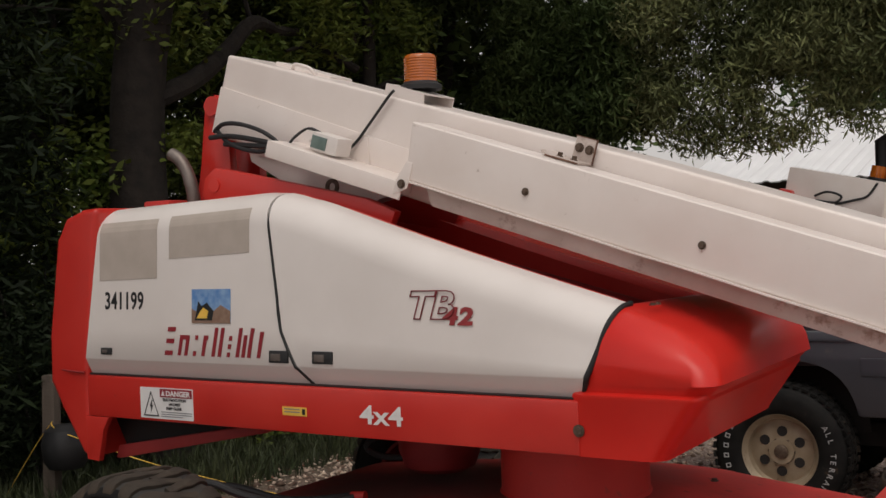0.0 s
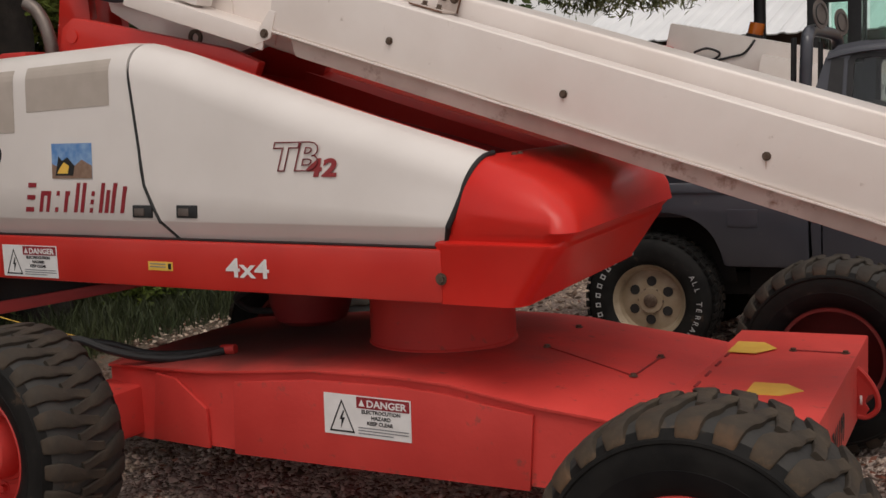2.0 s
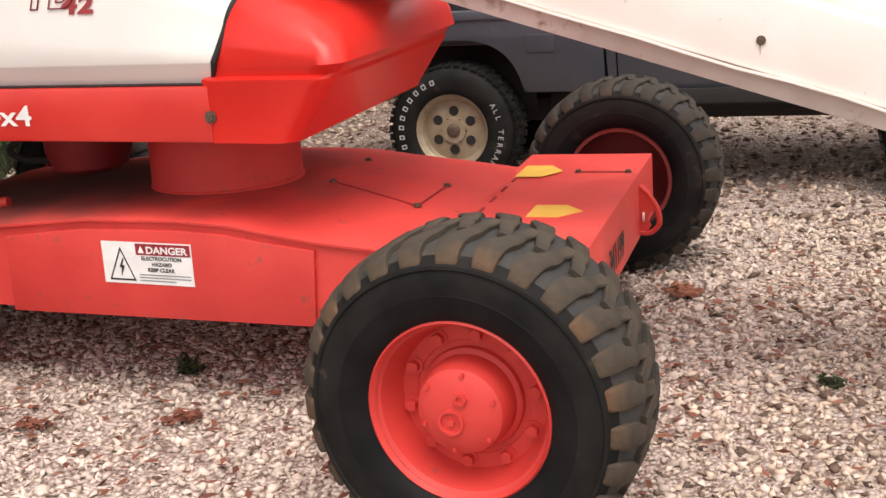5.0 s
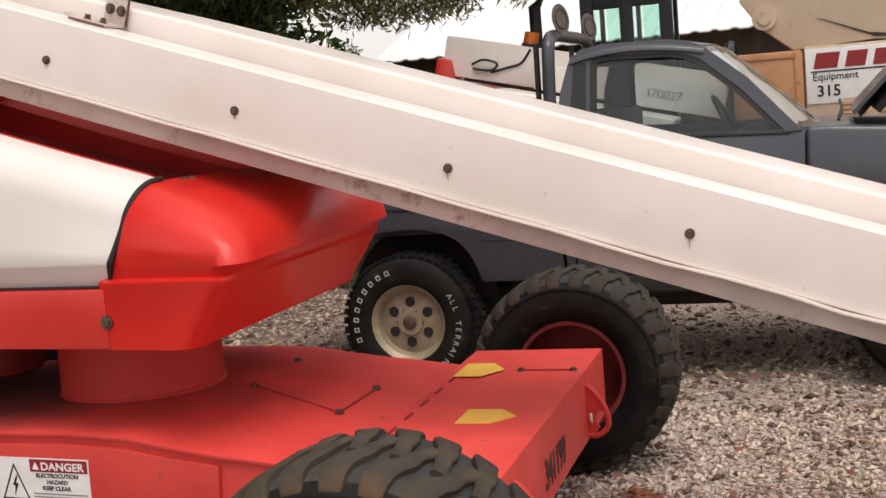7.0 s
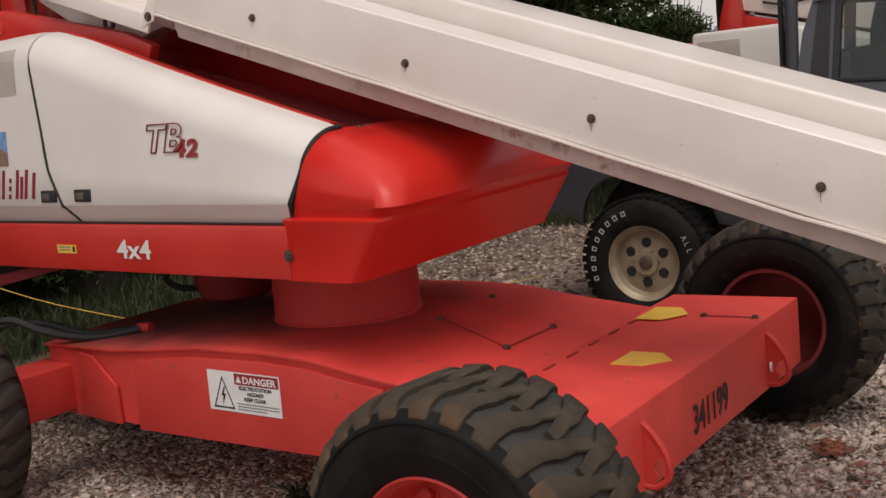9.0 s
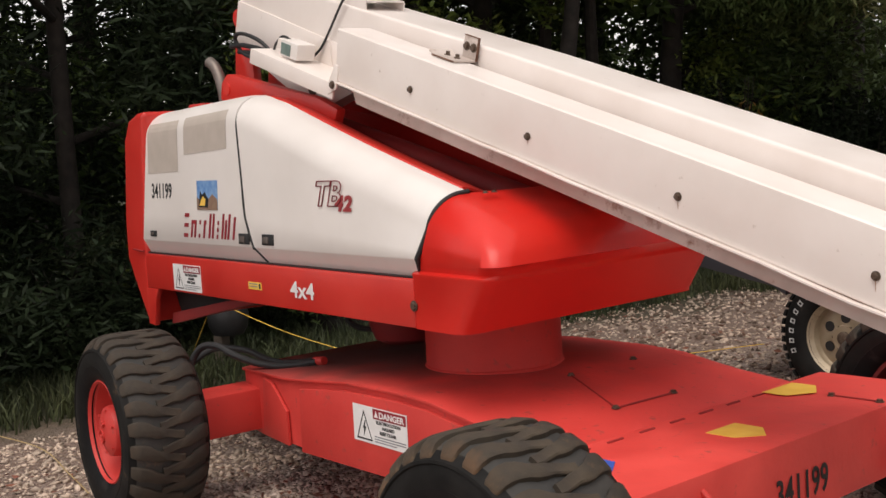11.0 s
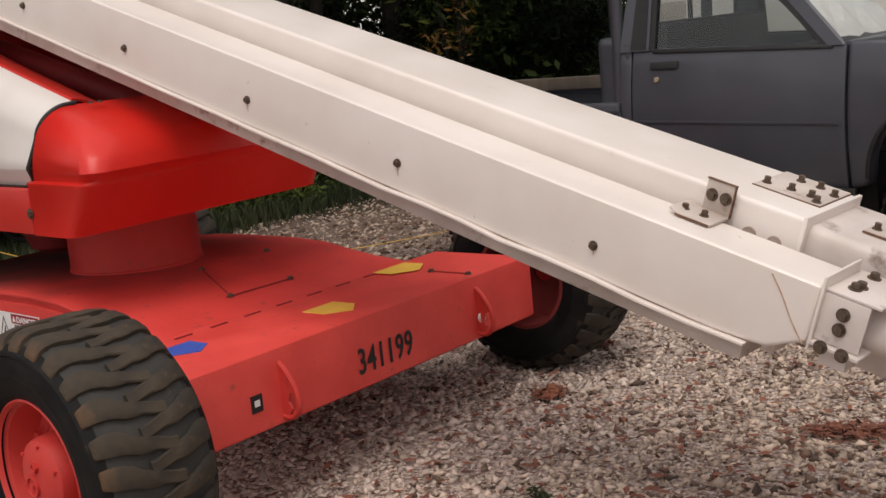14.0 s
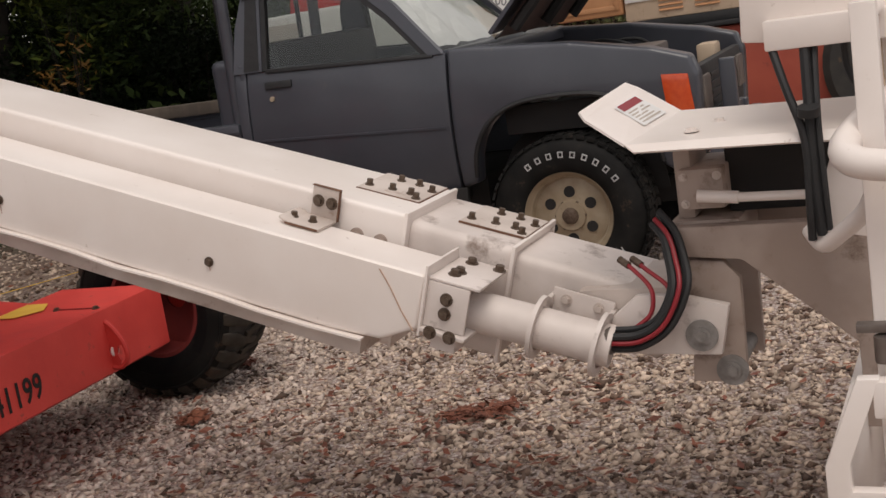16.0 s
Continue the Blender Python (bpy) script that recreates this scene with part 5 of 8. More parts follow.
prism(bm, head_side, 0.03, "xz", 4.10, 0.006)
head = lp("boom_head", bm, WHITE_SCUFFED, "cream boom head plates")
for poly, y0, nm in ((head_side, 4.45, "head_plate"), (hanger, 4.155, "hanging_plate"), (hanger, 4.41, "hanging_plate")):
    bm = bmesh.new()
    prism(bm, poly, 0.03, "xz", y0, 0.005)
    sub(nm, bm, GRIME, head, "grimy cream hanging plate" if nm == "hanging_plate" else "")
bm = bmesh.new()
box(bm, (2.02, 4.14, 0.62), (2.28, 4.45, 0.78), 0.02)
sub("head_block", bm, WHITE_DIRTY, head)
for x, z, y0 in ((2.351, 0.66, 4.075), (2.406, 0.548, 4.135)):
    bm = bmesh.new()
    cyl(bm, (x, y0 + 0.012, z), (x, 4.5, z), 0.022, n=24)
    cyl(bm, (x, y0 + 0.016, z), (x, y0 + 0.023, z), 0.041, n=28)
    hexbolt(bm, (x, y0 + 0.014, z), (0, -1, 0), 0.016, 0.008)
    sub("pivot_pin", bm, PIN_GREY, head, "grimy pivot pin with washer")
# hoses that bend round the head
for mat, r, across, out in ((BLACK, 0.010, -0.020, 0.0), (BLACK, 0.0105, 0.014, -0.012), (BLACK, 0.009, -0.004, 0.022), (DECAL_RED, 0.0065, -0.002, -0.016), (BLACK, 0.008, 0.026, 0.012)):
    bm = bmesh.new()
    tube(bm, [(2.07, 4.05 + out, 0.672 + across), (2.138, 4.035 + out, 0.670 + across), (2.212, 4.035 + out, 0.674 + across), (2.278 - 0.6 * across, 4.035 + out, 0.716 + 0.6 * across), (2.320 - across, 4.05 + out, 0.802),
              (2.305 - across, 4.10 + out, 0.873), (2.286 - 0.8 * across, 4.13 + out, 0.92 - 0.4 * across), (2.25 - 0.5 * across, 4.16 + out, 0.955 - 0.8 * across)], r, 8)
    lp("head_hose", bm, mat, "bundled hose at the boom head")
for x0, x1 in ((2.163, 2.244), (2.196, 2.288)):
    bm = bmesh.new()
    tube(bm, [(x0, 4.135, 0.848), (x0 + 0.03, 4.11, 0.832), (x1 - 0.012, 4.085, 0.800), (x1, 4.07, 0.770), (x1 - 0.012, 4.06, 0.725), (x1 - 0.07, 4.05, 0.685)], 0.006, 8)
    hose = lp("head_hose", bm, DECAL_RED, "red hose at the boom head")
    bm = bmesh.new()
    cyl(bm, (x0 - 0.016, 4.145, 0.856), (x0 + 0.012, 4.126, 0.842), 0.0095, n=10)
    sub("fitting", bm, STEEL, hose, "rusty hose fitting")
bm = bmesh.new()
cyl(bm, (2.10, 4.04, 0.671), (2.135, 4.036, 0.671), 0.036, n=16)
lp("hose_clamp", bm, GREY_TUBE, "grey hose clamp")
# rotator with its cylinder and the gooseneck plate
bm = bmesh.new()
box(bm, (2.316, 4.16, 0.970), (2.430, 4.42, 1.072), 0.006)
box(bm, (2.30, 4.20, 0.94), (2.345, 4.40, 1.12), 0.01)
box(bm, (2.275, 4.18, 0.86), (2.46, 4.44, 0.94), 0.02)
rot = lp("rotator", bm, GRIME, "cream rotator block")
for x, z in ((2.332, 1.054), (2.416, 1.054), (2.332, 0.986)):
    bm = bmesh.new()
    hexbolt(bm, (x, 4.158, z), (0, -1, 0), 0.0075, 0.010)
    sub("rotator_bolt", bm, WHITE_DIRTY, rot)
bm = bmesh.new()
cyl(bm, (2.37, 4.13, 1.01), (2.47, 4.13, 1.0), 0.016, n=14)
cyl(bm, (2.47, 4.13, 1.0), (2.64, 4.13, 0.995), 0.012, n=14)
sub("rotator_rod", bm, WHITE, rot, "white cylinder rod")
# solid near-black block added in place of the shaded cavity behind the rod
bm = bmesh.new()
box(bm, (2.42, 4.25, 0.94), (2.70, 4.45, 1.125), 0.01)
sub("rotator_bay", bm, DARK, rot, "dark block for the shaded space behind the rod")
bm = bmesh.new()
prism(bm, [(2.30, 0.93), (2.76, 0.925), (2.76, 0.40), (2.725, 0.40), (2.72, 0.62), (2.46, 0.84), (2.30, 0.855)], 0.05, "xz", 4.14, 0.006)
prism(bm, [(2.30, 0.93), (2.76, 0.925), (2.76, 0.40), (2.725, 0.40), (2.72, 0.62), (2.46, 0.84), (2.30, 0.855)], 0.05, "xz", 4.42, 0.006)
lp("gooseneck", bm, GRIME, "cream gooseneck plate under the platform")
# folded cover over the rotator, its flap raised
bm = bmesh.new()
cov = [[(2.235, 3.98, 1.125), (2.74, 3.98, 1.112)], [(2.21, 4.0, 1.142), (2.74, 4.0, 1.135)], [(2.25, 4.45, 1.160), (2.72, 4.45, 1.150)]]
surface(bm, cov)
surface(bm, [[(2.21, 4.0, 1.142), (2.25, 4.45, 1.160)], [(2.10, 4.06, 1.205), (2.14, 4.45, 1.235)], [(2.075, 4.10, 1.222), (2.11, 4.43, 1.254)]])
thicken(bm, 0.006)
bmesh.ops.translate(bm, verts=bm.verts, vec=(0.028, 0, 0.03))
cover = lp("rotator_cover", bm, WHITE, "folded white cover with a warning sticker", smooth=False)
for x, y in ((2.38, 4.10), (2.42, 4.24)):
    bm = bmesh.new()
    hexbolt(bm, (x, y, 1.176), (0, 0, 1), 0.013, 0.01)
    sub("cover_bolt", bm, WHITE, cover)
bm = bmesh.new()
def on_flap(u, v, up):
    a = Vector((2.238, 4.0, 1.172)).lerp(Vector((2.278, 4.45, 1.190)), v)
    b = Vector((2.128, 4.06, 1.235)).lerp(Vector((2.168, 4.45, 1.265)), v)
    return a.lerp(b, u) + Vector((0.45, -0.1, 0.88)) * (0.0045 + up)


def flap_flat(name, mat, u0, u1, v0, v1, up, label=""):
    b = bmesh.new()
    surface(b, [[on_flap(u0, v0, up), on_flap(u0, v1, up)], [on_flap(u1, v0, up), on_flap(u1, v1, up)]])
    sub(name, b, mat, cover, label, smooth=False)


flap_flat("warning_sticker", DECAL_WHITE, 0.12, 0.85, 0.40, 0.80, 0.0, "pale warning sticker with red heading")
flap_flat("sticker_heading", DECAL_RED, 0.64, 0.83, 0.43, 0.77, 0.001)
for k in range(5):
    flap_flat("small_print", VENT, 0.19 + 0.085 * k, 0.23 + 0.085 * k, 0.44, 0.76 - 0.05 * (k % 3), 0.001)

# ---- work platform at the boom's end ----
platform = thing("work_platform", "cream-white steel work platform with rails, at the boom's end", "platform", pose(3.4, 4.2, 0.3))
PINV = pose(3.4, 4.2, 0.3).inverted()


def pp(name, bm, mat, label="", smooth=True):
    bm.transform(PINV @ pose(0.026, 0, 0))
    return part(name, bm, mat, platform, label, smooth)


PX0, PX1, PY0, PY1 = 2.76, 3.56, 3.66, 5.3
for x, y, z0 in ((2.80, 3.74, 0.68), (2.80, 5.24, 0.3), (3.52, 3.74, 0.3), (3.52, 5.24, 0.3), (2.80, 4.5, 0.3)):
    bm = bmesh.new()
    box(bm, (x - 0.026, y - 0.026, z0 - 0.4), (x + 0.026, y + 0.026, 1.45), 0.006)
    pp("post", bm, WHITE, "square white post")
# curved rail with rounded corner, upper rails and toe boards
bm = bmesh.new()
tube(bm, [(3.55, 3.62, 1.10), (3.0, 3.62, 1.13), (2.82, 3.62, 1.14), (2.755, 3.66, 1.155), (2.755, 3.74, 1.18), (2.80, 3.86, 1.215), (2.83, 3.98, 1.225)], 0.032, 14)
pp("guard_rail", bm, WHITE, "bent white tube rail with chipped paint")
bm = bmesh.new()
tube(bm, [(2.62, 4.03, 0.93), (2.655, 3.98, 0.905), (2.70, 3.93, 0.94), (2.76, 3.86, 1.0), (2.79, 3.78, 1.06)], 0.02, 12)
pp("guard_rail", bm, WHITE, "thin bent white rail")
for z in (1.42, 0.85):
    for a, b_ in (((2.80, 3.74, z), (2.80, 5.24, z)), ((2.80, 5.24, z), (3.52, 5.24, z)), ((3.52, 5.24, z), (3.52, 3.74, z))):
        if z < 1 and a[0] == 2.80 and b_[0] == 2.80:
            continue
        bm = bmesh.new()
        cyl(bm, a, b_, 0.02, n=14)
        pp("guard_rail", bm, WHITE, "white tube rail")
# lower toe box with sloping front and mesh floor
bm = bmesh.new()
prism(bm, [(3.62, 0.70), (3.66, 0.70), (3.66, 0.62), (3.62, 0.62)], 0.80, "yz", 2.77, 0.006)
prism(bm, [(2.664, 0.515), (2.74, 0.705), (2.785, 0.705), (2.715, 0.52), (2.715, 0.46), (3.55, 0.46), (3.55, 0.06), (2.664, 0.06)], 0.035, "xz", 3.62, 0.004)
box(bm, (2.664, 3.655, 0.06), (2.70, 5.3, 0.515), 0.006)
box(bm, (2.74, 5.2, 0.2), (3.56, 5.26, 0.36), 0.006)
pp("toe_board", bm, WHITE, "cream toe board")
bm = bmesh.new()
for k in range(44):
    for sgn in (1, -1):
        u0 = -0.8 + 0.055 * k
        pts = []
        for q in range(2):
            yy = 3.74 + 1.46 * q
            xx = 2.76 + u0 + sgn * 0.0 + (yy - 3.74) * 0.55 * sgn
            pts.append((xx, yy))
        (xa, ya), (xb, yb) = pts
        lo, hi = 2.76, 3.54
        d = xb - xa
        t0, t1 = sorted(((lo - xa) / d, (hi - xa) / d))
        t0, t1 = max(0, t0), min(1, t1)
        if t1 > t0:
            cyl(bm, (xa + d * t0, ya + (yb - ya) * t0, 0.40), (xa + d * t1, ya + (yb - ya) * t1, 0.40), 0.005, n=5)
pp("mesh_floor", bm, WHITE, "expanded metal floor")
# control box above, its brackets and cables
bm = bmesh.new()
prism(bm, [(2.50, 1.375), (2.51, 1.60), (2.95, 1.60), (2.95, 1.35), (2.60, 1.365)], 0.5, "xz", 4.05, 0.01)
box(bm, (2.56, 4.0, 1.352), (2.93, 4.06, 1.42), 0.006)
pp("control_box", bm, WHITE, "cream control box on the platform")
for pts, r, mt in (([(2.57, 4.02, 1.37), (2.60, 3.99, 1.27), (2.635, 3.97, 1.15), (2.635, 3.96, 1.0), (2.632, 3.97, 0.92)], 0.010, TRIM),
                   ([(2.645, 4.02, 1.37), (2.648, 3.98, 1.2), (2.65, 3.965, 1.05), (2.655, 3.97, 0.93)], 0.012, BLACK),
                   ([(2.665, 4.03, 1.37), (2.664, 3.985, 1.2), (2.668, 3.97, 1.05), (2.67, 3.975, 0.94)], 0.009, TRIM),
                   ([(2.72, 4.1, 1.37), (2.73, 4.08, 1.28), (2.77, 4.06, 1.22), (2.80, 4.05, 1.2)], 0.009, BLACK)):
    bm = bmesh.new()
    tube(bm, pts, r, 8)
    pp("cable", bm, mt, "black control cable")
bm = bmesh.new()
cyl(bm, (2.648, 3.965, 1.205), (2.65, 3.96, 1.225), 0.024, n=14)
pp("cable_tie", bm, BLACK, "black cable tie")
bm = bmesh.new()
prism(bm, [(2.62, 0.93), (2.78, 0.90), (2.78, 1.16), (2.70, 1.16)], 0.01, "xz", 4.03, 0.003)
pp("side_plate", bm, WHITE, "white gusset plate")
bm = bmesh.new()
box(bm, (2.74, 3.69, 0.78), (2.84, 3.72, 0.80), 0.004)
cyl(bm, (2.795, 3.69, 0.775), (2.795, 3.69, 0.72), 0.022, n=12)
pp("gate_latch", bm, GREY_TUBE, "steel gate latch")

# ---- pickup truck, in its own axes: x forward from the rear axle, y inwards from the near wheel ----
TRK = pose(-1.70, 6.87, 0, 0, 0, 1.5)
truck = thing("pickup_truck", "dull grey primer pickup truck with its bonnet raised, parked on gravel", "pickup truck", TRK)
TBW = 1.60


def tp(name, bm, mat, label="", parent=None, smooth=True, angle=35):
    return part(name, bm, mat, parent or truck, label, smooth, angle=angle)


def arc(cx, cz, r, a0, a1, n=12):
    return [(cx + r * math.cos(radians(a0 + (a1 - a0) * k / n)), cz + r * math.sin(radians(a0 + (a1 - a0) * k / n))) for k in range(n + 1)]


def truck_wheel(x, near):
    y0 = 0.0 if near else TBW + 0.06
    sgn = 1 if near else -1
    big = 1.02 if x < 1 else 1.09
    m = pose(x, y0, 0.388 * big) @ Matrix.Diagonal((big, sgn, big, 1))
    b = bmesh.new()
    lathe(b, [(0.205, 0.004), (0.213, -0.006), (0.217, 0.004), (0.205, 0.016), (0.188, 0.03), (0.182, 0.055), (0.176, 0.062), (0.12, 0.05), (0.075, 0.045), (0.07, 0.03), (0.0, 0.03)], 48, m=m)
    lathe(b, [(0.217, 0.0), (0.217, 0.24), (0.20, 0.24), (0.20, 0.07), (0.19, 0.03)], 40, m=m, closed=True)
    wheel = tp("wheel", b, ALLOY, "tarnished cream steel wheel with round holes")
    b = bmesh.new()
    prof = [(0.207, 0.01), (0.218, -0.008), (0.25, -0.022), (0.30, -0.026), (0.34, -0.014), (0.365, 0.012), (0.376, 0.04), (0.378, 0.125), (0.376, 0.21), (0.365, 0.238), (0.34, 0.264), (0.30, 0.276), (0.25, 0.272), (0.218, 0.258), (0.207, 0.24)]
    lathe(b, prof, 64, m=m, closed=True)
    part("tyre", b, TYRE_SIDE, wheel, "black all-terrain tyre with raised white letters")
    b = bmesh.new()
    for k in range(46):
        for row, (ya, yb) in enumerate(((0.004, 0.06), (0.07, 0.12), (0.13, 0.18), (0.19, 0.246))):
            a = 360 * (k + 0.5 * (row % 2)) / 46
            box(b, (-0.018, ya, 0.370), (0.018, yb, 0.383), 0.0, m @ pose(0, 0, 0, 0, a, 0) @ pose(0, 0, 0, 0, 0, 12 * (-1) ** row))
    part("tread", b, TYRE_SIDE, wheel, "dusty tread blocks", smooth=False)
    for k in range(6):
        a = math.radians(60 * k + 28)
        b = bmesh.new()
        cyl(b, m @ Vector((0.112 * math.cos(a), 0.060, 0.112 * math.sin(a))), m @ Vector((0.112 * math.cos(a), 0.0445, 0.112 * math.sin(a))), 0.029, n=20)
        part("wheel_hole", b, DARK, wheel, "round dark hole")
        a += 0.52
        b = bmesh.new()
        hexbolt(b, m @ Vector((0.066 * math.cos(a), 0.045, 0.066 * math.sin(a))), m.to_3x3() @ Vector((0, -1, 0)), 0.011, 0.014, False)
        part("wheel_nut", b, STEEL, wheel)
    b = bmesh.new()
    lathe(b, [(0.040, 0.035), (0.038, 0.020), (0.028, 0.014), (0.0, 0.014)], 24, m=m)
    part("hub", b, STEEL, wheel, "rusty steel hub")
    # raised letters on the tyre: the maker's name as plain bars, the kind as letters
    def bars(a0, n, step):
        for k in range(n):
            a = a0 + step * k
            b = bmesh.new()
            for lo, hi in (((-0.014, 0.284), (-0.0085, 0.313)), ((0.006, 0.284), (0.0115, 0.313)), ((-0.0085, 0.3075), (0.006, 0.313)), ((-0.0085, 0.284), (0.006, 0.2895))):
                box(b, (lo[0], -0.0275, lo[1]), (hi[0], -0.021, hi[1]), 0.0, m @ pose(0, 0, 0, 0, a, 0))
            part("raised_mark", b, DECAL_GREY, wheel)
    if near:
        bars(-106 if x < 1 else -32, 9, 11.0)
        a = 60 if x < 1 else 125
        for ch in "ALL TERRAIN":
            if ch != " ":
                w = words(ch, 0.044, DECAL_GREY, wheel, m @ pose(0, 0, 0, 0, a, 0) @ pose(-0.013, -0.0272, 0.283) @ FACE, name="tyre_letter", extrude=0.001)
            a += 7.5


def lean_in(bm, side):
    """The cab's upper half leans inwards."""
    for v in bm.verts:
        d = 0.2 * (v.co.z - 1.33)
        v.co.y += d if side == 0 else -d
    return bm


for x in (0.0, 2.76):
    truck_wheel(x, True)
    truck_wheel(x, False)

def arch(cx, cz, rx, rz, a0, a1, k=14, n=2.8):
    """Squarish wheel arch."""
    out = []
    for i in range(k + 1):
        a = radians(a0 + (a1 - a0) * i / k)
        c, s = math.cos(a), max(0.0, math.sin(a))
        out.append((cx + rx * math.copysign(abs(c) ** (2 / n), c), cz + rz * s ** (2 / n)))
    return out


def tumble(bm, side):
    """Give a flat side panel the body's curve: widest at the door crease, leaning in above and below."""
    zs = [v.co.z for v in bm.verts]
    for zc in (0.66, 0.72, 0.79, 0.86, 0.92, 0.98, 1.04, 1.10, 1.16, 1.22, 1.28):
        if min(zs) < zc < max(zs):
            bmesh.ops.bisect_plane(bm, geom=bm.verts[:] + bm.edges[:] + bm.faces[:], plane_co=(0, 0, zc), plane_no=(0, 0, 1))
    for v in bm.verts:
        z = v.co.z
        d = 0.045 * ((z - 0.95) / 0.38) ** 2 if z > 0.95 else 0.05 * ((0.95 - z) / 0.35) ** 2
        if z > 1.33:
            d = 0.045 + 0.2 * (z - 1.33)
        v.co.y += d if side == 0 else -d
    return bm


# body sides with wheel arches
RA, FA = 0.47, 0.49
for side in (0, 1):
    y0 = 0.055 if side == 0 else TBW - 0.055
    bed = [(-1.02, 0.76), (-0.50, 0.66)] + arch(0.0, 0.46, 0.425, 0.455, 168, 12) + [(0.44, 0.60), (0.895, 0.60), (0.895, 1.06), (-1.02, 1.06)]
    bm = bmesh.new()
    prism(bm, bed, 0.05, "xz", y0, 0.006)
    bedside = tp("bed_side", tumble(bm, side), PRIMER, "grey bed side panel")
    bm = bmesh.new()
    box(bm, (-1.03, y0 - 0.012, 1.025), (0.895, y0 + 0.06, 1.08), 0.012)
    tp("bed_rail", tumble(bm, side), PRIMER, "rolled bed rail", bedside)
    fender = [(2.17, 0.60), (2.26, 0.62)] + arch(2.76, 0.53, 0.495, 0.505, 172, 6) + [(3.30, 0.60), (3.46, 0.66), (3.475, 1.06), (3.44, 1.155), (3.255, 1.212), (2.84, 1.29), (2.30, 1.332), (2.185, 1.335)]
    bm = bmesh.new()
    prism(bm, fender, 0.13, "xz", y0 if side == 0 else y0 - 0.06, 0.026, seg=4)
    fen = tp("front_fender", tumble(bm, side), PRIMER, "grey front fender")
    for cx, r, par in ((2.76, FA, fen),):
        bm = bmesh.new()
        zc = 0.46 if cx == 0 else 0.53
        pts = arch(cx, zc, 0.465 if cx == 0 else 0.50, r + (0.006 if cx == 0 else 0.018), 172, 8, 24)
        yy = y0 - 0.02 if side == 0 else y0 + 0.07
        tube(bm, [(u, yy + 0.018, v) for u, v in pts], 0.013, 8, 1)
        tp("arch_flare", tumble(bm, side), TRIM, "black wheel arch lip", par)
    bm = bmesh.new()
    door = [(0.97, 0.60), (2.158, 0.60), (2.178, 1.318), (0.975, 1.352)]
    prism(bm, door, 0.05, "xz", y0 + (0.002 if side == 0 else 0.0), 0.008)
    dr = tp("door", tumble(bm, side), PRIMER, "grey cab door")
    bm = bmesh.new()
    prism(bm, [(0.975, 0.968), (2.14, 0.930), (2.14, 0.942), (0.975, 0.980)], 0.006, "xz", y0 - 0.004 if side == 0 else y0 + 0.05)
    tp("door_crease", tumble(bm, side), PRIMER, "", dr)
    bm = bmesh.new()
    box(bm, (1.09, y0 - 0.012 if side == 0 else y0 + 0.04, 1.25), (1.26, y0 + 0.004 if side == 0 else y0 + 0.062, 1.29), 0.008)
    tp("door_handle", tumble(bm, side), TRIM, "black door handle", dr)
    bm = bmesh.new()
    cyl(bm, (1.13, y0 - 0.008, 1.196), (1.13, y0 + 0.004, 1.196), 0.014, n=14)
    tp("door_lock", tumble(bm, side), ALLOY, "", dr)
    bm = bmesh.new()
    prism(bm, [(0.915, 0.60), (0.962, 0.60), (0.967, 1.352), (0.895, 1.352)], 0.05, "xz", y0 + 0.004, 0.004)
    tp("cab_corner", tumble(bm, side), PRIMER, "grey cab corner")
    bm = bmesh.new()
    box(bm, (0.9, y0 + 0.02, 0.52), (2.2, y0 + 0.05, 0.605), 0.008)
    tp("sill", bm, DARK, "dark sill")
    # window frame: rear pillar, roof rail, sloping front pillar
    yw = y0 + 0.035 if side == 0 else y0 - 0.03
    outer = [(0.895, 1.352), (0.925, 1.60), (0.975, 1.76), (1.04, 1.825), (1.16, 1.845), (1.50, 1.838), (1.615, 1.82), (1.70, 1.775), (1.905, 1.607), (2.165, 1.318)]
    hole = [(1.080, 1.352), (1.088, 1.58), (1.094, 1.74), (1.110, 1.772), (1.20, 1.782), (1.50, 1.770), (1.60, 1.752), (1.675, 1.718), (1.872, 1.55), (2.085, 1.318)]
    inner = [(1.112, 1.358), (1.118, 1.58), (1.123, 1.725), (1.136, 1.748), (1.21, 1.756), (1.49, 1.746), (1.585, 1.730), (1.65, 1.697), (1.85, 1.53), (2.045, 1.324)]
    for (lo, hi), nm, mt, dy in (((outer, hole), "window_surround", PRIMER, 0.0), ((hole, inner), "window_trim", TRIM, 0.006)):
        bm = bmesh.new()
        for (a0, b0), (a1, b1) in zip(zip(lo, hi), zip(lo[1:], hi[1:])):
            ya, yb = (yw + dy, yw + 0.045) if side == 0 else (yw, yw + 0.045 - dy)
            q = [[bm.verts.new((u, y, v)) for u, v in (a0, b0, b1, a1)] for y in (ya, yb)]
            bm.faces.new(q[0])
            bm.faces.new(q[1][::-1])
            for k in range(4):
                bm.faces.new((q[0][k], q[0][(k + 1) % 4], q[1][(k + 1) % 4], q[1][k]))
        bmesh.ops.remove_doubles(bm, verts=bm.verts, dist=0.0004)
        tp(nm, lean_in(bm, side), mt, "", None, True, 50)
    bm = bmesh.new()
    prism(bm, [(1.10, 1.338), (2.11, 1.305), (2.11, 1.325), (1.10, 1.360)], 0.04, "xz", yw, 0.004)
    tp("window_sill", lean_in(bm, side), TRIM)
    bm = bmesh.new()
    prism(bm, [(0.965, 1.36), (1.062, 1.36), (1.072, 1.755), (1.005, 1.755)], 0.004, "xz", yw - 0.003 if side == 0 else yw + 0.044)
    tp("door_gap", lean_in(bm, side), TRIM)
    bm = bmesh.new()
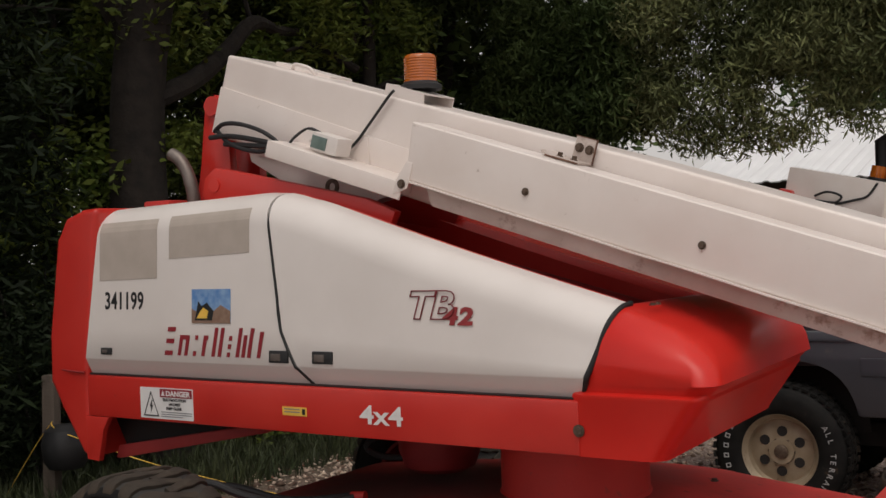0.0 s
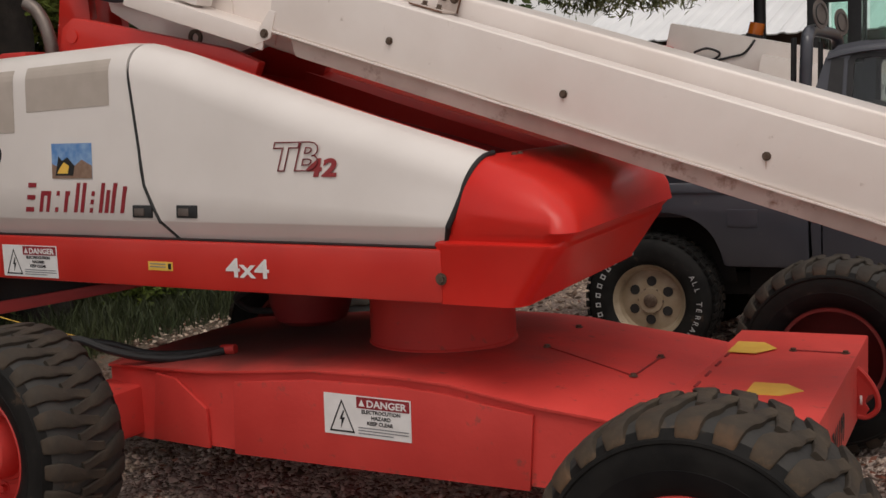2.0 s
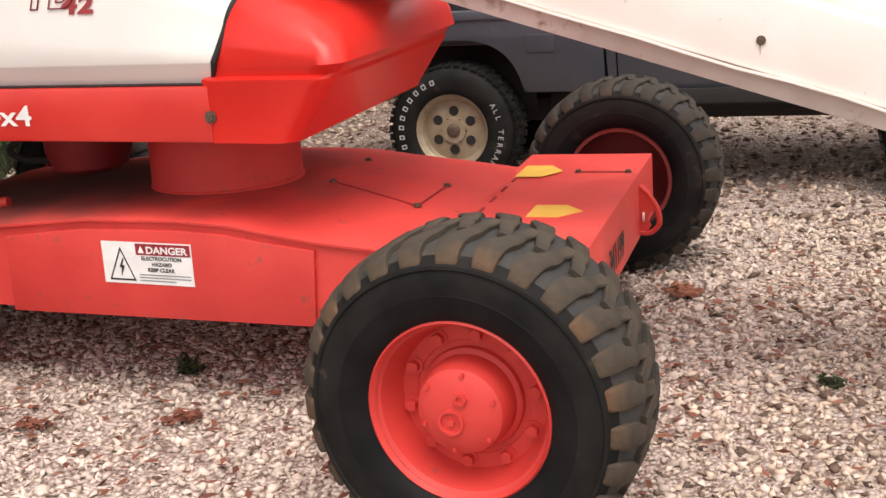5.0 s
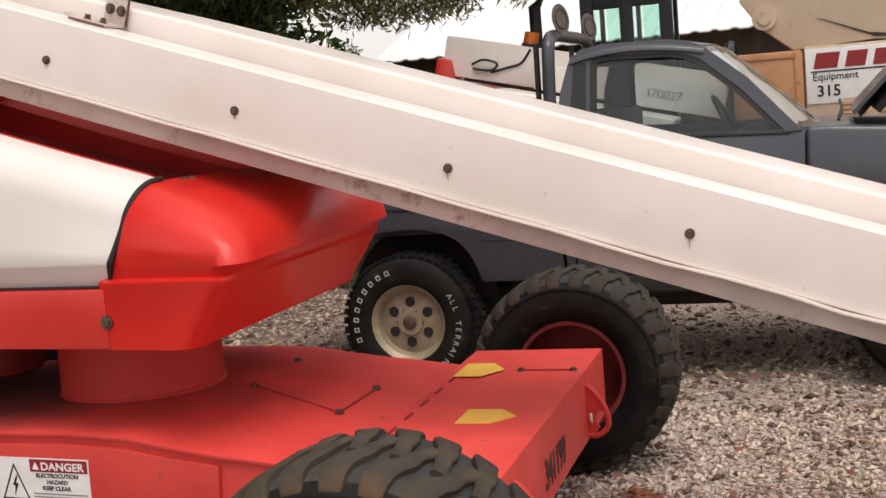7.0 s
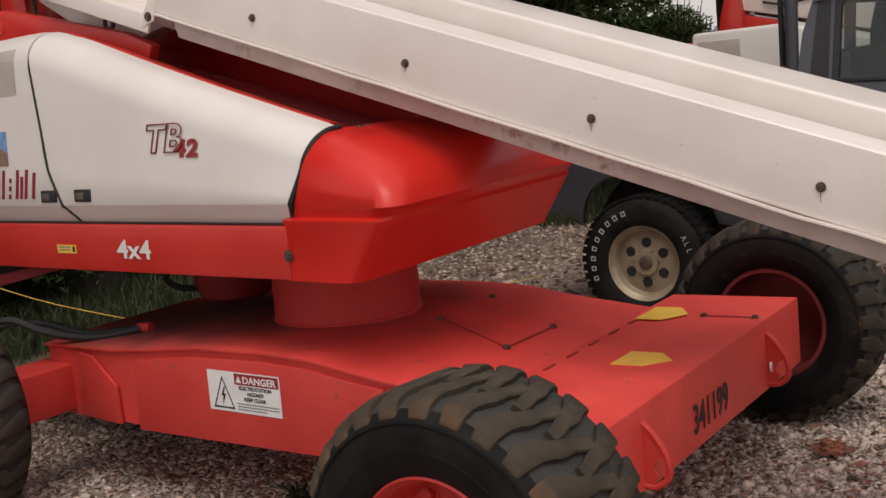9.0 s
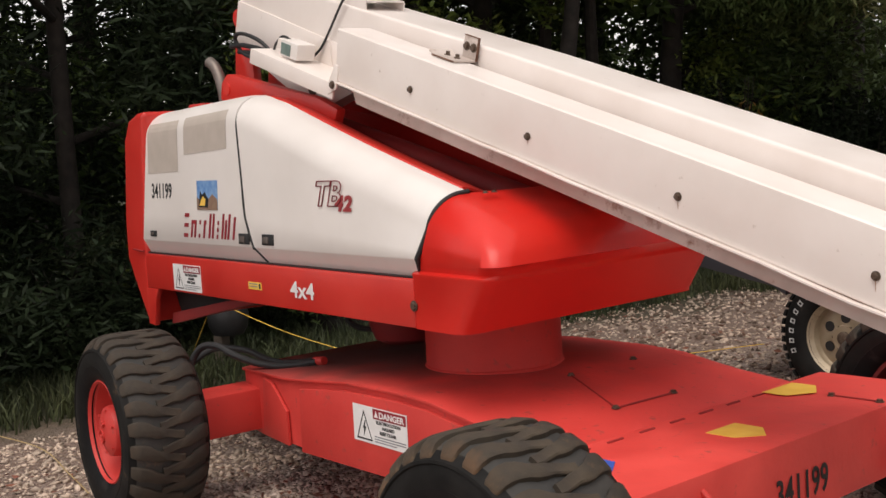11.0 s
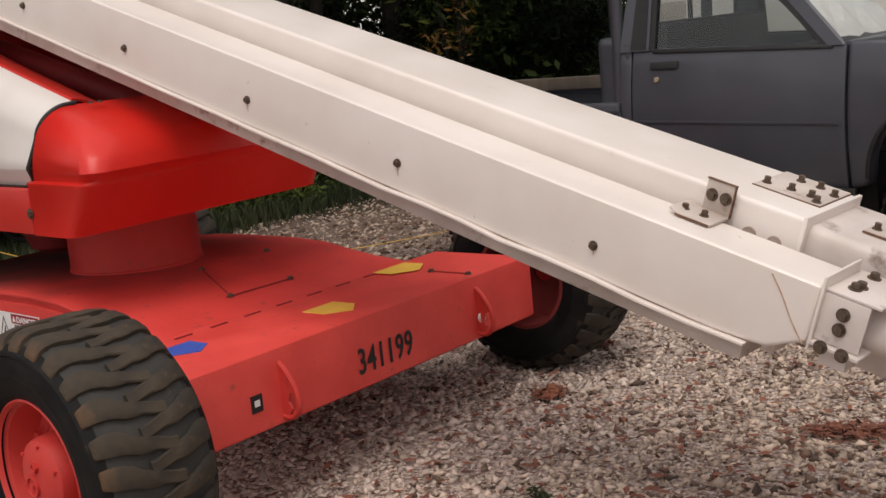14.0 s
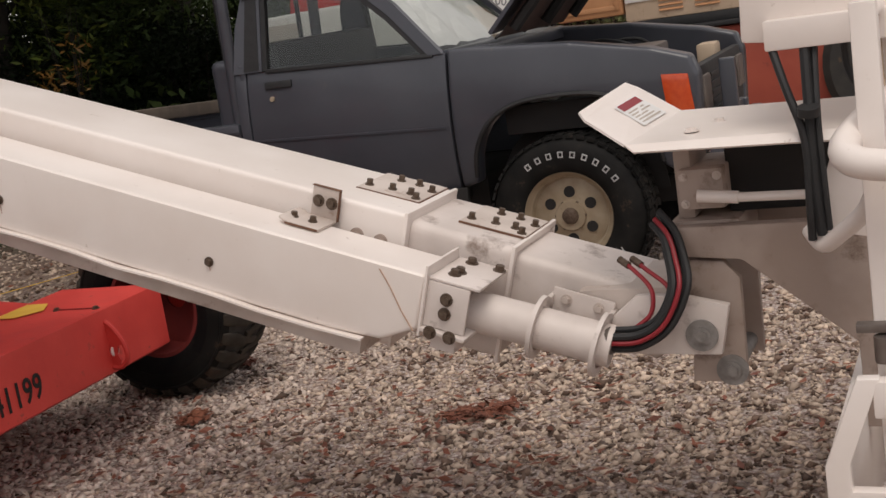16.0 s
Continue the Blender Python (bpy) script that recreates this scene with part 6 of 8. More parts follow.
    prism(bm, [(1.10, 1.35), (2.09, 1.316), (1.87, 1.545), (1.66, 1.72), (1.11, 1.76)], 0.004, "xz", yw + 0.02)
    gl = tp("side_window", lean_in(bm, side), GLASS, "tinted cab window")
    gl.visible_shadow = False
# roof, rear wall, screens, cowl
bm = bmesh.new()
rows = []
for i in range(9):
    x = 0.985 + 0.71 * i / 8
    top = 1.832 - 0.055 * (i / 8) ** 3 - 0.05 * (1 - i / 8) ** 4
    side = [(0.158, top - 0.030), (0.160, top - 0.014), (0.172, top - 0.002)]
    rows.append([(x, y, z) for y, z in side] + [(x, 0.20 + 1.20 * k / 8, top + 0.008 + 0.022 * math.sin(math.pi * k / 8)) for k in range(9)] + [(x, TBW - y, z) for y, z in side[::-1]])
surface(bm, rows)
thicken(bm, 0.03)
tp("roof", bm, PRIMER, "grey cab roof", angle=60)
bm = bmesh.new()
box(bm, (0.925, 0.1, 0.6), (0.965, 1.5, 1.40), 0.01)
box(bm, (0.985, 0.19, 1.74), (1.025, 1.41, 1.80), 0.008)
tp("cab_rear_wall", bm, PRIMER, "grey rear cab wall")
bm = bmesh.new()
surface(bm, [[(0.96, 0.18, 1.39), (0.96, 1.42, 1.39)], [(1.01, 0.2, 1.75), (1.01, 1.40, 1.75)]])
g = tp("rear_window", bm, GLASS)
g.visible_shadow = False
bm = bmesh.new()
surface(bm, [[(2.15 + 0.10 * math.sin(math.pi * k / 8) ** 0.6, 0.12 + 1.36 * k / 8, 1.328) for k in range(9)], [(1.69 + 0.06 * math.sin(math.pi * k / 8) ** 0.6, 0.20 + 1.20 * k / 8, 1.785) for k in range(9)]])
g = tp("windscreen", bm, GLASS, "dusty windscreen")
g.visible_shadow = False
bm = bmesh.new()
box(bm, (2.15, 0.13, 1.26), (2.42, 1.47, 1.335), 0.015)
tp("cowl", bm, PRIMER, "grey cowl")
for x0, y0, y1 in ((2.34, 0.45, 0.95), (2.34, 0.95, 1.4)):
    bm = bmesh.new()
    tube(bm, [(x0, y0, 1.345), (x0 + 0.02, y0 + 0.2, 1.39), (x0 + 0.01, y1, 1.43)], 0.008, 6)
    tp("wiper", bm, TRIM, "black wiper")
# interior: dashboard, seat, wheel
bm = bmesh.new()
box(bm, (1.80, 0.13, 1.10), (2.22, 1.47, 1.33), 0.05)
tp("dashboard", bm, TRIM, "dark dashboard")
bm = bmesh.new()
box(bm, (1.05, 0.16, 0.8), (1.65, 1.44, 1.06), 0.05)
box(bm, (1.01, 0.16, 1.0), (1.17, 1.44, 1.50), 0.05)
tp("bench_seat", bm, TRIM, "dark bench seat")
bm = bmesh.new()
lathe(bm, [(0.17, -0.012), (0.19, 0.0), (0.17, 0.012), (0.155, 0.0)], 28, "x", pose(1.72, 1.08, 1.36, 0, -28, 0), closed=True)
tp("steering_wheel", bm, TRIM, "dark steering wheel")
bm = bmesh.new()
box(bm, (-1.0, 0.11, 0.88), (0.88, 1.49, 0.91), 0.01)
box(bm, (-1.02, 0.11, 0.77), (-0.97, 1.49, 1.05), 0.01)
box(bm, (0.83, 0.11, 0.63), (0.88, 1.49, 1.05), 0.01)
tp("bed_floor", bm, PRIMER, "grey bed")
bm = bmesh.new()
box(bm, (-0.30, 0.45, 0.38), (3.3, 0.55, 0.52), 0.01)
box(bm, (-0.30, 1.05, 0.38), (3.3, 1.15, 0.52), 0.01)
box(bm, (0.9, 0.15, 0.5), (2.1, 1.45, 0.6), 0.01)
cyl(bm, (0, 0.2, 0.385), (0, 1.45, 0.385), 0.05)
cyl(bm, (2.76, 0.2, 0.396), (2.76, 1.45, 0.396), 0.05)
box(bm, (0.5, 0.4, 0.42), (2.2, 1.2, 0.62), 0.02)
for cx, r in ((0.0, RA - 0.03), (2.76, FA - 0.03)):
    prism(bm, arc(cx, 0.48, r, 180, 0, 14), 0.012, "xz", 0.33)
    prism(bm, arc(cx, 0.48, r, 180, 0, 14), 0.012, "xz", 1.27)
tp("underbody", bm, DARK, "dark frame and axles")
# front end
bm = bmesh.new()
box(bm, (3.41, 0.14, 0.66), (3.46, 1.46, 1.09), 0.015)
front = tp("front_panel", bm, TRIM, "dark open grille")
for k in range(7):
    bm = bmesh.new()
    box(bm, (3.46, 0.42, 0.74 + 0.045 * k), (3.472, 1.18, 0.76 + 0.045 * k), 0.003)
    tp("grille_slat", bm, TRIM, "", front)
for y in (0.18, 1.24):
    bm = bmesh.new()
    box(bm, (3.455, y, 0.86), (3.48, y + 0.18, 1.04), 0.015)
    tp("headlight", bm, GREY_TUBE, "square headlight", front)
bm = bmesh.new()
prism(bm, [(3.315, 0.855), (3.445, 0.865), (3.425, 1.070), (3.295, 1.080)], 0.016, "xz", 0.044, 0.004)
tp("marker_lamp", tumble(bm, 0), ORANGE_LENS, "orange corner lamp", front)
bm = bmesh.new()
for y in (0.36, 0.66):
    box(bm, (3.52, y, 0.60), (3.60, y + 0.05, 1.10 if y < 0.5 else 0.86), 0.014, seg=3)
box(bm, (3.53, 0.41, 0.80), (3.58, 0.66, 0.86), 0.01)
box(bm, (3.48, 0.1, 0.58), (3.56, 1.5, 0.73), 0.02)
tp("bull_bar", bm, PRIMER, "grey front bumper and push bar")
# engine bay
bm = bmesh.new()
box(bm, (2.44, 0.15, 0.85), (3.41, 1.45, 1.0), 0.01)
tp("engine_bay", bm, DARK, "dark engine bay")
for lo, hi, mt, nm in (((2.65, 0.50, 0.95), (3.15, 1.0, 1.19), GREY_TUBE, "engine_block"), ((3.16, 0.2, 1.0), (3.34, 0.42, 1.16), TRIM, "battery"), ((2.55, 0.2, 1.0), (2.72, 0.4, 1.25), DECAL_WHITE, "washer_bottle"), ((3.26, 1.18, 1.0), (3.37, 1.36, 1.13), TAN, "air_duct")):
    bm = bmesh.new()
    box(bm, lo, hi, 0.02)
    tp(nm, bm, mt)
rnd = random.Random(8)
for k in range(9):
    bm = bmesh.new()
    x, y = rnd.uniform(2.5, 2.9), rnd.uniform(0.2, 1.3)
    tube(bm, [(x, y, 1.02), (x + rnd.uniform(0.0, 0.12), y + rnd.uniform(-0.1, 0.1), rnd.uniform(1.16, 1.27)), (x + rnd.uniform(0.15, 0.35), y + rnd.uniform(-0.3, 0.3), rnd.uniform(1.10, 1.20)), (x + rnd.uniform(0.3, 0.5), y + rnd.uniform(-0.3, 0.3), 1.0)], rnd.uniform(0.008, 0.02), 8)
    tp("engine_hose", bm, BLACK, "black engine hose")
bm = bmesh.new()
rows = []
for i in range(7):
    f = i / 6
    rows.append([(2.42 + 0.72 * f, 0.16 + 1.28 * k / 8, 1.375 + 0.74 * f + 0.02 * math.sin(math.pi * k / 8)) for k in range(9)])
surface(bm, rows)
thicken(bm, 0.02)
hoodp = tp("bonnet", bm, PRIMER, "raised grey bonnet")
for y in (0.25, 0.8, 1.35):
    bm = bmesh.new()
    tube(bm, [(2.52, y, 1.39), (2.82, y + 0.02, 1.71), (3.12, y, 2.01)], 0.03, 6)
    tp("bonnet_brace", bm, DARK, "", hoodp)
# roll bar with lamps behind the cab
bm = bmesh.new()
tube(bm, [(0.86, 0.13, 0.95), (0.87, 0.13, 1.5), (0.88, 0.13, 1.80), (0.88, 0.17, 1.88), (0.885, 0.26, 1.915), (0.89, 0.65, 1.918), (0.90, 1.0, 1.912), (0.90, 1.12, 1.88), (0.89, 1.18, 1.80), (0.87, 1.20, 1.5), (0.86, 1.20, 0.95)], 0.035, 14)
bar = tp("roll_bar", bm, PRIMER, "grey tubular roll bar with lamps")
for y, dx in ((0.2, 0.0), (1.13, 0.0)):
    bm = bmesh.new()
    cyl(bm, (0.80 + dx, y, 1.88), (0.79, y, 1.05), 0.016, n=10)
    tp("roll_bar_brace", bm, TRIM, "", bar)
for x, y, z in ((0.93, 0.24, 2.000), (0.93, 1.03, 1.985)):
    bm = bmesh.new()
    m = pose(x, y, z, 0, -6, -20) @ Matrix.Scale(0.66, 4)
    lathe(bm, [(0.0, -0.035), (0.045, -0.030), (0.08, -0.002), (0.09, 0.02), (0.082, 0.026)], 28, "x", m)
    cyl(bm, (x - 0.03, y, 1.91), (x - 0.03, y, z - 0.06), 0.016, n=10)
    lampo = tp("spot_lamp", bm, TRIM, "round dark spot lamp", bar)
    bm = bmesh.new()
    cyl(bm, m @ Vector((0.01, 0, 0)), m @ Vector((0.018, 0, 0)), 0.082, n=24)
    part("lamp_glass", bm, GREY_TUBE, lampo)
# silvery shade sheet behind the windscreen
bm = bmesh.new()
rnd = random.Random(3)
surface(bm, [[(2.11 - 0.42 * i / 6 + 0.06 * math.sin(math.pi * k / 14) + rnd.uniform(-0.015, 0.015), 0.20 + 1.2 * k / 14, 1.35 + 0.40 * i / 6 + rnd.uniform(-0.01, 0.01)) for k in range(15)] for i in range(7)])
tp("windscreen_shade", bm, DECAL_WHITE, "crumpled pale shade sheet behind the windscreen", smooth=False)
# underside of the raised bonnet
bm = bmesh.new()
surface(bm, [[(2.445 + 0.72 * f / 4, 0.20 + 1.2 * k / 8, 1.355 + 0.74 * f / 4) for k in range(9)] for f in range(5)])
tp("bonnet_lining", bm, material("rusty underside", (0.05, 0.03, 0.025), (0.09, 0.05, 0.04), 6, 0.8, bump=0.3), "dark rusty underside", hoodp)
# rounded bulkhead behind the cab and a brown board along the far bed side
bm = bmesh.new()
box(bm, (0.73, 0.115, 0.98), (0.885, 1.485, 1.44), 0.05, seg=4)
tp("bulkhead", bm, PRIMER, "dark rounded bulkhead behind the cab")
bm = bmesh.new()
box(bm, (-0.98, 1.47, 1.06), (0.68, 1.52, 1.15), 0.012)
tp("side_board", bm, WOOD, "weathered brown board along the bed")
bm = bmesh.new()
box(bm, (0.45, 0.050, 0.835), (0.62, 0.058, 0.935), 0.003)
tp("fuel_door", tumble(bm, 0), PRIMER, "square fuel door")
bm = bmesh.new()
lathe(bm, [(0.0, -0.03), (0.05, -0.028), (0.075, 0.0), (0.072, 0.03), (0.0, 0.034)], 20, "x", pose(1.70, 1.60, 1.77, 0, 8, 0))
tube(bm, [(1.70, 1.60, 1.72), (1.80, 1.56, 1.55), (1.98, 1.50, 1.36)], 0.012, 8)
tp("door_mirror", bm, TRIM, "black door mirror")

# ---- second lift behind the truck ----
lift2 = thing("boom_lift", "distant red and white boom lift with lowered boom, behind the pickup", "boom lift", pose(-2.15, 12.2, 0, 0, 0, 2))


def p2(name, bm, mat, label="", m=None):
    if m is not None:
        bm.transform(m)
    return part(name, bm, mat, lift2, label)


B2 = pose(-0.95, -0.2, 2.24, 0, 13, 0)
bm = bmesh.new()
box(bm, (0.0, 0.0, -0.36), (2.72, 0.32, 0.02), 0.02)
p2("boom_tube", bm, WHITE, "off-white boom tube", B2)
bm = bmesh.new()
box(bm, (0.98, -0.2, -0.36), (2.74, -0.01, -0.12), 0.015)
p2("carrier_box", bm, WHITE, "off-white carrier box", B2)
bm = bmesh.new()
lathe(bm, [(0.0, 0.02), (0.085, 0.02), (0.085, 0.05), (0.0, 0.05)], 24, "z", pose(0.82, 0.1, 0))
p2("beacon_base", bm, TRIM, "", B2)
bm = bmesh.new()
lathe(bm, [(0.075, 0.05), (0.072, 0.16), (0.0, 0.165)], 24, "z", pose(0.82, 0.1, 0))
p2("beacon_lens", bm, AMBER, "amber beacon lens", B2)
for pts in ([(0.85, -0.005, 0.0), (0.78, -0.01, -0.14), (0.66, -0.01, -0.20), (0.5, -0.02, -0.27)], [(0.30, -0.02, -0.22), (0.42, -0.06, -0.16), (0.55, -0.04, -0.18), (0.5, -0.03, -0.25), (0.32, -0.03, -0.26)]):
    bm = bmesh.new()
    tube(bm, pts, 0.012, 8)
    p2("cable", bm, BLACK, "black cable", B2)
bm = bmesh.new()
prism(bm, [(-1.19, 1.0), (-1.15, 1.68), (-0.30, 1.70), (1.3, 1.30), (1.1, 1.0)], 0.5, "xz", -0.9, 0.04, seg=3)
p2("side_hood", bm, HOOD, "off-white hood with vents")
bm = bmesh.new()
box(bm, (-1.1, -0.905, 1.42), (-0.70, -0.895, 1.60), 0.004)
p2("vent_panel", bm, VENT, "beige vent screen")
bm = bmesh.new()
prism(bm, [(-1.20, 1.2), (-1.0, 1.2), (-0.87, 1.7), (-0.91, 2.02), (-1.03, 2.05), (-1.10, 1.8)], 0.4, "xz", -0.3, 0.02)
prism(bm, [(-1.0, 1.60), (-0.9, 1.82), (0.35, 1.50), (0.35, 1.38)], 0.3, "xz", -0.22, 0.02)
p2("mast", bm, RED, "red mast")
bm = bmesh.new()
box(bm, (-1.30, -0.9, 0.80), (1.5, 0.8, 1.0), 0.02)
box(bm, (-1.35, -0.9, 0.80), (-1.2, 0.8, 1.60), 0.04)
box(bm, (-1.2, -0.7, 0.3), (1.4, 0.7, 0.62), 0.02)
cyl(bm, (0, 0, 0.6), (0, 0, 0.82), 0.3)
p2("turntable_frame", bm, RED, "red frame")
for x in (-1.1, 1.3):
    for y in (-1.1, 0.85):
        bm = bmesh.new()
        lathe(bm, [(0.22, 0.0), (0.40, 0.0), (0.43, 0.04), (0.43, 0.26), (0.40, 0.30), (0.22, 0.30)], 32, "y", pose(x, y, 0.43), closed=True)
        w = p2("wheel", bm, TREAD, "dark tyre")
        bm = bmesh.new()
        lathe(bm, [(0.22, 0.02), (0.2, 0.08), (0.0, 0.08)], 24, "y", pose(x, y, 0.43))
        part("rim", bm, RED_DULL, w)
bm = bmesh.new()
box(bm, (1.84, -0.222, -0.37), (2.75, -0.206, -0.10), 0.004)
p2("number_panel", bm, DECAL_WHITE, "white panel with stencilled number", B2)
words("370027", 0.115, INK_GREY, lift2, B2 @ pose(2.02, -0.2245, -0.275) @ FACE, bold=0.001, label="black stencilled number")

# ---- tan telehandler behind the truck ----
tele = thing("telehandler", "faded tan and red machine with black cab behind the pickup", "telehandler", pose(0.52, 11.6, 0, 0, 0, 3))


def t2(name, bm, mat, label="", parent=None):
    return part(name, bm, mat, parent or tele, label)


bm = bmesh.new()
box(bm, (-0.86, -0.25, 1.25), (-0.28, 0.9, 1.80), 0.03)
panel = t2("side_panel", bm, ORANGE_TAN, "faded orange tan side panel")
bm = bmesh.new()
for lo, hi in (((-0.81, -0.262, 1.74), (-0.33, -0.25, 1.78)), ((-0.81, -0.262, 1.30), (-0.33, -0.25, 1.34)), ((-0.83, -0.262, 1.30), (-0.79, -0.25, 1.78)), ((-0.35, -0.262, 1.30), (-0.31, -0.25, 1.78))):
    box(bm, lo, hi, 0.005)
t2("panel_frame", bm, ORANGE_TAN, "", panel)
bm = bmesh.new()
box(bm, (-0.27, -0.22, 1.18), (0.75, 0.9, 1.82), 0.02)
body = t2("engine_body", bm, TAN, "tan body with a rental sign")
for x0 in (0.02, 0.32):
    for k in range(4):
        bm = bmesh.new()
        prism(bm, [(-0.224, 1.24 + 0.04 * k), (-0.24, 1.245 + 0.04 * k), (-0.222, 1.262 + 0.04 * k)], 0.2, "yz", x0)
        t2("vent_louvre", bm, ORANGE_TAN, "", body)
bm = bmesh.new()
box(bm, (-0.26, -0.232, 1.34), (0.62, -0.222, 1.80), 0.004)
sign = t2("sign_panel", bm, DECAL_WHITE, "pale rental sign with red mark")
for k, (x0, x1) in enumerate(((-0.20, 0.02), (0.05, 0.24), (0.27, 0.46))):
    bm = bmesh.new()
    prism(bm, [(x0, 1.63), (x1 - 0.03, 1.63), (x1, 1.76), (x0 + 0.03, 1.76)], 0.003, "xz", -0.236)
    t2("sign_mark", bm, DECAL_RED, "", sign)
bm = bmesh.new()
box(bm, (-0.22, -0.236, 1.60), (0.50, -0.233, 1.612))
t2("sign_rule", bm, INK, "", sign)
words("Equipment", 0.085, INK, sign, pose(-0.21, -0.2365, 1.535) @ FACE, bold=0.0006)
words("315", 0.13, INK, sign, pose(-0.18, -0.2365, 1.40) @ FACE, bold=0.002)
bm = bmesh.new()
box(bm, (-0.55, -0.27, 1.06), (1.3, 0.9, 1.10), 0.01)
box(bm, (-0.40, -0.22, 1.10), (1.2, 0.9, 1.18), 0.01)
t2("body_sill", bm, TRIM, "dark body sill", body)
bm = bmesh.new()
box(bm, (0.15, -0.18, 0.35), (3.0, 0.8, 1.05), 0.03)
box(bm, (-2.2, -0.1, 0.45), (0.2, 0.8, 1.05), 0.03)
t2("lower_frame", bm, RUST_RED, "faded red lower frame")
# boom knuckle
bm = bmesh.new()
prism(bm, [(-0.62, 2.02), (-0.78, 2.25), (-0.55, 2.8), (2.2, 2.9), (2.6, 2.2), (0.9, 1.78), (0.3, 1.84), (-0.35, 1.80), (-0.50, 1.92)], 0.25, "xz", -0.15, 0.02)
arm2 = t2("lift_arm", bm, TAN, "tan lift arm")
bm = bmesh.new()
cyl(bm, (-0.58, -0.18, 2.09), (-0.58, -0.14, 2.09), 0.10, n=28)
cyl(bm, (-0.58, -0.20, 2.09), (-0.58, -0.17, 2.09), 0.055, n=20)
t2("arm_pin", bm, TAN, "tan pivot pin", arm2)
bm = bmesh.new()
prism(bm, [(-0.15, 2.06), (0.25, 1.90), (0.95, 1.80), (0.30, 1.86)], 0.01, "xz", -0.162)
t2("arm_mark", bm, TRIM, "", arm2)
for x in (-1.7, 1.9):
    bm = bmesh.new()
    lathe(bm, [(0.26, 0.0), (0.56, 0.0), (0.62, 0.05), (0.62, 0.35), (0.56, 0.40), (0.26, 0.40)], 40, "y", pose(x, -0.35, 0.62), closed=True)
    w = t2("wheel", bm, TREAD, "dark tyre")
    bm = bmesh.new()
    lathe(bm, [(0.26, 0.03), (0.22, 0.12), (0.0, 0.12)], 28, "y", pose(x, -0.35, 0.62))
    t2("rim", bm, TAN, "", w)
# black cab with green glass
cx0, cx1, cy0, cy1 = -2.275, -1.515, 1.0, 1.95
bm = bmesh.new()
box(bm, (cx0, cy0, 1.0), (cx1, cy1, 1.62), 0.02)
cab = t2("cab", bm, TRIM, "black operator's cab")
for x in (cx0, (cx0 + cx1) / 2, cx1):
    for y, w in ((cy0, 0.062), (cy1, 0.022)):
        bm = bmesh.new()
        box(bm, (x - w, y - 0.04, 1.0), (x + w, y + 0.04, 2.55), 0.01)
        t2("cab_post", bm, TRIM, "", cab)
for za, zb in ((1.62, 1.70), (2.38, 2.53)):
    bm = bmesh.new()
    box(bm, (cx0 + 0.06, cy0 - 0.03, za), (cx1 - 0.06, cy0 + 0.03, zb), 0.02)
    t2("cab_bar", bm, TRIM, "", cab)
bm = bmesh.new()
prism(bm, [(cx0 - 0.12, 2.515), (cx1 + 0.12, 2.545), (cx1 + 0.12, 2.645), (cx0 - 0.12, 2.59)], cy1 - cy0 + 0.2, "xz", cy0 - 0.1, 0.015)
t2("cab_roof", bm, TRIM, "black cab roof", cab)
bm = bmesh.new()
lathe(bm, [(0.07, 2.60), (0.068, 2.70), (0.05, 2.73), (0.0, 2.73)], 20, "z", pose(-1.80, 1.4, 0.03))
t2("beacon", bm, AMBER, "amber beacon", cab)
for xa, xb in ((cx0 + 0.05, (cx0 + cx1) / 2 - 0.05), ((cx0 + cx1) / 2 + 0.05, cx1 - 0.05)):
    bm = bmesh.new()
    box(bm, (xa, cy0 - 0.005, 1.66), (xb, cy0 + 0.003, 2.46))
    g = t2("cab_window", bm, GLASS_GREEN, "green cab glass", cab)
    bm = bmesh.new()
    box(bm, (xa, cy1 - 0.005, 1.66), (xb, cy1 + 0.003, 2.46))
    t2("cab_window", bm, GLASS_GREEN, "green cab glass", cab)
bm = bmesh.new()
cyl(bm, (-2.81, 1.1, 1.0), (-2.81, 1.1, 2.48), 0.06, n=18)
prism(bm, [(-2.87, 2.48), (-2.75, 2.48), (-2.72, 2.57)], 0.1, "xz", 1.05)
t2("exhaust_pipe", bm, TRIM, "black upright exhaust pipe")

# ---- barn ----
barn = thing("barn", "barn with a white corrugated metal roof, behind the trees", "barn", pose(-2, 27, 0))


def ridge(bm, x0, x1, y0, z0, y1, z1, shift, ribs):
    """Sloping sheet with raised ribs; shift moves the upper edge along x."""
    rows = [[], []]
    n = ribs * 6
    for k in range(n + 1):
        f = k / n
        up = 0.03 if k % 6 in (0, 1) else 0.0
        rows[0].append((x0 + (x1 - x0) * f, y0, z0 + up))
        rows[1].append((x0 + shift + (x1 - x0 - shift) * f, y1, z1 + up))
    surface(bm, rows)


bm = bmesh.new()
ridge(bm, -7.75, 14.0, -1.0, 2.60, 4.2, 4.42, 0.35, 55)
thicken(bm, 0.03)
part("roof", bm, ROOF, barn, "white corrugated metal roof", angle=20)
bm = bmesh.new()
box(bm, (-7.45, -0.4, 0.0), (13.5, 4.0, 2.68))
part("wall", bm, material("dark board wall", (0.05, 0.03, 0.025), (0.09, 0.06, 0.045), 3, 0.85, streak=0.2), barn, "dark open barn front")
bm = bmesh.new()
ridge(bm, -7.40, 14.0, 9.4, 2.60, 4.2, 4.42, 0.0, 54)
part("roof", bm, ROOF, barn, "white corrugated metal roof", angle=20)

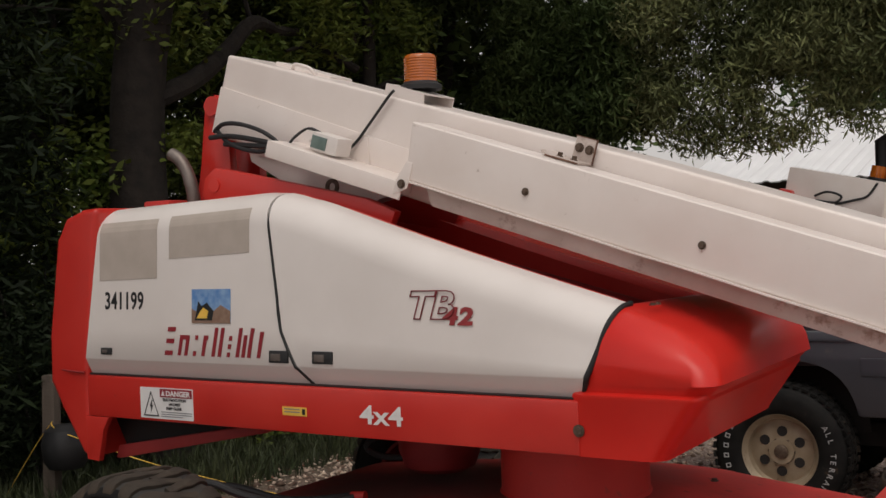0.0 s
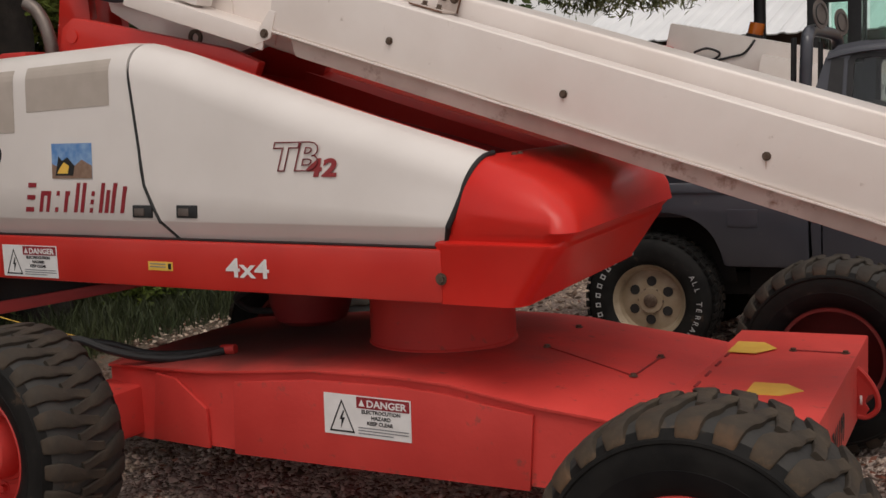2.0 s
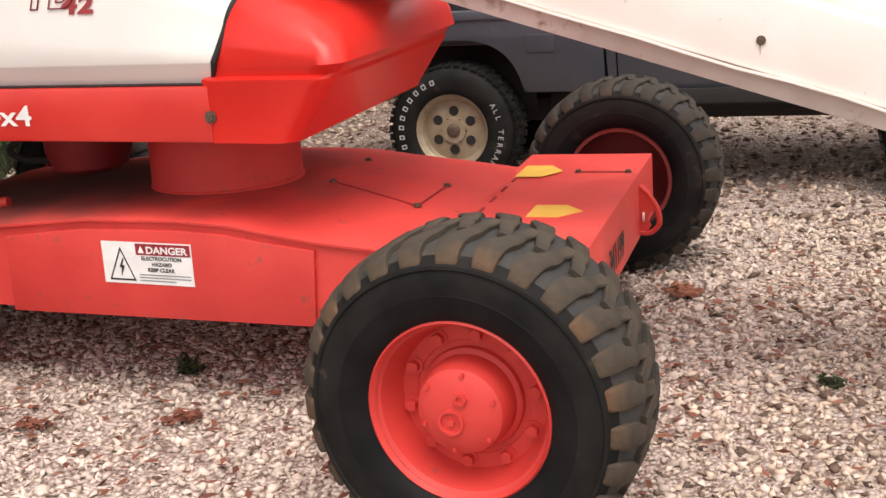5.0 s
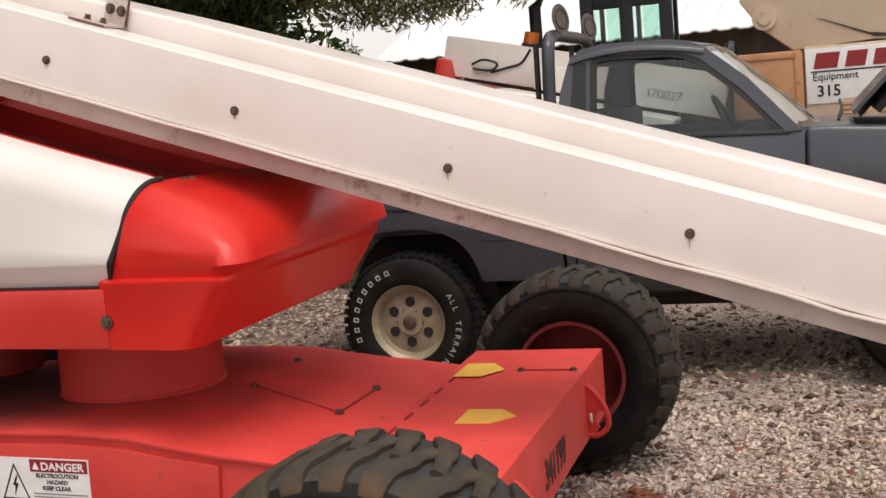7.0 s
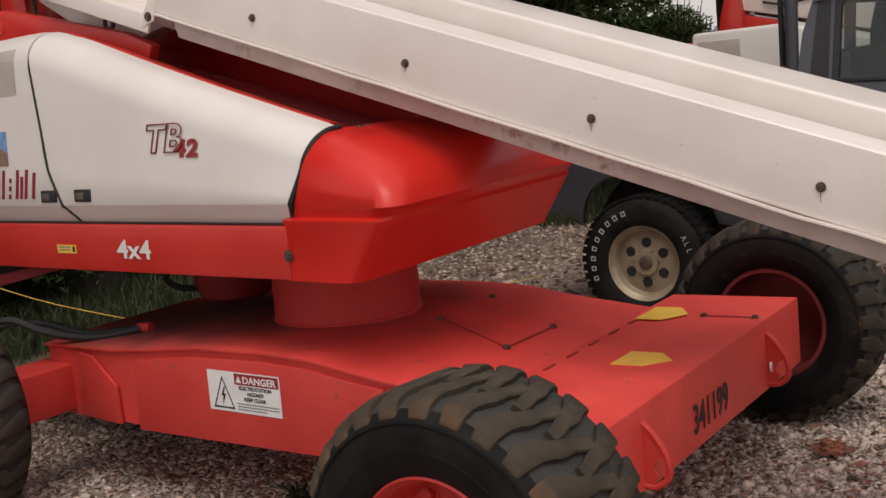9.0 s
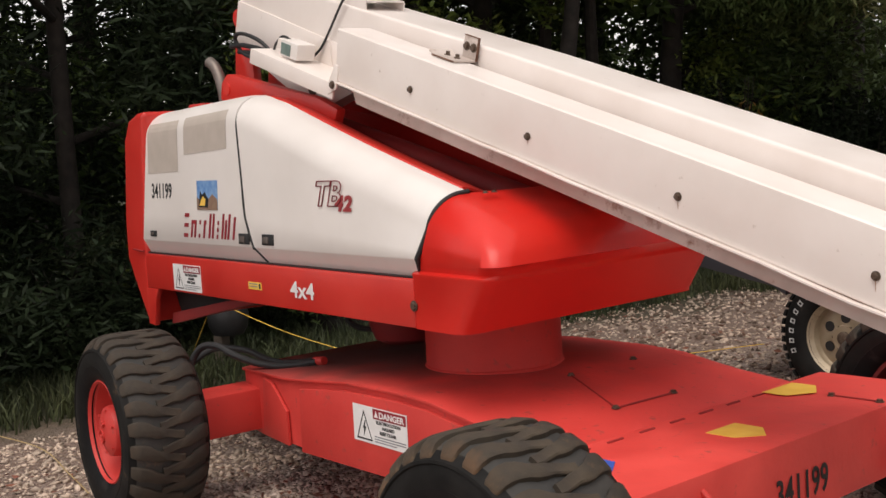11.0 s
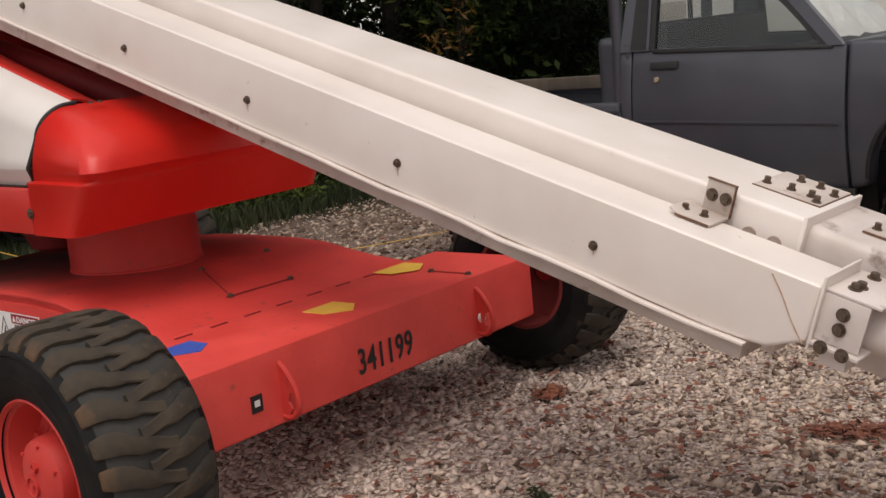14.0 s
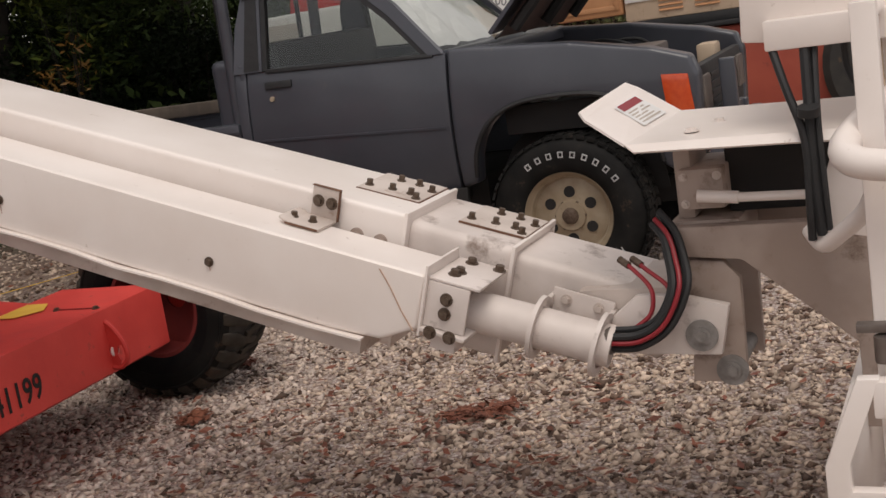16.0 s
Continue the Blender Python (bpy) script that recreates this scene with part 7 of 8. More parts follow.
# ---- trees and undergrowth ----
def leaf_mesh(name, centers, radii, count, size, mat, seed, droop=0.0, shape=2.2, bottom=None, thin=0.5, lying=False):
    """A crown of many small folded leaves spread through overlapping clumps."""
    rng = np.random.default_rng(seed)
    centers, radii = np.array(centers, float), np.array(radii, float)
    if radii.ndim == 1:
        radii = np.stack([radii, radii, radii * 0.75], 1)
    weight = radii.prod(1) ** (2 / 3)
    pick = rng.choice(len(centers), count, p=weight / weight.sum())
    d = rng.normal(size=(count, 3))
    d /= np.linalg.norm(d, axis=1)[:, None]
    r = rng.random(count) ** (1 / shape)
    # leaves gather in twigs: pull them towards random twig points
    twigs = rng.integers(0, max(2, count // 14), count)
    tw = rng.normal(size=(count // 14 + 2, 3)) * 0.5
    if lying:
        tw[:, 2] = 0
    p = centers[pick] + d * r[:, None] * radii[pick] + tw[twigs] * size * 1.5
    if bottom is not None:
        p[:, 2] = np.maximum(p[:, 2], bottom + rng.random(count) * (0.012 if lying else 0.2))
    a = rng.normal(size=(count, 3))
    a[:, 2] = a[:, 2] * 0.6 - droop
    if lying:
        a[:, 2] *= 0.12
    a /= np.linalg.norm(a, axis=1)[:, None]
    b = np.cross(a, rng.normal(size=(count, 3)) * ([0.1, 0.1, 1] if lying else 1))
    b /= np.linalg.norm(b, axis=1)[:, None] + 1e-9
    s = size * (0.6 + 0.8 * rng.random(count))[:, None]
    n = np.cross(a, b)
    v = np.stack([p - a * s, p + b * s * thin * 0.5 + n * s * 0.12, p + a * s, p - b * s * thin * 0.5 + n * s * 0.12], 1).reshape(-1, 3)
    me = bpy.data.meshes.new(name)
    me.vertices.add(len(v))
    me.vertices.foreach_set("co", v.ravel())
    me.loops.add(4 * count)
    me.loops.foreach_set("vertex_index", np.arange(4 * count, dtype=np.int32))
    me.polygons.add(count)
    me.polygons.foreach_set("loop_start", np.arange(0, 4 * count, 4, dtype=np.int32))
    me.update(calc_edges=True)
    me.validate()
    me.materials.append(mat)
    return me


def clumps(seed, n, lo, hi, r0, r1):
    rng = np.random.default_rng(seed)
    c = np.array(lo) + rng.random((n, 3)) * (np.array(hi) - np.array(lo))
    return c.tolist(), (r0 + rng.random(n) * (r1 - r0)).tolist()


def tree(name, base, trunk, limbs, crowns, label, category="tree"):
    """trunk, limbs: point lists with radii, in world places; crowns: leaf meshes in world places."""
    m = pose(*base)
    t = thing(name, label, category, m, {"cedar_tree": "cedars at the yard's edge", "tree": "woodland trees", "oak_tree": "oaks"}[name])
    inv = m.inverted()
    bm = bmesh.new()
    tube(bm, [inv @ Vector(p) for p, _ in trunk], [r for _, r in trunk], 14, 5)
    part("trunk", bm, BARK, t, "dark bark trunk")
    for limb in limbs:
        bm = bmesh.new()
        tube(bm, [inv @ Vector(p) for p, _ in limb], [r for _, r in limb], 9, 4)
        part("limb", bm, BARK, t)
    for me in crowns:
        me.transform(inv)
        ob = new("crown", me)
        ob.parent = t
    return t


def simple_tree(base, h, spread, seed, mat, count, size, label, low=1.6, lean=0.0, mat2=None):
    rng = random.Random(seed)
    x, y = base
    trunk = [((x, y, -0.1), 0.035 * h ** 0.75), ((x + lean * 0.3, y, h * 0.3), 0.028 * h ** 0.75), ((x + lean * 0.7, y + 0.2, h * 0.6), 0.018 * h ** 0.75), ((x + lean, y, h * 0.95), 0.03)]
    limbs, cs, rs = [], [], []
    for k in range(9):
        z = low + (h - low) * (k + 0.3) / 9
        a = rng.uniform(0, 6.28)
        L = spread * (1 - 0.5 * k / 9) * rng.uniform(0.6, 1.0)
        tip = (x + L * math.cos(a), y + L * math.sin(a), z + L * rng.uniform(0.05, 0.5))
        limbs.append([((x + lean * z / h, y, z), 0.05), ((x + 0.5 * L * math.cos(a), y + 0.5 * L * math.sin(a), z + 0.2 * L), 0.035), (tip, 0.012)])
        for f in (0.5, 0.8, 1.0):
            cs.append((x + f * L * math.cos(a) + rng.uniform(-0.3, 0.3), y + f * L * math.sin(a) + rng.uniform(-0.3, 0.3), z + f * 0.3 * L + rng.uniform(-0.3, 0.5)))
            rs.append(rng.uniform(0.5, 0.95) * spread / 2.4)
    crowns = [leaf_mesh("crown", cs, rs, count, size, mat, seed)]
    if mat2:
        crowns.append(leaf_mesh("crown", cs[::3], rs[::3], count // 6, size, mat2, seed + 1))
    return tree("tree", (x, y, 0), trunk, limbs, crowns, label)


# big oak with a low crooked branch
ox, oy = -6.75, 6.95
cs, rs = clumps(3, 46, (-10.5, 5.0, 4.6), (-3.8, 11.0, 9.0), 0.8, 1.5)
oak = tree("oak_tree", (ox, oy, 0),
           [((ox + 0.05, oy - 0.05, -0.1), 0.34), ((ox - 0.05, oy, 1.2), 0.25), ((ox - 0.06, oy, 2.6), 0.22), ((ox + 0.05, oy + 0.05, 3.6), 0.21), ((ox + 0.30, oy + 0.2, 4.6), 0.17), ((ox + 0.6, oy + 0.4, 6.5), 0.09)],
           [[((ox + 0.02, oy, 2.85), 0.10), ((ox + 0.12, oy + 0.45, 3.05), 0.085), ((ox + 0.05, oy + 0.95, 3.35), 0.075), ((ox + 0.02, oy + 1.35, 3.66), 0.065), ((ox - 0.15, oy + 1.9, 3.68), 0.05), ((ox - 0.3, oy + 2.5, 3.75), 0.03)],
            [((ox + 0.0, oy + 1.35, 3.66), 0.03), ((ox - 0.05, oy + 1.30, 3.95), 0.02), ((ox - 0.2, oy + 1.25, 4.3), 0.01)],
            [((ox - 0.05, oy, 3.4), 0.15), ((ox - 0.5, oy - 0.4, 4.4), 0.12), ((ox - 1.1, oy - 0.9, 5.8), 0.07)],
            [((ox + 0.2, oy + 0.15, 4.3), 0.10), ((ox + 1.0, oy + 0.9, 5.2), 0.07), ((ox + 2.0, oy + 1.7, 6.0), 0.03)]],
           [leaf_mesh("crown", cs, rs, 52000, 0.058, LEAF, 4, 0.2)], "large dark oak with a crooked low branch")

# dense cedars at the yard's edge, made taller out of view to shade the left
for k, (x, y, h, w) in enumerate(((-7.6, 4.9, 10.5, 1.8), (-8.9, 3.2, 11.0, 2.0), (-7.2, 3.1, 9.0, 1.5), (-9.3, 5.6, 11.5, 2.0), (-8.2, 1.4, 10.5, 1.9))):
    rng = random.Random(40 + k)
    cs, rs = [], []
    for i in range(80):
        z = 0.35 + (h - 0.4) * (i / 80)
        rr = w * (1 - 0.72 * (z / h) ** 1.3) * rng.uniform(0.25, 1.0)
        a = rng.uniform(0, 6.28)
        cs.append((x + rr * math.cos(a), y + rr * math.sin(a), z))
        rs.append(rng.uniform(0.35, 0.62))
    limbs = []
    for i in range(10):
        z = 0.8 + 0.5 * i
        a = rng.uniform(0, 6.28)
        limbs.append([((x, y, z), 0.04), ((x + 0.6 * w * math.cos(a), y + 0.6 * w * math.sin(a), z + 0.25), 0.02), ((x + w * math.cos(a), y + w * math.sin(a), z + 0.3), 0.008)])
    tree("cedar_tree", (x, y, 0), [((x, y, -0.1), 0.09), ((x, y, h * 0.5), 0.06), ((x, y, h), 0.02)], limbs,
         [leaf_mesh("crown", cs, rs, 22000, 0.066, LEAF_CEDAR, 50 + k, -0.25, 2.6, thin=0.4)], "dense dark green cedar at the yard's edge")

# oak whose drooping leaves hang before the barn
cs, rs = clumps(21, 30, (-7.6, 11.8, 4.4), (-0.6, 15.0, 8.0), 0.8, 1.3)
rng = random.Random(61)
fc, fr = [], []
for row in range(3):     # low fringe of drooping twigs
    for k in range(16):
        x = -6.2 + 0.37 * k + 0.15 * row
        fc.append((x, 12.0 + rng.uniform(-0.3, 0.3), 3.42 + 0.4 * row + rng.uniform(-0.08, 0.12) - (0.35 if x < -4.2 else 0.0)))
        fr.append(rng.uniform(0.38, 0.5))
for x, y, z, r in ((-4.1, 12.1, 2.65, 0.34), (-3.7, 12.1, 2.62, 0.32), (-3.3, 12.1, 2.60, 0.28), (-3.0, 12.1, 2.62, 0.26), (-2.6, 12.1, 2.85, 0.28), (-2.35, 12.1, 2.68, 0.25), (-2.75, 12.1, 3.05, 0.36), (-1.9, 12.1, 3.05, 0.33), (-1.5, 12.1, 3.08, 0.36), (-1.1, 12.1, 3.12, 0.36), (-0.7, 12.1, 3.2, 0.36), (-5.7, 12.2, 2.9, 0.55), (-5.0, 12.0, 2.95, 0.5), (-4.4, 12.0, 2.9, 0.42), (-3.75, 12.0, 2.95, 0.36), (-3.4, 12.0, 2.85, 0.26), (-3.6, 12.0, 3.2, 0.4), (-2.3, 12.1, 3.05, 0.26), (-2.2, 12.1, 3.35, 0.3), (-0.9, 12.2, 3.3, 0.3)):
    fc.append((x, y, z))
    fr.append(r)
for k in range(22):
    fc.append((-3.6 + 0.16 * k, 12.7 + rng.uniform(0, 0.9), rng.uniform(3.3, 4.3)))
    fr.append(0.46)
# left clumps take darker LEAF, right ones LEAF_PALE: light and shade put into colour
tree("oak_tree", (-6.6, 14.6, 0), [((-6.6, 14.6, -0.1), 0.30), ((-6.5, 14.5, 2.0), 0.24), ((-6.0, 14.2, 4.8), 0.18), ((-5.0, 13.9, 7.0), 0.06)],
     [[((-6.3, 14.4, 3.6), 0.12), ((-5.0, 13.3, 4.4), 0.08), ((-3.4, 12.5, 4.4), 0.04), ((-2.0, 12.1, 3.8), 0.015)], [((-6.4, 14.4, 3.4), 0.10), ((-6.2, 13.0, 4.0), 0.06), ((-5.8, 12.2, 3.4), 0.02)],
      [((-6.0, 14.2, 4.8), 0.10), ((-4.0, 13.6, 5.6), 0.06), ((-1.8, 13.2, 5.9), 0.02)]],
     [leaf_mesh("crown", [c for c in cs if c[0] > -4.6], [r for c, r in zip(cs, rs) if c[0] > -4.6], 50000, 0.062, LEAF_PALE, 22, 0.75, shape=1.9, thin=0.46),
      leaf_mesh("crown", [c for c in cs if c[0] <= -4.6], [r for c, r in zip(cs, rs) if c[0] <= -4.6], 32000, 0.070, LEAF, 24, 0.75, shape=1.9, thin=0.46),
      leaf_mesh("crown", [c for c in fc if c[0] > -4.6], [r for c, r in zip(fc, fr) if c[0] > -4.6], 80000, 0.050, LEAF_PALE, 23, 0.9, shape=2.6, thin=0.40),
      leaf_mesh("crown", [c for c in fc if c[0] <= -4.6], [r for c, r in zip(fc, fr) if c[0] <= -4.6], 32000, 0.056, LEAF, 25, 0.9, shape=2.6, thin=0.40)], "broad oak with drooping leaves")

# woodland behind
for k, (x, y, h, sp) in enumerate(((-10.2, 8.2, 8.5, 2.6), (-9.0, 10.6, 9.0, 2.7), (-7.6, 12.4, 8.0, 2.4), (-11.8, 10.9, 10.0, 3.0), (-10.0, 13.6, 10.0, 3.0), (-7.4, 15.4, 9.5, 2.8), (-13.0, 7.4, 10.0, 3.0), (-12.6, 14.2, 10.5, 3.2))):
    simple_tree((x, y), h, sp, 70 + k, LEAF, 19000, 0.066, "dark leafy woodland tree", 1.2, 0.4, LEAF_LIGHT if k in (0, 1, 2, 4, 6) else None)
# young trees in LEAF_LIGHT: sunlight on their leaves is put into the colour
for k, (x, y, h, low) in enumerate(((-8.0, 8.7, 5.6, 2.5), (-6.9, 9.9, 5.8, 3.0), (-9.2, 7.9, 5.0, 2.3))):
    simple_tree((x, y), h, 1.15, 90 + k, LEAF_LIGHT, 8000, 0.05, "young tree with light green leaves, coloured as sunlit", low, 0.2)
# slim trunks between them
for k, (x, y) in enumerate(((-8.2, 10.9), (-7.7, 11.2), (-9.1, 9.2))):
    bm = bmesh.new()
    tube(bm, [(0, 0, -0.1), (0.05, 0.02, 2.0), (0.25 - 0.2 * k, 0.05, 4.2), (0.5 - 0.4 * k, 0.1, 7.0)], [0.10, 0.08, 0.06, 0.03], 10, 4)
    t = thing("sapling", "slim dark trunk among the undergrowth", "tree", pose(x, y, 0), "slim trunks")
    part("trunk", bm, BARK, t)
    cs, rs = clumps(200 + k, 6, (-1.2, -1.2, 5.0), (1.2, 1.2, 7.5), 0.6, 0.9)
    ob = new("crown", leaf_mesh("crown", cs, rs, 4000, 0.08, LEAF, 210 + k))
    ob.parent = t


def bush(x, y, r, h, seed, mat, count, size, label, name="bush", thin=0.5):
    cs, rs = clumps(seed, 7, (-r * 0.6, -r * 0.6, 0.15 * h), (r * 0.6, r * 0.6, 0.75 * h), 0.3 * r, 0.55 * r)
    t = thing(name, label, "bush", pose(x, y, 0), "weeds" if name == "weed" else "bushes round the yard")
    bm = bmesh.new()
    rng = random.Random(seed)
    for k in range(5):
        a = rng.uniform(0, 6.28)
        tube(bm, [(0, 0, -0.02), (0.2 * r * math.cos(a), 0.2 * r * math.sin(a), 0.4 * h), (0.5 * r * math.cos(a), 0.5 * r * math.sin(a), 0.85 * h)], [0.014, 0.01, 0.004], 6, 3)
    part("stem", bm, BARK, t)
    ob = new("foliage", leaf_mesh("foliage", cs, rs, count, size, mat, seed, bottom=0.02 if r > 0.1 else None, thin=thin))
    ob.parent = t
    return t


rng = random.Random(77)
for k in range(30):
    f = k / 29
    x, y = -6.7 - rng.uniform(0, 1.6) + 0.5 * f, 2.6 + 11.5 * f
    bush(x, y, rng.uniform(0.5, 0.95), rng.uniform(0.7, 1.9), 300 + k, rng.choice([LEAF, LEAF_CEDAR, LEAF_CEDAR, LEAF_CEDAR, GRASS]), 3600, 0.036, "dark undergrowth bush at the wood's edge")
for k in range(9):
    x, y = -9.5 + 0.55 * k + rng.uniform(-0.3, 0.3), 12.6 + rng.uniform(-0.6, 1.4) + 0.08 * k
    bush(x, y, rng.uniform(0.7, 1.2), rng.uniform(1.4, 2.6), 340 + k, rng.choice([LEAF, LEAF, LEAF_CEDAR]), 6500, 0.05, "tall dark bush behind the yard")
for k, (x, h) in enumerate(((-10.4, 4.0), (-9.6, 4.2), (-8.9, 4.0), (-8.2, 3.4), (-7.5, 2.6), (-6.8, 2.1), (-6.2, 1.9))):
    bush(x, 20.0 + 0.3 * (k % 2), 0.95, h, 360 + k, LEAF, 7500, 0.05, "tall dark bush beside the barn")
bush(-6.25, 12.0, 0.4, 2.5, 390, LEAF_YELLOW, 130, 0.05, "sapling with yellow autumn leaves")
for k, (x, y, s) in enumerate(((-5.95, 8.35, 0.34), (-6.15, 8.8, 0.45), (-6.05, 9.5, 0.38), (-5.75, 8.9, 0.22), (-1.78, 3.98, 0.07), (0.53, 4.23, 0.035), (-6.3, 7.6, 0.4), (-5.9, 10.3, 0.3))):
    bush(x, y, s, s * 1.25, 400 + k, LEAF_LIGHT if s > 0.1 else GRASS, int(240 + 900 * s), 0.035 if s > 0.1 else 0.012, "green weed in the gravel", "weed", 0.7)
# tall weeds behind the truck
for k in range(9):
    bush(-1.0 + 0.085 * k, 12.9 + 0.1 * (k % 3), 0.13, 2.15 + 0.1 * (k % 4), 440 + k, LEAF_PALE, 420, 0.03, "tall thin weed behind the pickup", "weed")

# far woods as one mass behind everything
cs, rs = [], []
rng = random.Random(9)
while len(cs) < 150:
    a = radians(rng.uniform(18, 168))
    d = rng.uniform(17, 24)
    x, y = -2 + d * math.cos(a) * 1.25, 4 + d * math.sin(a) * (1.0 if math.cos(a) < -0.25 else 1.9)
    if not (-10.7 < x < -2 and y > 14):     # the sky stands open beside the barn
        cs.append((x, y, rng.uniform(0.5, 12)))
        rs.append(rng.uniform(1.6, 2.8))
for k in range(48):     # the wood's edge beside the barn
    cs.append((rng.uniform(-13.5, -9.5), rng.uniform(20.5, 24), 0.8 + 9.5 * k / 47))
    rs.append(rng.uniform(1.1, 1.4))
tagged(new("far_woods", leaf_mesh("far_woods", cs, rs, 130000, 0.130, LEAF, 500, thin=0.85)), "dark distant woodland", "woods", kind="stuff")
# near woods; unseen height and width added to cut sky light on the left
cs, rs = [], []
for k in range(125):
    a = radians(rng.uniform(113, 205))
    d = rng.uniform(10.5, 15)
    cs.append((-2 + d * math.cos(a), 4 + d * math.sin(a) * 0.95, 13 * rng.random() ** 1.4))
    rs.append(rng.uniform(1.0, 1.9))
tagged(new("near_woods", leaf_mesh("near_woods", cs, rs, 130000, 0.100, LEAF, 501, thin=0.92)), "dense dark woodland leaves", "woods", kind="stuff")
cs, rs = [], []
for k in range(36):
    cs.append((-6.6 - 2.6 * rng.random(), 5.5 + 7.5 * rng.random(), 0.6 + 5.2 * rng.random()))
    rs.append(rng.uniform(0.25, 0.7))
# yellow-green brush, its brightness also painted as lit leaves
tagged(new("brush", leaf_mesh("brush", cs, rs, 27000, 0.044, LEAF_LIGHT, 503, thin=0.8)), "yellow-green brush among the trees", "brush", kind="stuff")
cs, rs = [], []
for k in range(70):
    cs.append((rng.uniform(-9, 9), rng.uniform(33, 37), rng.uniform(1.5, 9.5)))
    rs.append(rng.uniform(1.5, 2.2))
tagged(new("far_woods", leaf_mesh("far_woods", cs, rs, 42000, 0.14, LEAF, 504, thin=0.8)), "dark trees behind the barn", "woods", kind="stuff")
# trees behind the camera close the yard
cs, rs = [], []
for k in range(70):
    a = radians(rng.uniform(190, 375))
    d = rng.uniform(34, 44)
    cs.append((1 + d * math.cos(a), 2 + d * math.sin(a), rng.uniform(0.5, 4)))
    rs.append(rng.uniform(2.0, 3.2))
tagged(new("far_woods", leaf_mesh("far_woods", cs, rs, 20000, 0.3, LEAF, 502)), "dark woodland round the yard", "woods", kind="stuff")

# grass at the edge
def blades(name, n, place, seed, h0, h1, mat, label):
    rng = np.random.default_rng(seed)
    v, f = [], []
    for k in range(n):
        x, y = place(rng)
        h = rng.uniform(h0, h1)
        a = rng.uniform(0, 6.28)
        w = 0.004 + 0.004 * rng.random()
        bx, by = h * 0.5 * rng.normal() * 0.7, h * 0.5 * rng.normal() * 0.7
        c, s = math.cos(a) * w, math.sin(a) * w
        i = len(v)
        v += [(x - c, y - s, 0), (x + c, y + s, 0), (x + bx * 0.4 + c * 0.7, y + by * 0.4 + s * 0.7, h * 0.6), (x + bx * 0.4 - c * 0.7, y + by * 0.4 - s * 0.7, h * 0.6), (x + bx, y + by, h)]
        f += [(i, i + 1, i + 2, i + 3), (i + 3, i + 2, i + 4)]
    me = bpy.data.meshes.new(name)
    me.from_pydata(v, [], f)
    me.materials.append(mat)
    return tagged(new(name, me), label, "grass", kind="stuff")


blades("grass", 26000, lambda r: (-5.2 - abs(r.normal()) * 1.6 - 0.25 * math.sin(1.3 * r.random()), r.uniform(1.5, 13)), 8, 0.05, 0.24, GRASS, "rough green grass at the gravel's edge")
blades("grass", 9000, lambda r: (r.uniform(-6, -1.6), 10.6 + abs(r.normal()) * 1.3), 18, 0.04, 0.16, GRASS, "thin grass beyond the gravel")

# fallen log, stump post and yellow cord at the edge
bm = bmesh.new()
tube(bm, [(-1.6, 0, 0.45), (-0.6, 0.1, 0.62), (0.6, 0.1, 0.66), (1.6, 0.2, 0.62)], [0.10, 0.11, 0.10, 0.08], 12, 4)
cyl(bm, (-1.2, 0.05, 0), (-1.2, 0.05, 0.5), 0.06)
cyl(bm, (1.2, 0.15, 0), (1.2, 0.15, 0.62), 0.06)
mesh_thing("log_rail", bm, WOOD, "weathered log laid on posts beside the yard", "log", pose(-4.4, 11.6, 0, 0, 0, 5))
bm = bmesh.new()
box(bm, (-0.045, -0.045, 0), (0.045, 0.045, 0.89), 0.012)
mesh_thing("wooden_post", bm, WOOD, "short weathered wooden post behind the lift", "post", pose(-6.06, 5.36, 0, 0, 1.5, 20))
bm = bmesh.new()
tube(bm, [(-6.5, 5.3, 0.02), (-6.00, 5.30, 0.56), (-5.80, 5.25, 0.54), (-5.0, 5.5, 0.30), (-4.2, 6.2, 0.03), (-3.6, 7.2, 0.03), (-3.2, 8.2, 0.03)], 0.003, 6)
mesh_thing("cord", bm, YELLOW, "thin yellow cord slung from the post", "cord")
bm = bmesh.new()
tube(bm, [(-5.6, 3.3, 0.02), (-4.7, 3.4, 0.03), (-4.0, 3.3, 0.02), (-3.5, 3.2, 0.03)], 0.0035, 6)
mesh_thing("cord", bm, material("dull straw cord", (0.38, 0.27, 0.12), (0.45, 0.33, 0.16), 20, 0.8), "thin straw-coloured cord lying on the gravel", "cord")
bm = bmesh.new()
lathe(bm, [(0.0, 0.0), (0.11, 0.005), (0.145, 0.06), (0.155, 0.16), (0.13, 0.25), (0.08, 0.28), (0.0, 0.285)], 24, "z")
mesh_thing("bucket", bm, TRIM, "dark rounded pail hung on the wooden post", "bucket", pose(-5.875, 5.33, 0.295))


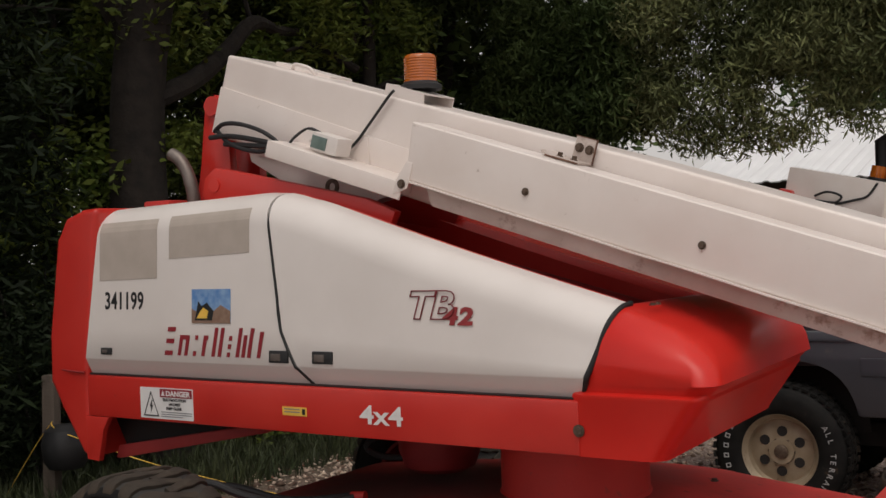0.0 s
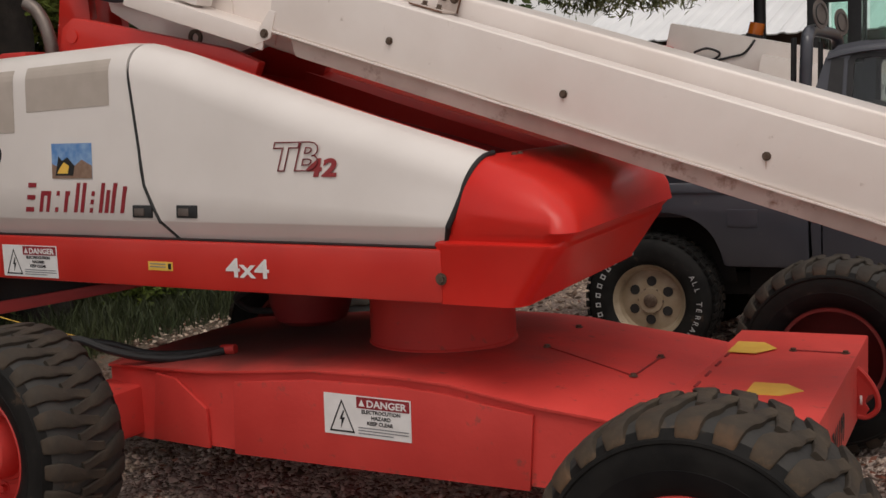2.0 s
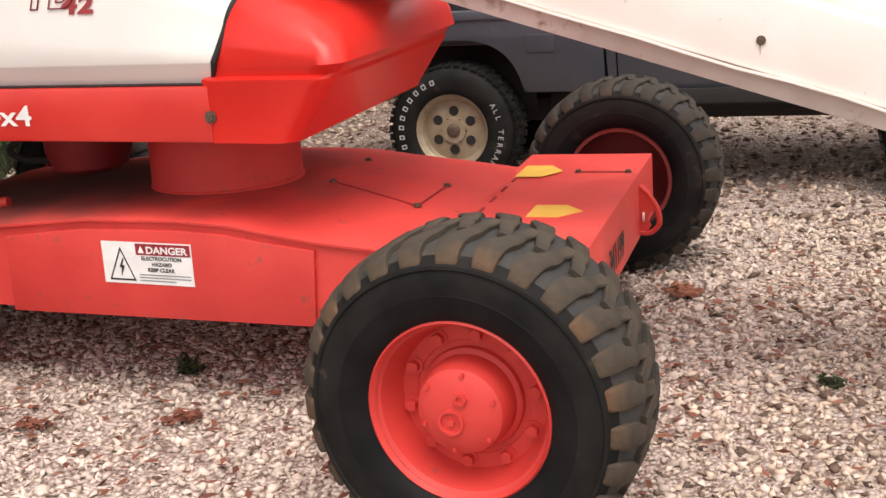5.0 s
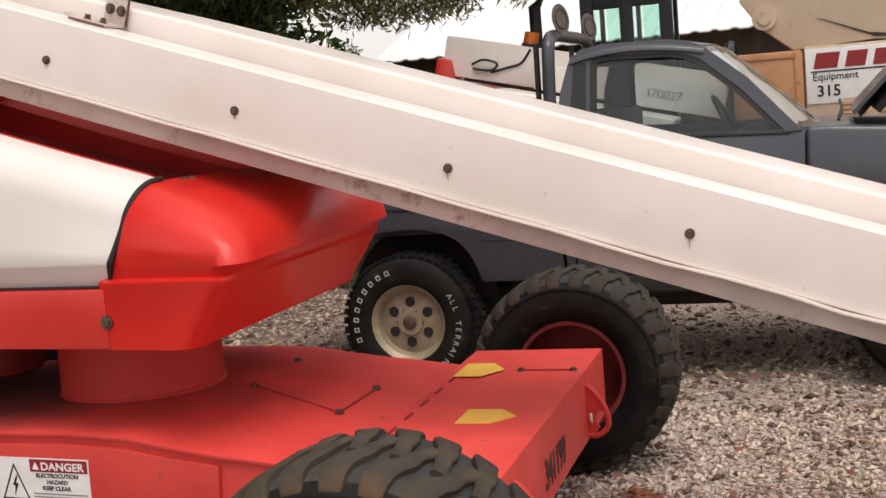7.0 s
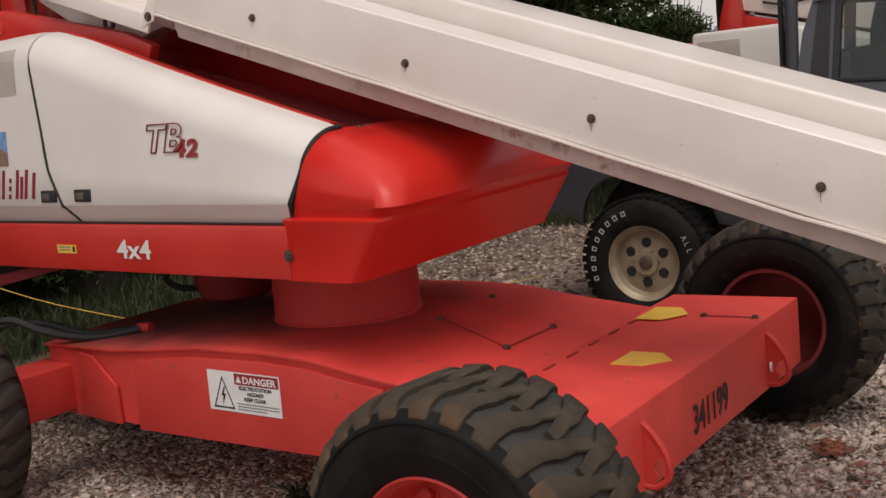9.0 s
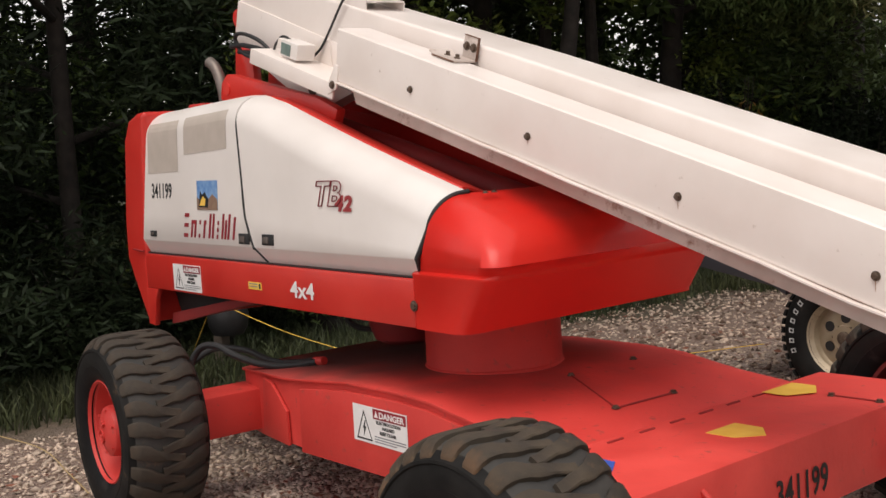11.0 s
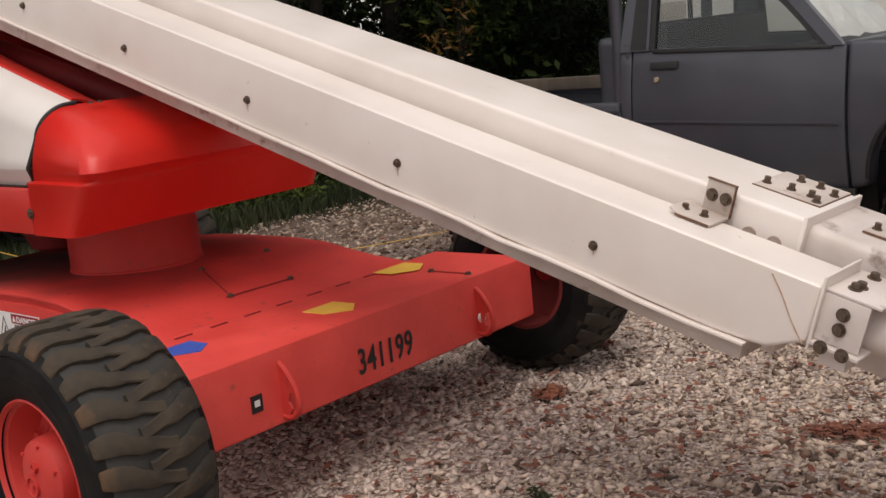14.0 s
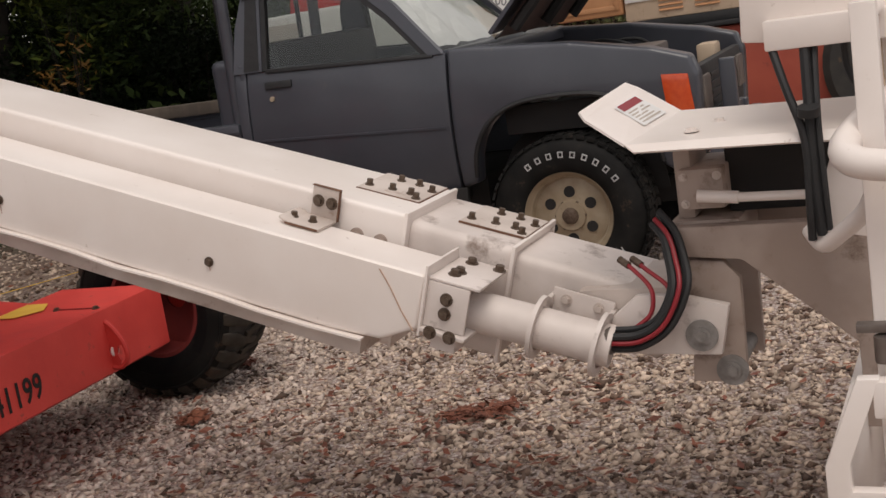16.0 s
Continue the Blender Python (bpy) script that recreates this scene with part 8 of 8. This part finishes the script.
# ---- gravel stones, fallen leaves ----
def stones(name, n, place, seed, r0, r1, mat, label):
    rng = np.random.default_rng(seed)
    b = bmesh.new()
    for q in ((1, 0, 0), (-1, 0, 0), (0, 1, 0), (0, -1, 0), (0, 0, 1), (0, 0, -1)):
        b.verts.new(q)
    bmesh.ops.convex_hull(b, input=b.verts)
    b.verts.index_update()
    bmesh.ops.triangulate(b, faces=b.faces)
    base = np.array([v.co[:] for v in b.verts])
    faces = np.array([[v.index for v in f.verts] for f in b.faces])
    b.free()
    xy = np.array([place(rng) for _ in range(n)])
    size = r0 + (r1 - r0) * rng.random(n) ** 1.8
    sc = size[:, None] * np.stack([0.75 + 0.6 * rng.random(n), 0.65 + 0.5 * rng.random(n), 0.42 + 0.3 * rng.random(n)], 1)
    a = rng.random(n) * 6.283
    v = (base[None] + 0.3 * rng.normal(size=(n, len(base), 3))) * (1.12 + 0.34 * np.clip(rng.normal(size=(n, len(base), 1)), -1.6, 1.6)) * sc[:, None]
    tilt = rng.normal(size=n) * 0.35
    y2 = v[:, :, 1] * np.cos(tilt)[:, None] - v[:, :, 2] * np.sin(tilt)[:, None]
    z2 = v[:, :, 1] * np.sin(tilt)[:, None] + v[:, :, 2] * np.cos(tilt)[:, None]
    x3 = v[:, :, 0] * np.cos(a)[:, None] - y2 * np.sin(a)[:, None]
    y3 = v[:, :, 0] * np.sin(a)[:, None] + y2 * np.cos(a)[:, None]
    out = np.stack([x3 + xy[:, :1], y3 + xy[:, 1:2], z2 + (sc[:, 2] * 0.35 + np.array([ground_z(*q) for q in xy]))[:, None]], 2).reshape(-1, 3)
    idx = (faces[None] + (np.arange(n) * len(base))[:, None, None]).reshape(-1)
    me = bpy.data.meshes.new(name)
    me.vertices.add(len(out))
    me.vertices.foreach_set("co", out.ravel())
    me.loops.add(len(idx))
    me.loops.foreach_set("vertex_index", idx.astype(np.int32))
    me.polygons.add(len(idx) // 3)
    me.polygons.foreach_set("loop_start", np.arange(0, len(idx), 3, dtype=np.int32))
    me.update(calc_edges=True)
    me.materials.append(mat)
    return tagged(new(name, me), label, "gravel", kind="stuff")


def pale_side(r):
    """Paler gravel lies towards the lift's rear, browner gravel towards the platform."""
    while True:
        x = r.uniform(-3.2, 4.2)
        if r.random() < 1 / (1 + math.exp((x - 0.25) / 0.25)):
            return x + 0.25 * r.normal() * (r.random() < 0.2), r.uniform(2.2, 6.6) - abs(r.normal()) * 0.7 * (r.random() < 0.14)


def brown_side(r):
    while True:
        x = r.uniform(-0.8, 4.2)
        if r.random() > 1 / (1 + math.exp((x - 0.25) / 0.25)):
            return x + 0.5 * abs(r.normal()) * (r.random() < 0.14), r.uniform(2.2, 6.6) - abs(r.normal()) * 0.7 * (r.random() < 0.14)


stones("gravel", 30000, pale_side, 11, 0.006, 0.020, STONE_PALE, "loose pale pinkish gravel stones")
stones("gravel", 31000, brown_side, 17, 0.0065, 0.019, STONE, "loose buff and pink gravel stones")
stones("gravel", 5500, brown_side, 18, 0.008, 0.022, STONE_DARK, "dark brown stones among the buff gravel")
stones("gravel", 13500, lambda r: (r.uniform(-5.6, 4.6), r.uniform(6.2, 11.5)), 12, 0.010, 0.024, STONE, "loose pale gravel stones farther off")
stones("gravel", 2600, lambda r: (r.uniform(-5.0, -3.2), r.uniform(2.4, 4.4)), 13, 0.009, 0.022, STONE, "loose pale gravel stones behind the lift")
stones("gravel", 5000, lambda r: (r.uniform(-5.0, -2.6), r.uniform(4.4, 7.2)), 16, 0.008, 0.020, STONE_DARK, "brown stones in the soil behind the lift")
stones("gravel", 5000, lambda r: (r.uniform(-3.4, 4.2), r.uniform(2.4, 6.8)), 14, 0.007, 0.018, STONE_DARK, "dark brown stones among the gravel")
stones("gravel", 3600, lambda r: (r.uniform(-5.4, 4.4), r.uniform(6.4, 11)), 15, 0.012, 0.030, STONE_DARK, "dark brown stones farther off")
me = leaf_mesh("fallen_leaves", [(0, 5, 0.02), (-2, 3.5, 0.02), (1.5, 4.6, 0.02), (-4, 7, 0.02)], [(3.5, 3.0, 0.01), (2.5, 1.5, 0.01), (2.0, 1.6, 0.01), (2.5, 3.0, 0.01)], 2600, 0.026, DRY_LEAF, 31, 0, 2.0, 0.012, 0.7, True)
tagged(new("fallen_leaves", me), "scattered dry red-brown leaves on the gravel", "leaves", kind="stuff")
cs = [(1.19, 5.26, 0.02), (1.27, 5.30, 0.02), (1.10, 5.23, 0.02), (-0.1, 5.15, 0.02), (-2.06, 3.4, 0.015), (-1.55, 3.56, 0.015), (-0.12, 5.22, 0.015), (-0.35, 5.9, 0.02), (0.9, 3.3, 0.015)]
rs = [(0.11, 0.12, 0.004), (0.07, 0.09, 0.004), (0.07, 0.08, 0.004), (0.07, 0.06, 0.012), (0.06, 0.04, 0.01), (0.06, 0.04, 0.01), (0.05, 0.04, 0.01), (0.10, 0.07, 0.012), (0.05, 0.05, 0.01)]
me = leaf_mesh("leaf_clumps", cs, rs, 760, 0.022, DRY_LEAF, 32, 0, 2.0, 0.016, 0.8, True)
tagged(new("leaf_clumps", me), "clumps of wet red-brown leaves on the gravel", "leaves", kind="stuff")
